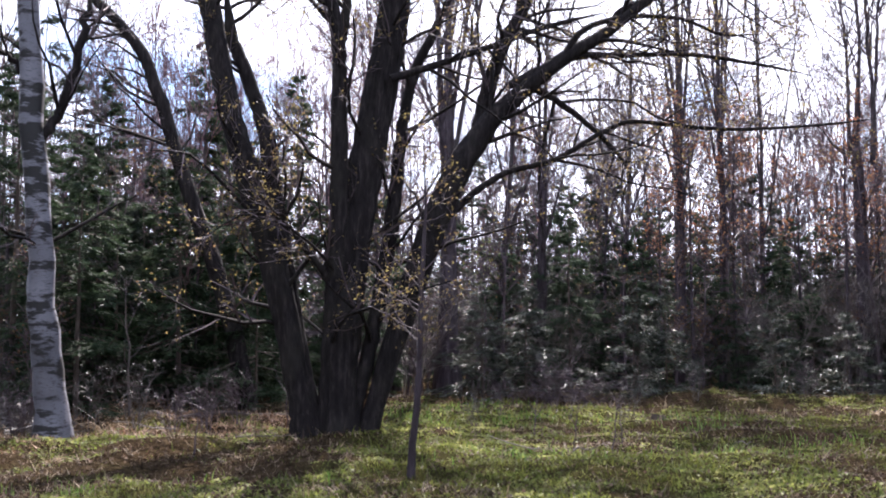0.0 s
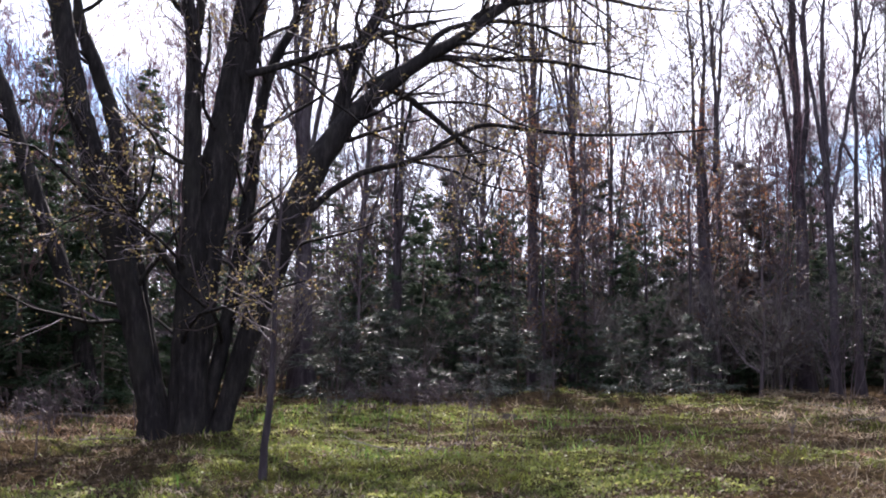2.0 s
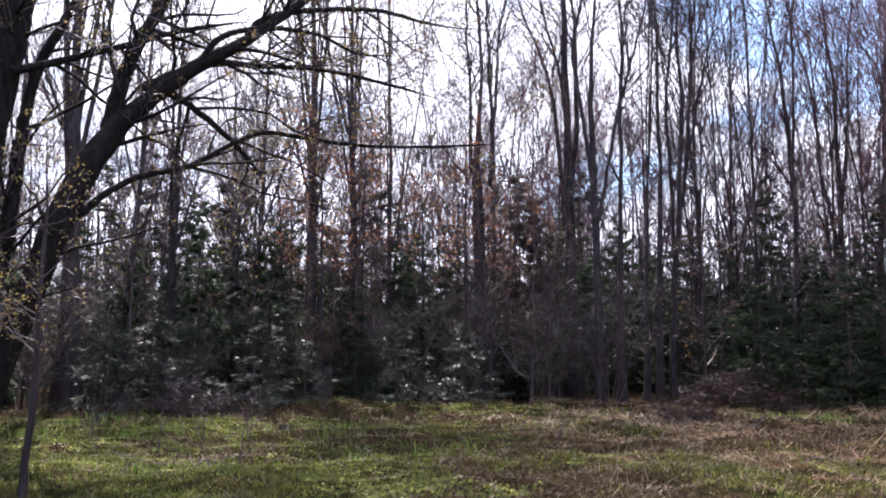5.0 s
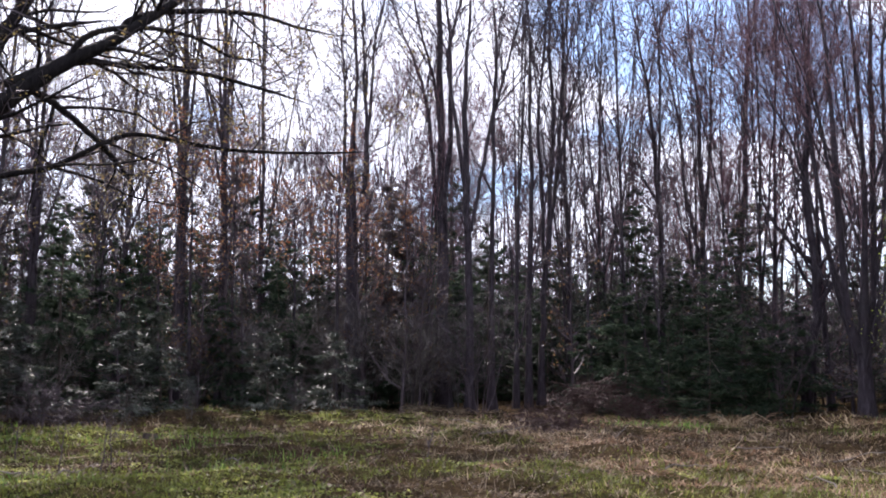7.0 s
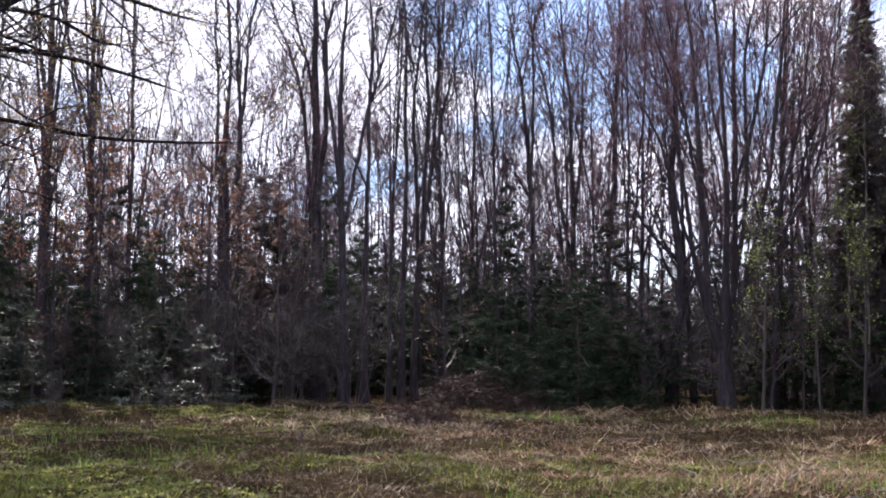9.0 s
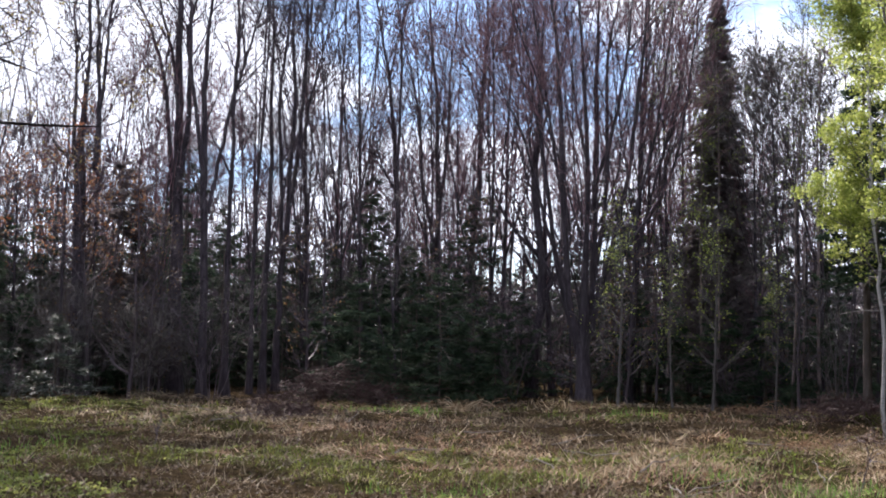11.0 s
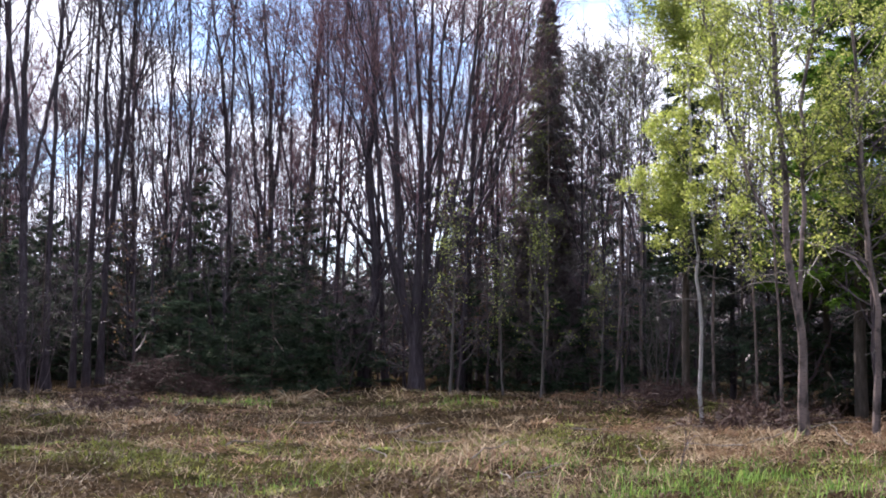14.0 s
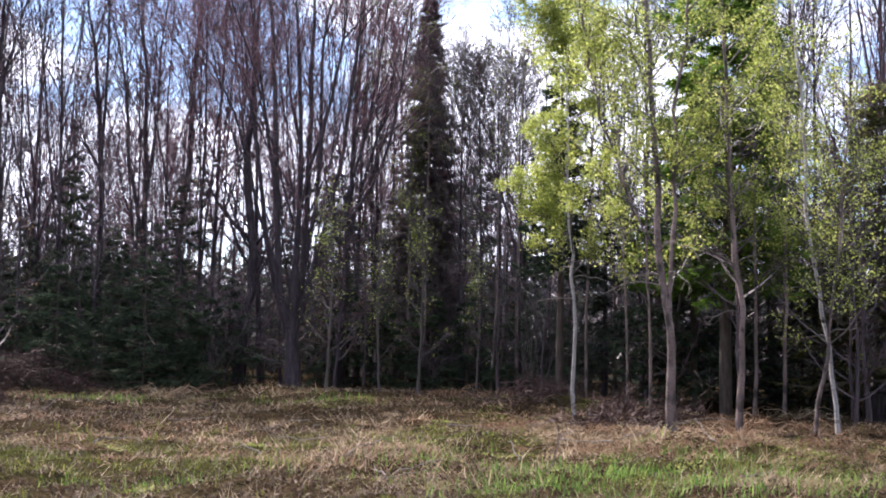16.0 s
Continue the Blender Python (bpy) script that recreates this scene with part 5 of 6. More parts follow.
# ---- conifers: bearing, distance, height, width
conifer("tall_spruce", "tall dark narrow spruce standing at the wood edge", spot(52.4, 33.3), rng, 12.3, 1.75, NEEDLE_BROWN, 0.10, 56, -0.05, thin=1.0, fine=6, tuft=0.15, power=0.95)
conifer("green_fir", "tall fresh-green fir behind the young birches", spot(59.25, 24.5), rng, 9.0, 1.2, NEEDLE, 0.3, 17, 0.05, tuft=0.13, fine=7)
conifer("green_fir", "very tall green fir with a shaded lower trunk", spot(67.4, 23.0), rng, 12.5, 2.5, NEEDLE_BRIGHT, 0.22, 24, 0.08, thin=1.2, tuft=0.15, fine=8)
conifer("green_fir", "full green fir behind the aspens", spot(65.9, 24.6), rng, 8.2, 2.1, NEEDLE, 0.08, 15, 0.08, tuft=0.16, fine=6)
conifer("pine", "dull olive pine at the end of the wood edge", spot(75.2, 23.6), np.random.default_rng(91), 6.9, 2.3, NEEDLE_OLIVE, 0.12, 20, 0.02, thin=1.3, tuft=0.15, power=0.6)
conifer("white_pine", "dark pine with clumpy layered boughs in the wood", spot(22.6, 35.0), rng, 7.0, 1.8, NEEDLE_BROWN, 0.2, 9, -0.05, thin=1.5, tuft=0.17, power=0.6)
HEMLOCKS = [(-18.1, 26.6, 6.3, 2.4), (-14.4, 27.2, 5.9, 2.6), (-11.4, 25.5, 5.1, 2.2), (-7.4, 25.5, 7.6, 1.4), (-20.9, 24.0, 7.9, 2.6), (-16.2, 23.8, 4.4, 2.0), (-9.4, 23.5, 3.6, 1.8),
            (6.45, 32.2, 5.9, 1.5), (35.1, 38.0, 6.6, 1.3), (-12.8, 30, 6.4, 2.2), (73.0, 24.5, 4.6, 1.9), (69.5, 26.5, 6.0, 2.2), (62.0, 27.0, 5.0, 1.9),
            (-18.0, 22.5, 5.6, 2.2), (-13.2, 24.0, 5.6, 2.4), (-10.0, 27.0, 6.2, 2.0), (64.2, 26.0, 4.2, 2.0), (71.0, 25.2, 4.6, 2.0), (67.8, 26.5, 4.4, 2.0), (75.5, 26.0, 5.0, 2.2), (58.0, 31.0, 4.6, 1.8),
            (8.6, 36.5, 5.6, 1.8), (13.0, 37.5, 5.0, 1.9), (17.2, 37.0, 5.4, 1.8), (23.8, 35.5, 5.6, 1.7), (26.4, 39.0, 4.8, 1.8), (29.4, 38.0, 4.6, 1.7), (10.6, 40.0, 6.4, 2.0), (19.0, 40.0, 6.2, 2.0), (9.8, 33.8, 5.0, 1.6), (16.8, 34.4, 4.6, 1.7), (3.2, 32.0, 4.4, 1.5), (12.9, 35.5, 5.6, 1.8), (21.6, 36.0, 5.0, 1.7), (24.7, 40.5, 6.4, 2.0), (27.7, 42.5, 6.2, 2.0), (30.9, 41.5, 5.8, 1.9), (4.6, 38.0, 6.0, 2.0), (10.2, 41.0, 6.6, 2.2), (0.8, 37.0, 5.4, 1.9), (-4.6, 30.0, 6.0, 2.0), (-16.6, 28.5, 8.4, 2.1), (-12.0, 29.0, 8.8, 2.0), (-3.4, 32.5, 7.4, 1.7), (-9.2, 31.0, 7.8, 2.0)]
for az, d, h, w in HEMLOCKS:
    conifer("hemlock", "dark green hemlock with drooping feathery branches", spot(az, d), rng, h, w, NEEDLE_HEMLOCK if az < 0 else NEEDLE if az < 60 else NEEDLE_DARK, 0.04, 12.0, 0.12, thin=1.4 if d < 27 and az < 0 else 1.0 if d < 33 else 0.75, group="hemlocks", tuft=0.125 if d < 27 and az < 0 else 0.16 if d < 33 else 0.19)
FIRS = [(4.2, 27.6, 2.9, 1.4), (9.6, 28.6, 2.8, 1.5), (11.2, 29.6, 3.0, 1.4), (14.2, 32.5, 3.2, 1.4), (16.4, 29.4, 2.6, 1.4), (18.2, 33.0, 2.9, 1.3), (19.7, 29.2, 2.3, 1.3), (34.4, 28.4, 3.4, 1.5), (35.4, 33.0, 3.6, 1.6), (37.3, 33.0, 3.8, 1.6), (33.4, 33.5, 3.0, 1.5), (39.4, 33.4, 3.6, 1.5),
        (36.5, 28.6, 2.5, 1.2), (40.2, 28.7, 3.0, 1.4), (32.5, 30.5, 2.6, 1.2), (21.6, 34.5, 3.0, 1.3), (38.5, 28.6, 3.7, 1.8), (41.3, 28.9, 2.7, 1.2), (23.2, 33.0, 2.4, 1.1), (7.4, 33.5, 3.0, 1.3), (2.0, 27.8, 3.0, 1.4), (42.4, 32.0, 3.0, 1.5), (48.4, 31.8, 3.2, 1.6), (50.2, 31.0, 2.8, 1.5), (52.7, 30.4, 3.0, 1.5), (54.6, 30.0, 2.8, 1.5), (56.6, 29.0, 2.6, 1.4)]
# six firs get the paler needles, which paint in their sunlit sprays
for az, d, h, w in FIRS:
    conifer("young_fir", "young balsam fir with sunlit sprays painted pale" if az in (4.2, 9.6, 11.2, 16.4, 19.7, 2.0) else "bushy young balsam fir at the wood edge", spot(az, d), rng, h, w, NEEDLE_SUNLIT if az in (4.2, 9.6, 11.2, 16.4, 19.7, 2.0) else NEEDLE, 0.03, 16, 0.04, group="young firs", tuft=0.125, fine=5, power=0.95, tier=0.3)
inner = [conifer("hemlock", "shaded hemlock inside the wood", spot(-24 + 30 * k, 45), rng, 3.6 + 0.9 * k, 1.7, NEEDLE_DARK, 0.04, 7.5, 0.1, thin=0.6, fine=7, group="inner hemlocks", tuft=0.2) for k in range(4)]
for k in range(34):
    az = rng.uniform(-26, 79)
    d = wood_edge(az) + 4 + 30 * rng.uniform(0, 1)
    if open_floor(az, d):
        continue
    s = rng.uniform(0.6, 1.1)
    copy_thing(inner[k % 4], Matrix.Translation(spot(az, d)) @ pose(0, 0, 0, 0, 0, rng.uniform(0, 360)) @ Matrix.Diagonal((s * 1.15, s * 1.15, s, 1)))

DEEP = [(-19.5, 29, 1.5), (-15.5, 31, 1.6), (-17.5, 34, 1.8), (-12, 34, 1.7), (-22.5, 31, 1.7), (-13.8, 28.5, 1.3), (1.5, 38, 1.5), (4.0, 40, 1.4), (7.5, 41, 1.4), (9.5, 37.5, 1.2), (12.0, 42, 1.5), (15.0, 43, 1.5), (18.0, 42, 1.4),
        (2.8, 36, 1.1), (-21.5, 33, 1.9), (-19.8, 27.5, 1.5), (-15.0, 26.5, 1.3), (-18.5, 30.5, 1.5), (-16.5, 29, 1.2), (-11.2, 30.5, 1.3), (-9.0, 31, 1.4), (21, 39, 1.2), (24.5, 38, 1.1), (27.5, 36.5, 0.95), (30.5, 36, 0.95), (33, 37, 1.0), (37, 36, 0.9), (39.5, 35.5, 0.9), (42.5, 34, 0.9), (14, 38.5, 1.2), (16.5, 40, 1.3), (47.2, 36, 1.2), (49.3, 37, 1.3), (51.0, 38.5, 1.4), (53.5, 36, 1.3), (55.2, 35, 1.2), (57.0, 36.5, 1.3), (54.5, 39, 1.5), (48.0, 40, 1.4), (59.8, 33, 1.2), (44.0, 40, 1.3), (3.4, 33.5, 1.0), (5.8, 35, 1.2), (8.0, 38, 1.3), (11.0, 35.5, 1.1), (6.8, 43, 1.6), (22.4, 43, 1.4), (25.6, 44, 1.5), (29.0, 45, 1.5), (32.0, 44, 1.0), (36.5, 45, 1.0), (41.0, 41, 1.3), (45.5, 43, 1.5)]
for k, (az, d, s) in enumerate(DEEP):
    copy_thing(inner[k % 4], Matrix.Translation(spot(az, d)) @ pose(0, 0, 0, 0, 0, 77 * k) @ Matrix.Diagonal((s, s, s, 1)))

# ---- saplings and bushes under the edge
young = []
for k, (lm, lab) in enumerate([(LEAF_BRONZE, "young beech with sparse bronze leaves"), (LEAF_OLIVE, "young maple with small olive spring leaves"), (LEAF_BRONZE, "thin sapling with brown leaves"),
                               (LEAF_BRONZE, "spindly sapling with rusty buds"), (LEAF_GREY, "sapling with dull grey-green leaves")]):
    az = -20 + 22 * k
    young.append(pole_tree("sapling", lab, "sapling", spot(az, float(wood_edge(az)) + 1.5), rng, 3.6 + 0.6 * k, 0.035 + 0.004 * k, (0.03, 0.02), limbs=21, twigs=5, fines=3, bare=0.12, angle=52, up=0.06,
                           bark=TWIG, mats=(TWIG, TWIG), leaf=(lm, 1, 0.055, 0.10, "small young leaves"), spread=0.27, group="edge saplings", sides=5, split=False, gauge=1.2, wig=0.06))
for k in range(80):
    az = rng.uniform(-25, 79)
    if 60 < az < 73 and rng.uniform() < 0.6:
        continue
    d = wood_edge(az) + 0.8 + 26 * rng.uniform(0, 1) ** 1.5 + 5.0 * (31.5 < az < 42.5)
    if open_floor(az, d):
        continue
    s = rng.uniform(0.65, 1.2)
    copy_thing(young[int(rng.integers(5))], Matrix.Translation(spot(az, d)) @ pose(0, 0, 0, rng.normal() * 3, rng.normal() * 3, rng.uniform(0, 360)) @ Matrix.Diagonal((s, s, s, 1)))
thickets = [shrub("shrub", lab, spot(6 + 7 * k, float(wood_edge(6 + 7 * k)) + 1.5), rng, 2.6 + 0.45 * k, 8 + k % 3, 0.42, 9, 5, (BRUSH_PALE, TWIG, TWIG_GREY, TWIG)[k], lf, "thicket shrubs", 0.85)
            for k, (lab, lf) in enumerate([("dense thicket of pale grey dead twigs", None), ("dense brown thicket with a few rusty leaves", (LEAF_BRONZE, 1, 0.045, 0.06)),
                                           ("tall grey twiggy thicket", None), ("tall brown thicket with dull olive buds", (LEAF_GREY, 1, 0.045, 0.06))])]
for k in range(34):
    az = rng.uniform(1, 26) if k % 3 else rng.uniform(-6, 58)
    d = wood_edge(az) + rng.uniform(1.5, 9.0) + 6.0 * (31.5 < az < 42.5)
    if open_floor(az, d):
        continue
    s = rng.uniform(0.75, 1.3)
    copy_thing(thickets[int(rng.integers(4)) if az < 26 else 1 + 2 * int(rng.integers(2))], Matrix.Translation(spot(az, d)) @ pose(0, 0, 0, rng.normal() * 4, rng.normal() * 4, rng.uniform(0, 360)) @ Matrix.Diagonal((s * 1.1, s * 1.1, s, 1)))
for k in range(10):
    az = [rng.uniform(8, 22), rng.uniform(21, 33)][k % 2]
    d = wood_edge(az) + rng.uniform(0.5, 6.0) + 4.0 * (31.5 < az < 42.5)
    if open_floor(az, d):
        continue
    s = rng.uniform(1.1, 1.5)
    copy_thing(young[(0, 3, 2)[k % 3]], Matrix.Translation(spot(az, d)) @ pose(0, 0, 0, rng.normal() * 3, rng.normal() * 3, rng.uniform(0, 360)) @ Matrix.Diagonal((s, s, s, 1)))
for az, d, k, s in [(74.0, 21.5, 1, 1.25), (72.4, 24.0, 1, 1.35), (75.6, 23.0, 2, 1.3)]:
    copy_thing(young[k], Matrix.Translation(spot(az, d)) @ pose(0, 0, 0, 0, 0, 40 * k) @ Matrix.Diagonal((s, s, s, 1)))
brush = [shrub("shrub", "bare grey twiggy undergrowth shrub", spot(-22 + 16 * k, float(wood_edge(-22 + 16 * k)) + 3), rng, 1.6 + 0.4 * k, 6 + k % 3, 0.4, 7, 4, TWIG_GREY if k % 2 else TWIG, None, "undergrowth shrubs", 1.1)
         for k in range(6)]
for k in range(40):
    az = rng.uniform(-25, 79)
    d = wood_edge(az) + 1.0 + 24 * rng.uniform(0, 1) ** 1.3 + 5.0 * (31.5 < az < 42.5)
    if open_floor(az, d):
        continue
    s = rng.uniform(0.7, 1.25)
    copy_thing(brush[int(rng.integers(6))], Matrix.Translation(spot(az, d)) @ pose(0, 0, 0, 0, 0, rng.uniform(0, 360)) @ Matrix.Diagonal((s, s, s, 1)))

for az, d, k, s in [(-13.4, 17.6, 0, 0.5), (-11.8, 18.4, 2, 0.45), (-15.2, 18.6, 1, 0.55), (-10.2, 19.0, 0, 0.6), (-17.4, 17.9, 3, 0.4), (-20.6, 18.2, 2, 0.5), (1.6, 19.5, 1, 0.4), (3.0, 21.5, 0, 0.5), (9.4, 22.6, 3, 0.35), (5.6, 25.0, 2, 0.6),
                    (12.6, 26.5, 1, 0.5), (17.8, 28.0, 0, 0.6)]:
    copy_thing(brush[k], Matrix.Translation(spot(az, d)) @ pose(0, 0, 0, 0, 0, 53 * az) @ Matrix.Diagonal((s, s, s, 1)))

r3 = np.random.default_rng(77)
rusty = pole_tree("young_maple", "young maple with clusters of rusty spring leaves", "tree", spot(12.4, 32.6), r3, 8.2, 0.06, (0.01, 0.0), limbs=16, twigs=6, fines=3, bare=0.42, angle=50, up=0.12,
                  leaf=(LEAF_RUST, 3, 0.07, 0.10, "rusty young leaves"), spread=0.2, group="rusty young maples", sides=7)
for k, (az, d, sc) in enumerate([(10.9, 33.6, 0.85), (14.6, 33.8, 0.95), (19.9, 31.6, 0.95), (21.3, 32.8, 0.8), (17.6, 35.0, 0.9), (23.6, 34.0, 0.75)]):
    copy_thing(rusty, Matrix.Translation(spot(az, d)) @ pose(0, 0, 0, 0, 0, 67 * k + 30) @ Matrix.Diagonal((sc, sc, sc, 1)))
leafy = pole_tree("sapling", "slim young maple in fresh yellow-green leaf", "sapling", spot(52.0, 26.8), r3, 4.9, 0.036, (0.01, 0.0), limbs=24, twigs=5, fines=3, bare=0.22, angle=50, up=0.08, bark=TWIG_GREY, mats=(TWIG_GREY, TWIG_GREY),
                  leaf=(LEAF_ASPEN, 2, 0.05, 0.10, "fresh yellow-green leaves"), spread=0.2, group="leafy saplings", sides=6, split=False, wig=0.05)
for az, d, sc, turn in [(47.4, 26.4, 0.98, 20), (50.2, 26.6, 0.8, 140), (55.0, 27.2, 0.72, 10)]:
    copy_thing(leafy, Matrix.Translation(spot(az, d)) @ pose(0, 0, 0, 0, 0, turn) @ Matrix.Diagonal((sc, sc, sc, 1)))
for k in range(24):
    az, sc = 19.5 + 1.1 * k + r3.normal() * 0.3, r3.uniform(0.62, 0.9)
    copy_thing(kinds[int(r3.integers(9))], Matrix.Translation(spot(az, float(wood_edge(az)) + r3.uniform(5, 22))) @ pose(0, 0, 0, r3.normal() * 3, r3.normal() * 3, r3.uniform(0, 360)) @ Matrix.Diagonal((sc * 0.85, sc * 0.85, sc, 1)))
for k in range(20):
    az, sc = -23.5 + 1.15 * k + r3.normal() * 0.3, r3.uniform(0.65, 0.95)
    copy_thing(kinds[int(r3.integers(9))], Matrix.Translation(spot(az, r3.uniform(28, 38))) @ pose(0, 0, 0, r3.normal() * 3, r3.normal() * 3, r3.uniform(0, 360)) @ Matrix.Diagonal((sc, sc, sc, 1)))
for k in range(16):
    az, sc = 24.5 + 0.95 * k, r3.uniform(0.8, 1.15)
    copy_thing(inner[k % 4], Matrix.Translation(spot(az, float(wood_edge(az)) + r3.uniform(8, 15))) @ pose(0, 0, 0, 0, 0, r3.uniform(0, 360)) @ Matrix.Diagonal((sc, sc, sc, 1)))


# ---- single small things on the clearing
def stump(name, label, az, d, radius, height, mat):
    g = Geo()
    r = np.random.default_rng(int(d * 10))
    z = np.linspace(-0.1, height, 6)
    p = np.column_stack([np.zeros(6), np.zeros(6), z])
    trunk_tube(g, p, radius * (1 + 0.7 * np.exp(-np.maximum(z, 0) * 9)), 16, r, 0.04)
    body = g.v[0]
    body[-16:, 2] += height * (r.uniform(-0.03, 0.03, 16) + 0.1 * np.sin(np.arange(16) * 2 * np.pi / 16 + 1.0))
    rim = body[-16:]
    cap = np.concatenate([rim, [rim.mean(0) * np.array([1, 1, 0.72])]])
    g.add(cap, None, np.stack([np.arange(16), (np.arange(16) + 1) % 16, np.full(16, 16)], 1))
    tree = thing(name, spot(az, d), label, "stump")
    part("wood", g, mat, tree)


def branch_heap(name, label, az, d, size, height, n, mat, seed, thick=0.012):
    """A tangle of cut branches lying over one another."""
    r = np.random.default_rng(seed)
    heap = thing(name, spot(az, d), label, "brush pile")
    big, fine = [], Geo()
    for k in range(n):
        c = np.array([r.normal() * size[0] * 0.4, r.normal() * size[1] * 0.4, 0.0])
        fall = math.exp(-(c[0] / size[0]) ** 2 * 2 - (c[1] / size[1]) ** 2 * 2)
        c[2] = r.uniform(0.02, height) * fall + 0.04
        a = r.uniform(0, 2 * np.pi)
        L = r.uniform(0.4, 1.0) * size[0] * 0.75
        dirn = np.array([np.cos(a), np.sin(a), r.normal() * 0.16])
        q = c + dirn * np.linspace(-0.5, 0.5, 6)[:, None] * L + np.cumsum(r.normal(size=(6, 3)), axis=0) * 0.035 * L
        q[:, 2] = np.maximum(q[:, 2], 0.02)
        big.append(q)
    P = np.array(big)
    R = np.full((n, 6), thick) * r.uniform(0.5, 1.5, (n, 1)) * np.linspace(1.2, 0.6, 6)
    for k in range(n):
        g = Geo()
        tubes(g, P[k:k + 1], R[k:k + 1], 5)
        part("branch", g, mat, heap)
    P2, R2 = grow(P, R, r, 12, 0.1, 1.0, size[0] * 0.2, 48, up=0.0, wig=0.25, npts=4, rmin=0.0045)
    P3, R3 = grow(P2, R2, r, 4, 0.2, 1.0, size[0] * 0.1, 40, up=0.0, npts=2, rmin=0.004)
    ribbons(fine, P2, R2)
    ribbons(fine, P3, R3)
    part("twigwork", fine, mat, heap, kind="stuff")


def dead_fern(name, label, xyz, rng, size, mat, fronds=22):
    """A collapsed tuft of last year's fronds."""
    tuft = thing(name, xyz, label, "dead plant", "dead fern tufts")
    a = rng.uniform(0, 2 * np.pi, fronds)
    L = size * rng.uniform(0.5, 1.1, fronds)
    s = np.linspace(0, 1, 6)
    lift = rng.uniform(0.15, 0.55, fronds)
    P = np.zeros((fronds, 6, 3))
    P[..., 0] = np.cos(a)[:, None] * L[:, None] * s
    P[..., 1] = np.sin(a)[:, None] * L[:, None] * s
    P[..., 2] = (lift * L)[:, None] * (s * 2.0 - 1.75 * s ** 2) + 0.02
    P[:, 1:] += rng.normal(size=(fronds, 5, 3)) * 0.035 * size
    P[..., 2] = np.maximum(P[..., 2], 0.01)
    g = Geo()
    ribbons(g, P, np.full((fronds, 6), 0.005) * np.linspace(1.3, 0.6, 6))
    P2, R2 = grow(P, np.full((fronds, 6), 0.005), rng, 7, 0.2, 1.0, 0.22 * size, 50, up=-0.12, wig=0.2, npts=3, rmin=0.0055, taper=0.8)
    P2[..., 2] = np.maximum(P2[..., 2], 0.008)
    ribbons(g, P2, R2 * np.array([0.7, 1.3, 0.4]))
    part("fronds", g, mat, tuft, smooth=False, kind="stuff")
    return tuft


stump("tree_stump", "low dark rotten stump in the grass", 10.76, 20.5, 0.10, 0.15, BARK_CONIFER)
stump("tree_stump", "dark stump under the young birches", 74.2, 22.0, 0.17, 0.55, BARK_MAPLE)
branch_heap("brush_pile", "heap of reddish-brown cut brushwood", 33.0, 27.4, (2.2, 1.2), 0.8, 80, BRUSH, 4, 0.008)
branch_heap("brush_pile", "low pile of reddish dead branches below the aspens", 62.4, 18.8, (2.4, 0.8), 0.3, 40, BRUSH, 5, 0.009)
branch_heap("brush_pile", "low tangle of dark brush in the grass", 30.6, 23.2, (1.5, 0.8), 0.35, 50, BRUSH, 6, 0.007)
branch_heap("brush_pile", "scatter of dead branches at the edge", -20.6, 19.2, (1.4, 0.8), 0.5, 22, TWIG_GREY, 7, 0.013)
branch_heap("brush_pile", "dark tangle of fallen twigs under the firs", 6.2, 28.0, (2.4, 1.0), 0.9, 40, TWIG, 8, 0.011)
branch_heap("brush_pile", "dry broken brush below the red maple", 58.5, 22.5, (1.8, 1.0), 0.3, 30, BRUSH, 9, 0.008)

STICKS = [(6.56, 16.0, 0.75, 0.10), (8.38, 15.3, 0.85, 0.16), (-15.57, 19.7, 2.4, -0.03), (-7.9, 18.9, 1.3, 0.02), (4.6, 17.4, 0.8, 0.05), (9.0, 16.4, 0.7, -0.06), (-12.4, 15.2, 0.7, 0.1), (58.7, 13.5, 0.6, 0.3), (24.4, 16.5, 0.5, 0.2)]
for az, d, h, ln in STICKS:
    x, y, z = spot(az, d)
    st = thing("thin_sapling", (x, y, z), "thin leafless sapling standing in the grass", "sapling", "thin saplings")
    c, sn = math.cos(radians(az)), math.sin(radians(az))
    s6 = np.linspace(0, 1, 7)
    p = np.column_stack([ln * h * c * s6, -ln * h * sn * s6, h * s6]) + rng.normal(size=(7, 3)) * 0.012 * h
    r6 = np.maximum((0.008 + 0.006 * h) * (1 - 0.7 * s6), 0.004)
    g = Geo()
    tubes(g, p[None], r6[None], 6)
    part("stem", g, TWIG_GREY if h > 2 else TWIG, st)
    P2, R2 = grow(p[None], r6[None], rng, 9, 0.35, 1.0, h * 0.35, 45, up=0.1, npts=4, rmin=0.004)
    P3, R3 = grow(P2, R2, rng, 4, 0.2, 1.0, h * 0.14, 40, up=0.05, npts=2, rmin=0.003)
    g = Geo()
    ribbons(g, P2, R2)
    ribbons(g, P3, R3)
    part("twigwork", g, TWIG, st, kind="stuff")

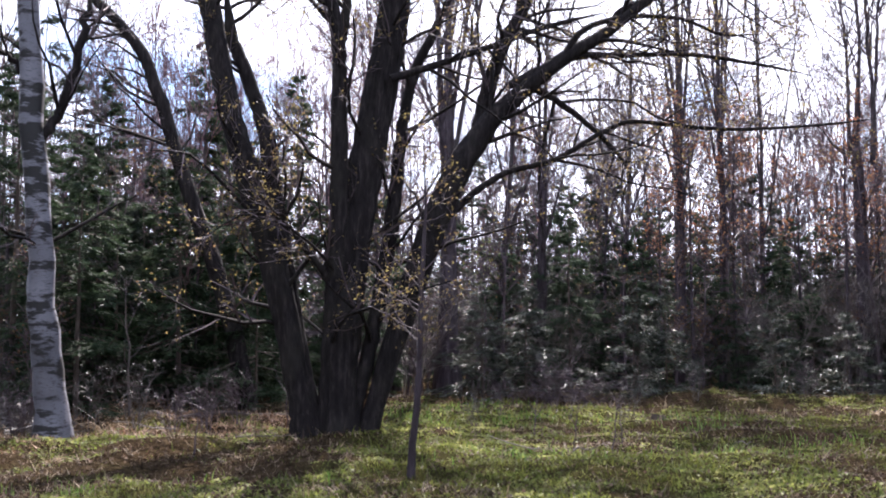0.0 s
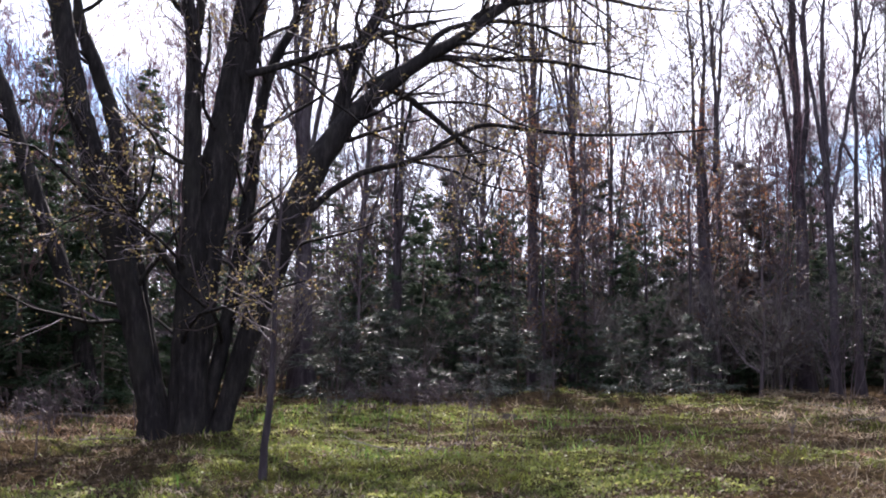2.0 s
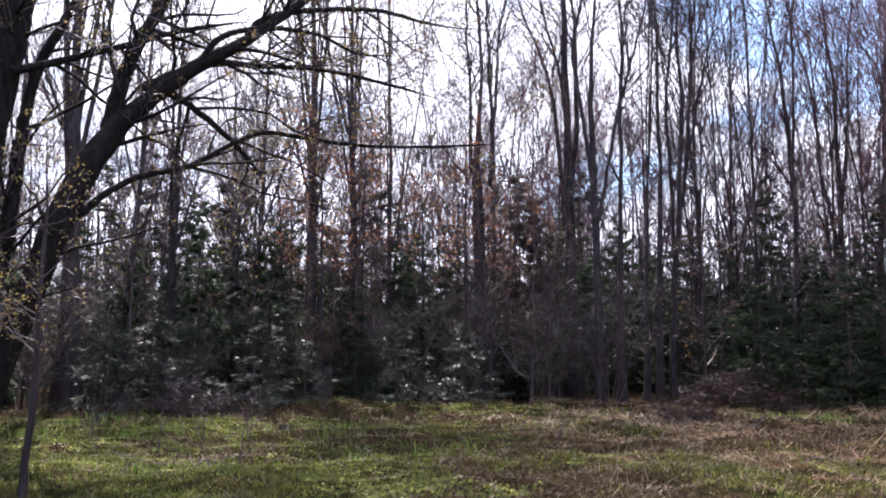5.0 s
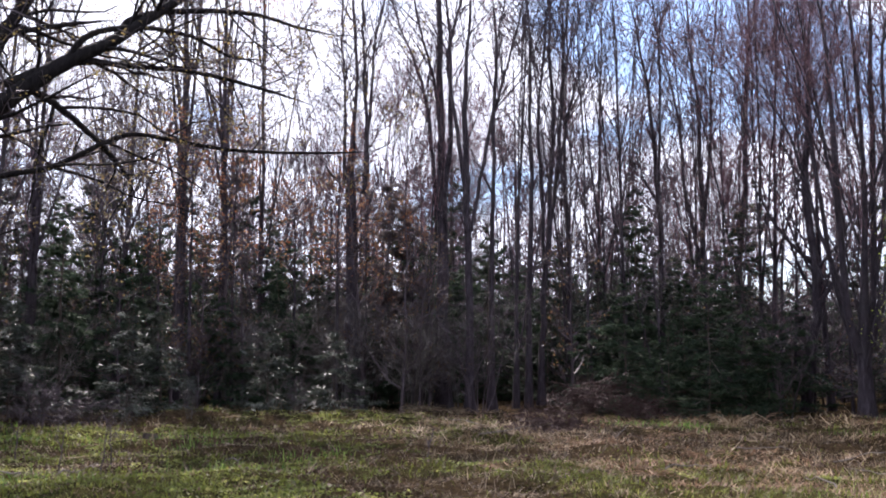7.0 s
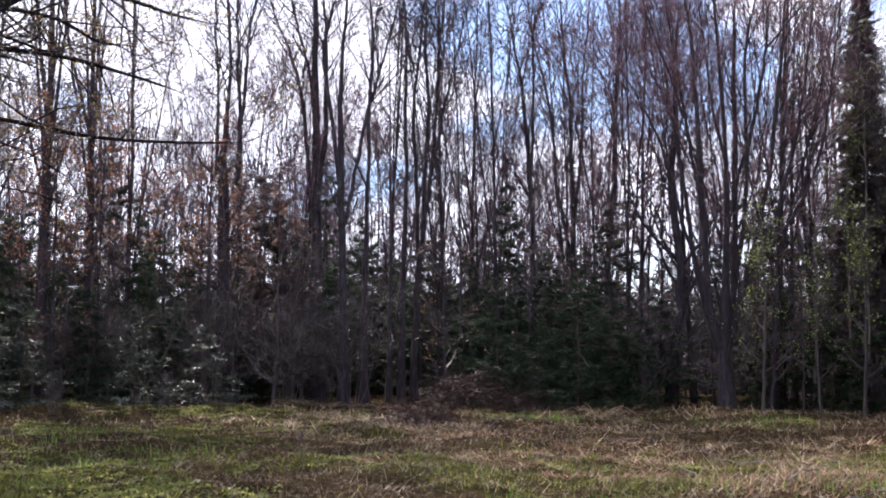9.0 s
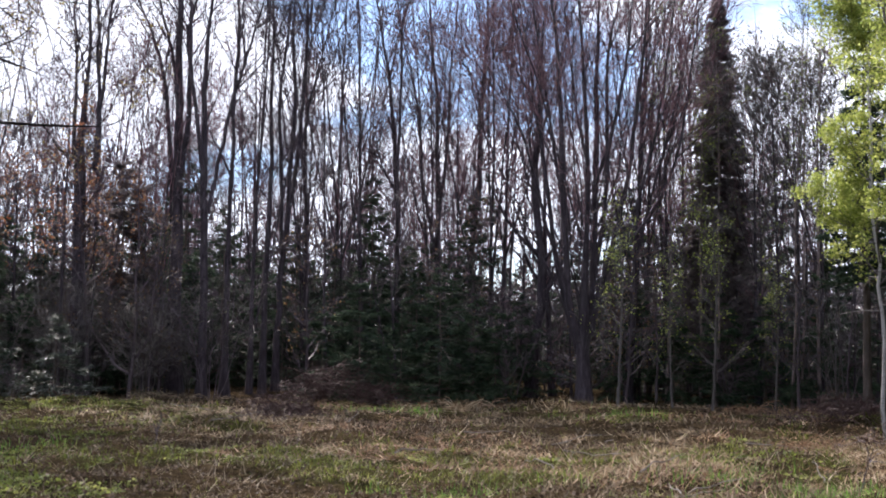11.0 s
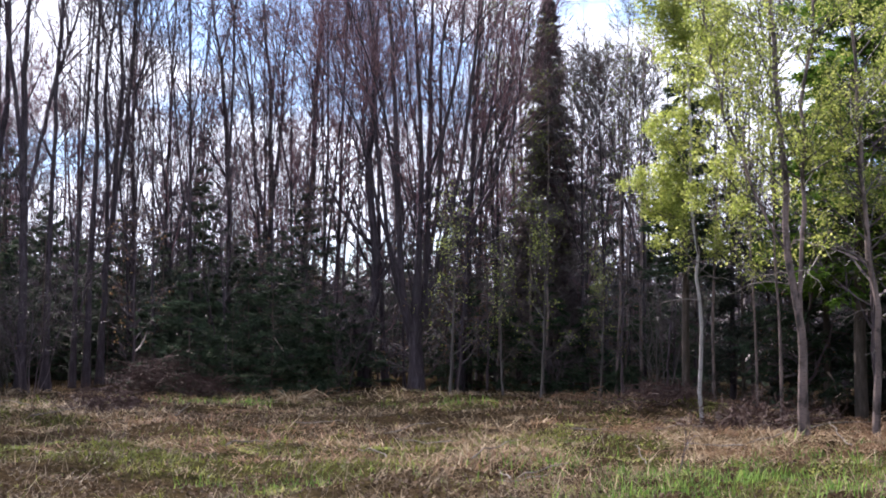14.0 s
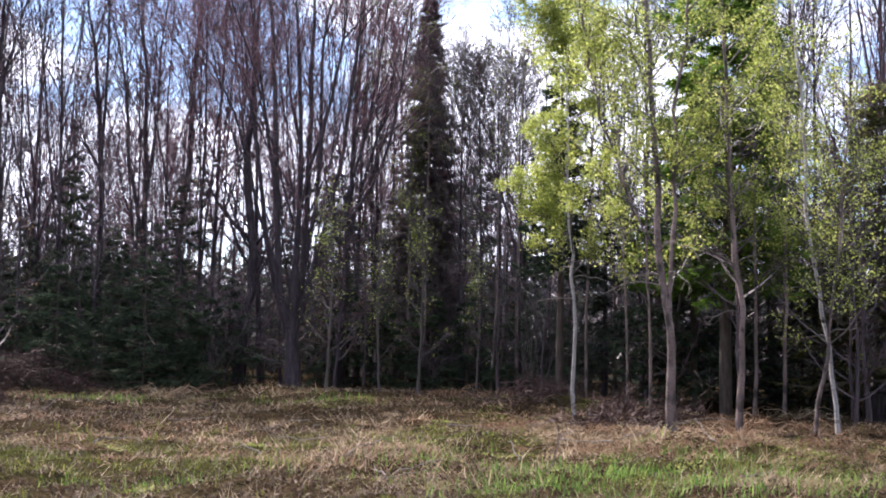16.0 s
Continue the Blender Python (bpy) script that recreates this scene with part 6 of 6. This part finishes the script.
ferns = [dead_fern("dead_fern", "collapsed rusty-brown bracken tuft", spot(50 + 6 * k, 17 + k), rng, 0.5 + 0.1 * k, FERN if k % 2 else HAY) for k in range(4)]
for k in range(70):
    az = rng.uniform(-24, 78)
    d = wood_edge(az) + rng.uniform(-1.8, 2.2)
    sc = rng.uniform(0.7, 1.3)
    copy_thing(ferns[int(rng.integers(4))], Matrix.Translation(spot(az, d)) @ pose(0, 0, 0, 0, 0, rng.uniform(0, 360)) @ Matrix.Diagonal((sc, sc, sc * rng.uniform(0.6, 1.3), 1)))
for k in range(110):
    az = rng.uniform(22, 78) if k % 4 else rng.uniform(-24, 20)
    far = float(wood_edge(az))
    d = far + 1.0 - (far - 13.5) * rng.uniform(0, 1) ** 1.8
    sc = rng.uniform(0.5, 1.0)
    copy_thing(ferns[k % 4], Matrix.Translation(spot(az, d)) @ pose(0, 0, 0, 0, 0, rng.uniform(0, 360)) @ Matrix.Diagonal((sc, sc, sc * rng.uniform(0.35, 0.8), 1)))
for k in range(46):
    az = 56 + 18.5 * (k + rng.uniform(0, 1)) / 46
    d = 15.9 + rng.normal() * 0.6 - 0.8 * (k % 4 == 0) + 2.4 * (az < 60)
    sc = rng.uniform(0.5, 0.9)
    copy_thing(ferns[int(rng.integers(4))], Matrix.Translation(spot(az, d)) @ pose(0, 0, 0, 0, 0, rng.uniform(0, 360)) @ Matrix.Diagonal((sc, sc, sc * rng.uniform(0.6, 1.2), 1)))
LOGS = [(47.4, 30.5, 1.8, 20, 0.07), (52.5, 30.0, 1.6, 60, 0.05), (-11.5, 20.5, 2.6, 8, 0.05), (60.8, 21.0, 2.2, -30, 0.03), (2.6, 17.2, 0.9, 25, 0.02), (64.0, 19.0, 1.6, 40, 0.03)]
for az, d, L, turn, rad in LOGS:
    x, y, z = spot(az, d)
    lg = thing("fallen_log", (x, y, z + rad), "fallen dead branch lying on the litter", "log", "fallen logs")
    t = radians(turn - az)
    s9 = np.linspace(-0.5, 0.5, 9)
    wx, wy = L * s9 * math.cos(t), L * s9 * math.sin(t)
    p = np.column_stack([wx, wy, gz(x + wx, y + wy) - z - 0.03]) + rng.normal(size=(9, 3)) * 0.02
    g = Geo()
    trunk_tube(g, p, rad * np.linspace(1.2, 0.6, 9), 8, rng, 0.06)
    part("wood", g, BARK_CONIFER, lg)

STALKS = [(51.0, 12.2, 0.8, 30), (50.2, 11.8, 0.7, 100), (49.6, 13.6, 0.9, 55), (52.2, 12.6, 0.6, 10), (46.2, 15.8, 0.9, 150), (45.4, 16.9, 0.8, 20), (47.0, 17.2, 0.7, 80), (60.6, 15.4, 0.8, 160), (63.4, 16.0, 0.9, 40), (66.4, 15.6, 0.8, 110),
          (68.9, 12.2, 0.6, 60), (28.4, 20.6, 1.0, 20), (26.2, 23.0, 1.1, 140), (34.2, 20.6, 0.8, 70), (41.0, 18.2, 0.9, 30), (57.0, 14.8, 0.7, 100), (-9.0, 16.4, 0.8, 15), (3.6, 15.2, 0.7, 160), (7.4, 14.2, 0.6, 40), (14.5, 16.2, 0.8, 120),
          (37.4, 15.0, 0.7, 35), (43.6, 13.4, 0.6, 125), (55.0, 17.0, 0.9, 15), (-14.8, 16.6, 0.9, 170), (60.4, 18.6, 1.6, 21), (61.9, 18.3, 1.4, 164), (63.2, 18.7, 1.2, 31), (66.0, 17.8, 1.3, 10), (62.6, 18.0, 1.0, 76)]
for az, d, L, turn in STALKS:
    x, y, z = spot(az, d)
    sk = thing("dead_stalk", (x, y, z + 0.04), "bleached dead stalk lying in the grass", "stalk", "dead stalks")
    t = radians(turn - az)
    s9 = np.linspace(-0.5, 0.5, 7)
    wx, wy = L * s9 * math.cos(t), L * s9 * math.sin(t)
    p = np.column_stack([wx, wy, gz(x + wx, y + wy) - z + 0.05 + 0.16 * L * (s9 + 0.5) * (turn % 3 > 0)]) + rng.normal(size=(7, 3)) * 0.012
    g = Geo()
    tubes(g, p[None], (0.009 * np.linspace(1.2, 0.5, 7))[None], 5)
    part("stalk", g, BRUSH_PALE, sk)


# ---- grass, straw and litter on the clearing
def blades(name, label, mat, n, seed, hmin, hmax, width, pick, lying=0.0, tries=3, clump=14):
    r = np.random.default_rng(seed)
    tuft = max(3, int(clump))
    many = n * tries // tuft
    az, d = r.uniform(-27, 80, many), 9.5 + 25 * r.uniform(0, 1, many) ** 1.25
    x, y = polar(az, d)
    tall, wide = np.repeat(r.uniform(0.3, 1.0, many) ** 1.5 * 2.2, tuft), np.repeat(r.uniform(0.05, 0.2, many), tuft)
    az, d, x, y = (np.repeat(q, tuft) for q in (az, d, x, y))
    x, y = x + r.normal(size=x.shape) * wide, y + r.normal(size=x.shape) * wide
    keep = (r.uniform(0, 1, len(x)) < pick(x, y)) & (d < wood_edge(az) + 2.0 + 6.0 * (vnoise(x, y, 2.4, 31) - 0.5))
    x, y, d, tall = x[keep][:n], y[keep][:n], d[keep][:n], tall[keep][:n]
    m = len(x)
    z = gz(x, y) - 0.005
    a = r.uniform(0, 2 * np.pi, m)
    h = r.uniform(hmin, hmax, m) * tall
    lean = np.clip(r.normal(size=m) * 0.3 + lying, -0.2, 1.48)
    w = width * r.uniform(0.6, 1.4, m) * np.clip(d / 14, 0.8, 1.8)
    dx, dy = np.cos(a), np.sin(a)
    sx, sy = -np.sin(a) * w / 2, np.cos(a) * w / 2
    up, out = np.cos(lean), np.sin(lean)
    b0 = np.stack([x - sx, y - sy, z], 1)
    b1 = np.stack([x + sx, y + sy, z], 1)
    mx, my, mz = x + dx * out * h * 0.5, y + dy * out * h * 0.5, z + up * h * 0.6
    m0 = np.stack([mx - sx * 0.8, my - sy * 0.8, mz], 1)
    m1 = np.stack([mx + sx * 0.8, my + sy * 0.8, mz], 1)
    tip = np.stack([x + dx * (out * h * 1.1 + 0.02), y + dy * (out * h * 1.1 + 0.02), z + np.maximum(up * h, 0.03) * 0.95], 1)
    V = np.stack([b0, b1, m1, m0, tip], 1).reshape(-1, 3)
    i = (np.arange(m) * 5)[:, None]
    g = Geo()
    if lying > 0.8:
        g.add(np.stack([b0, b1, tip], 1).reshape(-1, 3), None, (np.arange(m) * 3)[:, None] + np.arange(3))
    else:
        g.add(V, i + np.array([0, 1, 2, 3]), i + np.array([3, 2, 4]))
    ob = new(name, g.mesh(name, mat, False))
    tagged(ob, label, "grass", kind="stuff")


blades("grass", "thin fresh spring grass", GRASS, 84000, 21, 0.02, 0.085, 0.013, lambda x, y: 0.05 + 0.95 * turf_cover(x, y) ** 1.3, lying=0.75)
blades("straw", "flattened dry straw and dead stalks", STRAW, 34000, 22, 0.04, 0.15, 0.014,
       lambda x, y: (0.15 + 0.85 * np.clip(0.75 - turf_cover(x, y), 0, 1)) * np.clip(0.25 + 1.3 * vnoise(x, y, 1.5, 52), 0, 1), lying=0.85)


blades("dry_patches", "pale dry stems and leaves lying in patches between the herbs", STRAW, 30000, 28, 0.03, 0.10, 0.02,
       lambda x, y: np.clip(5.0 * (0.55 * vnoise(x, y, 0.55, 44) + 0.45 * vnoise(x, y, 1.6, 45) - 0.56), 0, 1), lying=1.15, tries=8)


def near_any(x, y, places):
    """1 at the middle of each patch (bearing, distance, half width across, half depth), falling off around it."""
    best = np.zeros_like(x)
    for az, d, wide, deep in places:
        c, sn = math.cos(radians(az)), math.sin(radians(az))
        px, py = polar(az, d)
        u, v = (x - px) * c - (y - py) * sn, (x - px) * sn + (y - py) * c
        best = np.maximum(best, np.exp(-(u / wide) ** 2 - (v / deep) ** 2))
    return best * np.clip(4.0 * (0.6 * vnoise(x, y, 0.45, 41) + 0.4 * vnoise(x, y, 1.2, 42) - 0.42), 0, 1)


MATS = [(51.3, 12.1, 1.0, 0.7), (49.9, 14.6, 1.0, 1.0), (47.5, 18.5, 1.4, 0.8), (50.0, 11.7, 0.6, 0.6), (52.8, 12.0, 0.6, 0.5), (68.8, 11.7, 0.8, 0.5), (60.7, 15.2, 1.1, 0.6), (46.5, 16.0, 1.3, 0.8), (63.5, 16.2, 1.6, 0.8), (67.5, 15.8, 1.5, 0.9),
        (70.5, 14.5, 1.0, 0.8), (26.1, 24.2, 1.8, 1.6), (28.7, 20.9, 1.4, 1.2), (56.5, 14.5, 0.8, 0.8), (43.0, 22.5, 1.5, 1.0), (42.5, 25.5, 1.8, 1.2), (40.5, 25.0, 1.2, 1.0)]
BRACKEN = [(45.6, 16.7, 1.5, 1.3), (61.1, 17.0, 1.0, 0.9), (45.0, 17.6, 1.4, 1.0), (52.5, 13.8, 1.0, 0.8), (49.0, 12.6, 0.8, 0.6), (32.4, 19.6, 1.5, 1.2), (31.9, 26.0, 2.0, 2.0), (55.0, 24.5, 2.4, 2.0), (65.5, 17.8, 2.0, 1.0),
           (58.2, 19.5, 2.0, 1.3), (-10.0, 20.0, 1.5, 1.5), (-13.6, 18.7, 2.0, 1.8), (-17.5, 17.6, 2.0, 1.6), (41.5, 14.5, 1.2, 0.8), (36.5, 16.5, 1.4, 0.9), (70.0, 17.0, 1.6, 1.2)]
LUSH = [(2.5, 20.5, 1.6, 0.9), (6.0, 22.5, 1.5, 0.8), (-1.5, 22.5, 1.4, 1.0), (9.5, 20.5, 1.4, 0.7), (0.6, 25.0, 1.3, 0.9), (4.5, 14.5, 1.1, 0.6), (14.0, 15.5, 1.0, 0.6), (-8.5, 13.0, 0.8, 0.5), (-18.5, 12.0, 0.8, 0.4), (-13.0, 12.0, 0.8, 0.4), (12.5, 19.0, 0.8, 0.4), (20.0, 17.0, 0.8, 0.4), (33.5, 25.6, 1.4, 0.5),
        (64.9, 13.5, 1.5, 0.8), (53.5, 13.7, 0.6, 0.7), (58.5, 13.2, 1.6, 0.8), (62.0, 12.6, 1.2, 0.7), (68.0, 13.4, 1.2, 0.8), (71.5, 13.0, 1.0, 0.8), (55.8, 12.2, 0.9, 0.5), (66.0, 11.6, 0.9, 0.5), (37.0, 24.4, 0.9, 0.6), (47.2, 23.4, 0.9, 0.5), (48.5, 24.6, 0.8, 0.5),
        (41.0, 11.8, 0.9, 0.5), (45.0, 11.6, 0.7, 0.4), (58.0, 11.4, 0.8, 0.5)]
blades("hay_mat", "matted pale bracken stalks and hay", HAY, 14000, 25, 0.06, 0.26, 0.017, lambda x, y: near_any(x, y, MATS), lying=1.3, tries=40)
blades("bracken_litter", "broken reddish-brown bracken on the ground", FERN, 34000, 26, 0.03, 0.12, 0.025, lambda x, y: near_any(x, y, BRACKEN), lying=1.1, tries=16)
blades("fresh_grass", "tufts of vivid fresh green grass", GRASS_LUSH, 15000, 27, 0.03, 0.13, 0.009, lambda x, y: near_any(x, y, LUSH), lying=0.5, tries=20)
blades("long_grass", "longer lush grass before the aspens", GRASS_LUSH, 12000, 23, 0.05, 0.15, 0.011,
       lambda x, y: (np.degrees(np.arctan2(x, y)) > 50) * (np.hypot(x, y) < 15.8) * (vnoise(x, y, 1.3, 12) > 0.52) * np.clip((np.degrees(np.arctan2(x, y)) - 48) / 14, 0, 1), lying=0.55)
blades("hay", "pale matted hay and broken bracken stalks", HAY, 12000, 24, 0.06, 0.20, 0.014,
       lambda x, y: (np.degrees(np.arctan2(x, y)) > 24) * (vnoise(x, y, 1.0, 15) > 0.53) * np.clip((np.degrees(np.arctan2(x, y)) - 20) / 48, 0.08, 1) ** 1.5, lying=1.25)


def litter():
    r = np.random.default_rng(8)
    n = 84000
    az = r.uniform(-27, 80, n)
    d = 9.5 + 26 * r.uniform(0, 1, n) ** 1.1
    x, y = polar(az, d)
    keep = r.uniform(0, 1, n) < np.clip(1.0 - 1.0 * turf_cover(x, y), 0.34, 1)
    x, y = x[keep], y[keep]
    p = np.stack([x, y, gz(x, y) + r.uniform(0.005, 0.03, len(x))], 1)
    g = Geo()
    leaves(g, p, r, 0.045, 0.012, 0.6)
    ob = new("leaf_litter", g.mesh("leaf_litter", LITTER, False))
    tagged(ob, "scattered brown fallen leaves", "leaf litter", kind="stuff")


litter()


def herbs():
    """Low broad-leaved spring herbs in the moist grass."""
    r = np.random.default_rng(14)
    n = 64000
    az = r.uniform(-27, 80, n)
    d = 9.5 + 20 * r.uniform(0, 1, n) ** 1.1
    x, y = polar(az, d)
    cover = turf_cover(x, y)
    keep = (vnoise(x, y, 3.2, 19) * 0.4 + vnoise(x, y, 1.1, 9) * 0.35 + 0.4 * vnoise(x, y, 0.35, 10) - 0.05 > np.interp(az, [-20, 10, 22, 30, 45, 58, 75], [0.49, 0.47, 0.52, 0.62, 0.76, 0.66, 0.54])) & (cover > 0.08)
    x, y = x[keep], y[keep]
    k = 5
    x, y = np.repeat(x, k), np.repeat(y, k)
    m = len(x)
    x, y = x + r.normal(size=m) * 0.05, y + r.normal(size=m) * 0.05
    a, tilt, L = r.uniform(0, 2 * np.pi, m), r.uniform(0.2, 1.2, m), r.uniform(0.02, 0.066, m)
    o = np.stack([x, y, gz(x, y)], 1)
    dr = np.stack([np.cos(a) * np.cos(tilt), np.sin(a) * np.cos(tilt), np.sin(tilt)], 1) * L[:, None]
    sd = np.stack([-np.sin(a), np.cos(a), np.zeros(m)], 1) * (L * 0.34)[:, None]
    V = np.stack([o, o + dr * 0.5 + sd, o + dr * 1.0 + np.array([0, 0, -0.01]), o + dr * 0.5 - sd], 1).reshape(-1, 3)
    g = Geo()
    g.add(V, (np.arange(m) * 4)[:, None] + np.arange(4))
    ob = new("ground_herbs", g.mesh("ground_herbs", HERB, False))
    tagged(ob, "low patches of bright green spring herbs", "herbs", kind="stuff")


herbs()
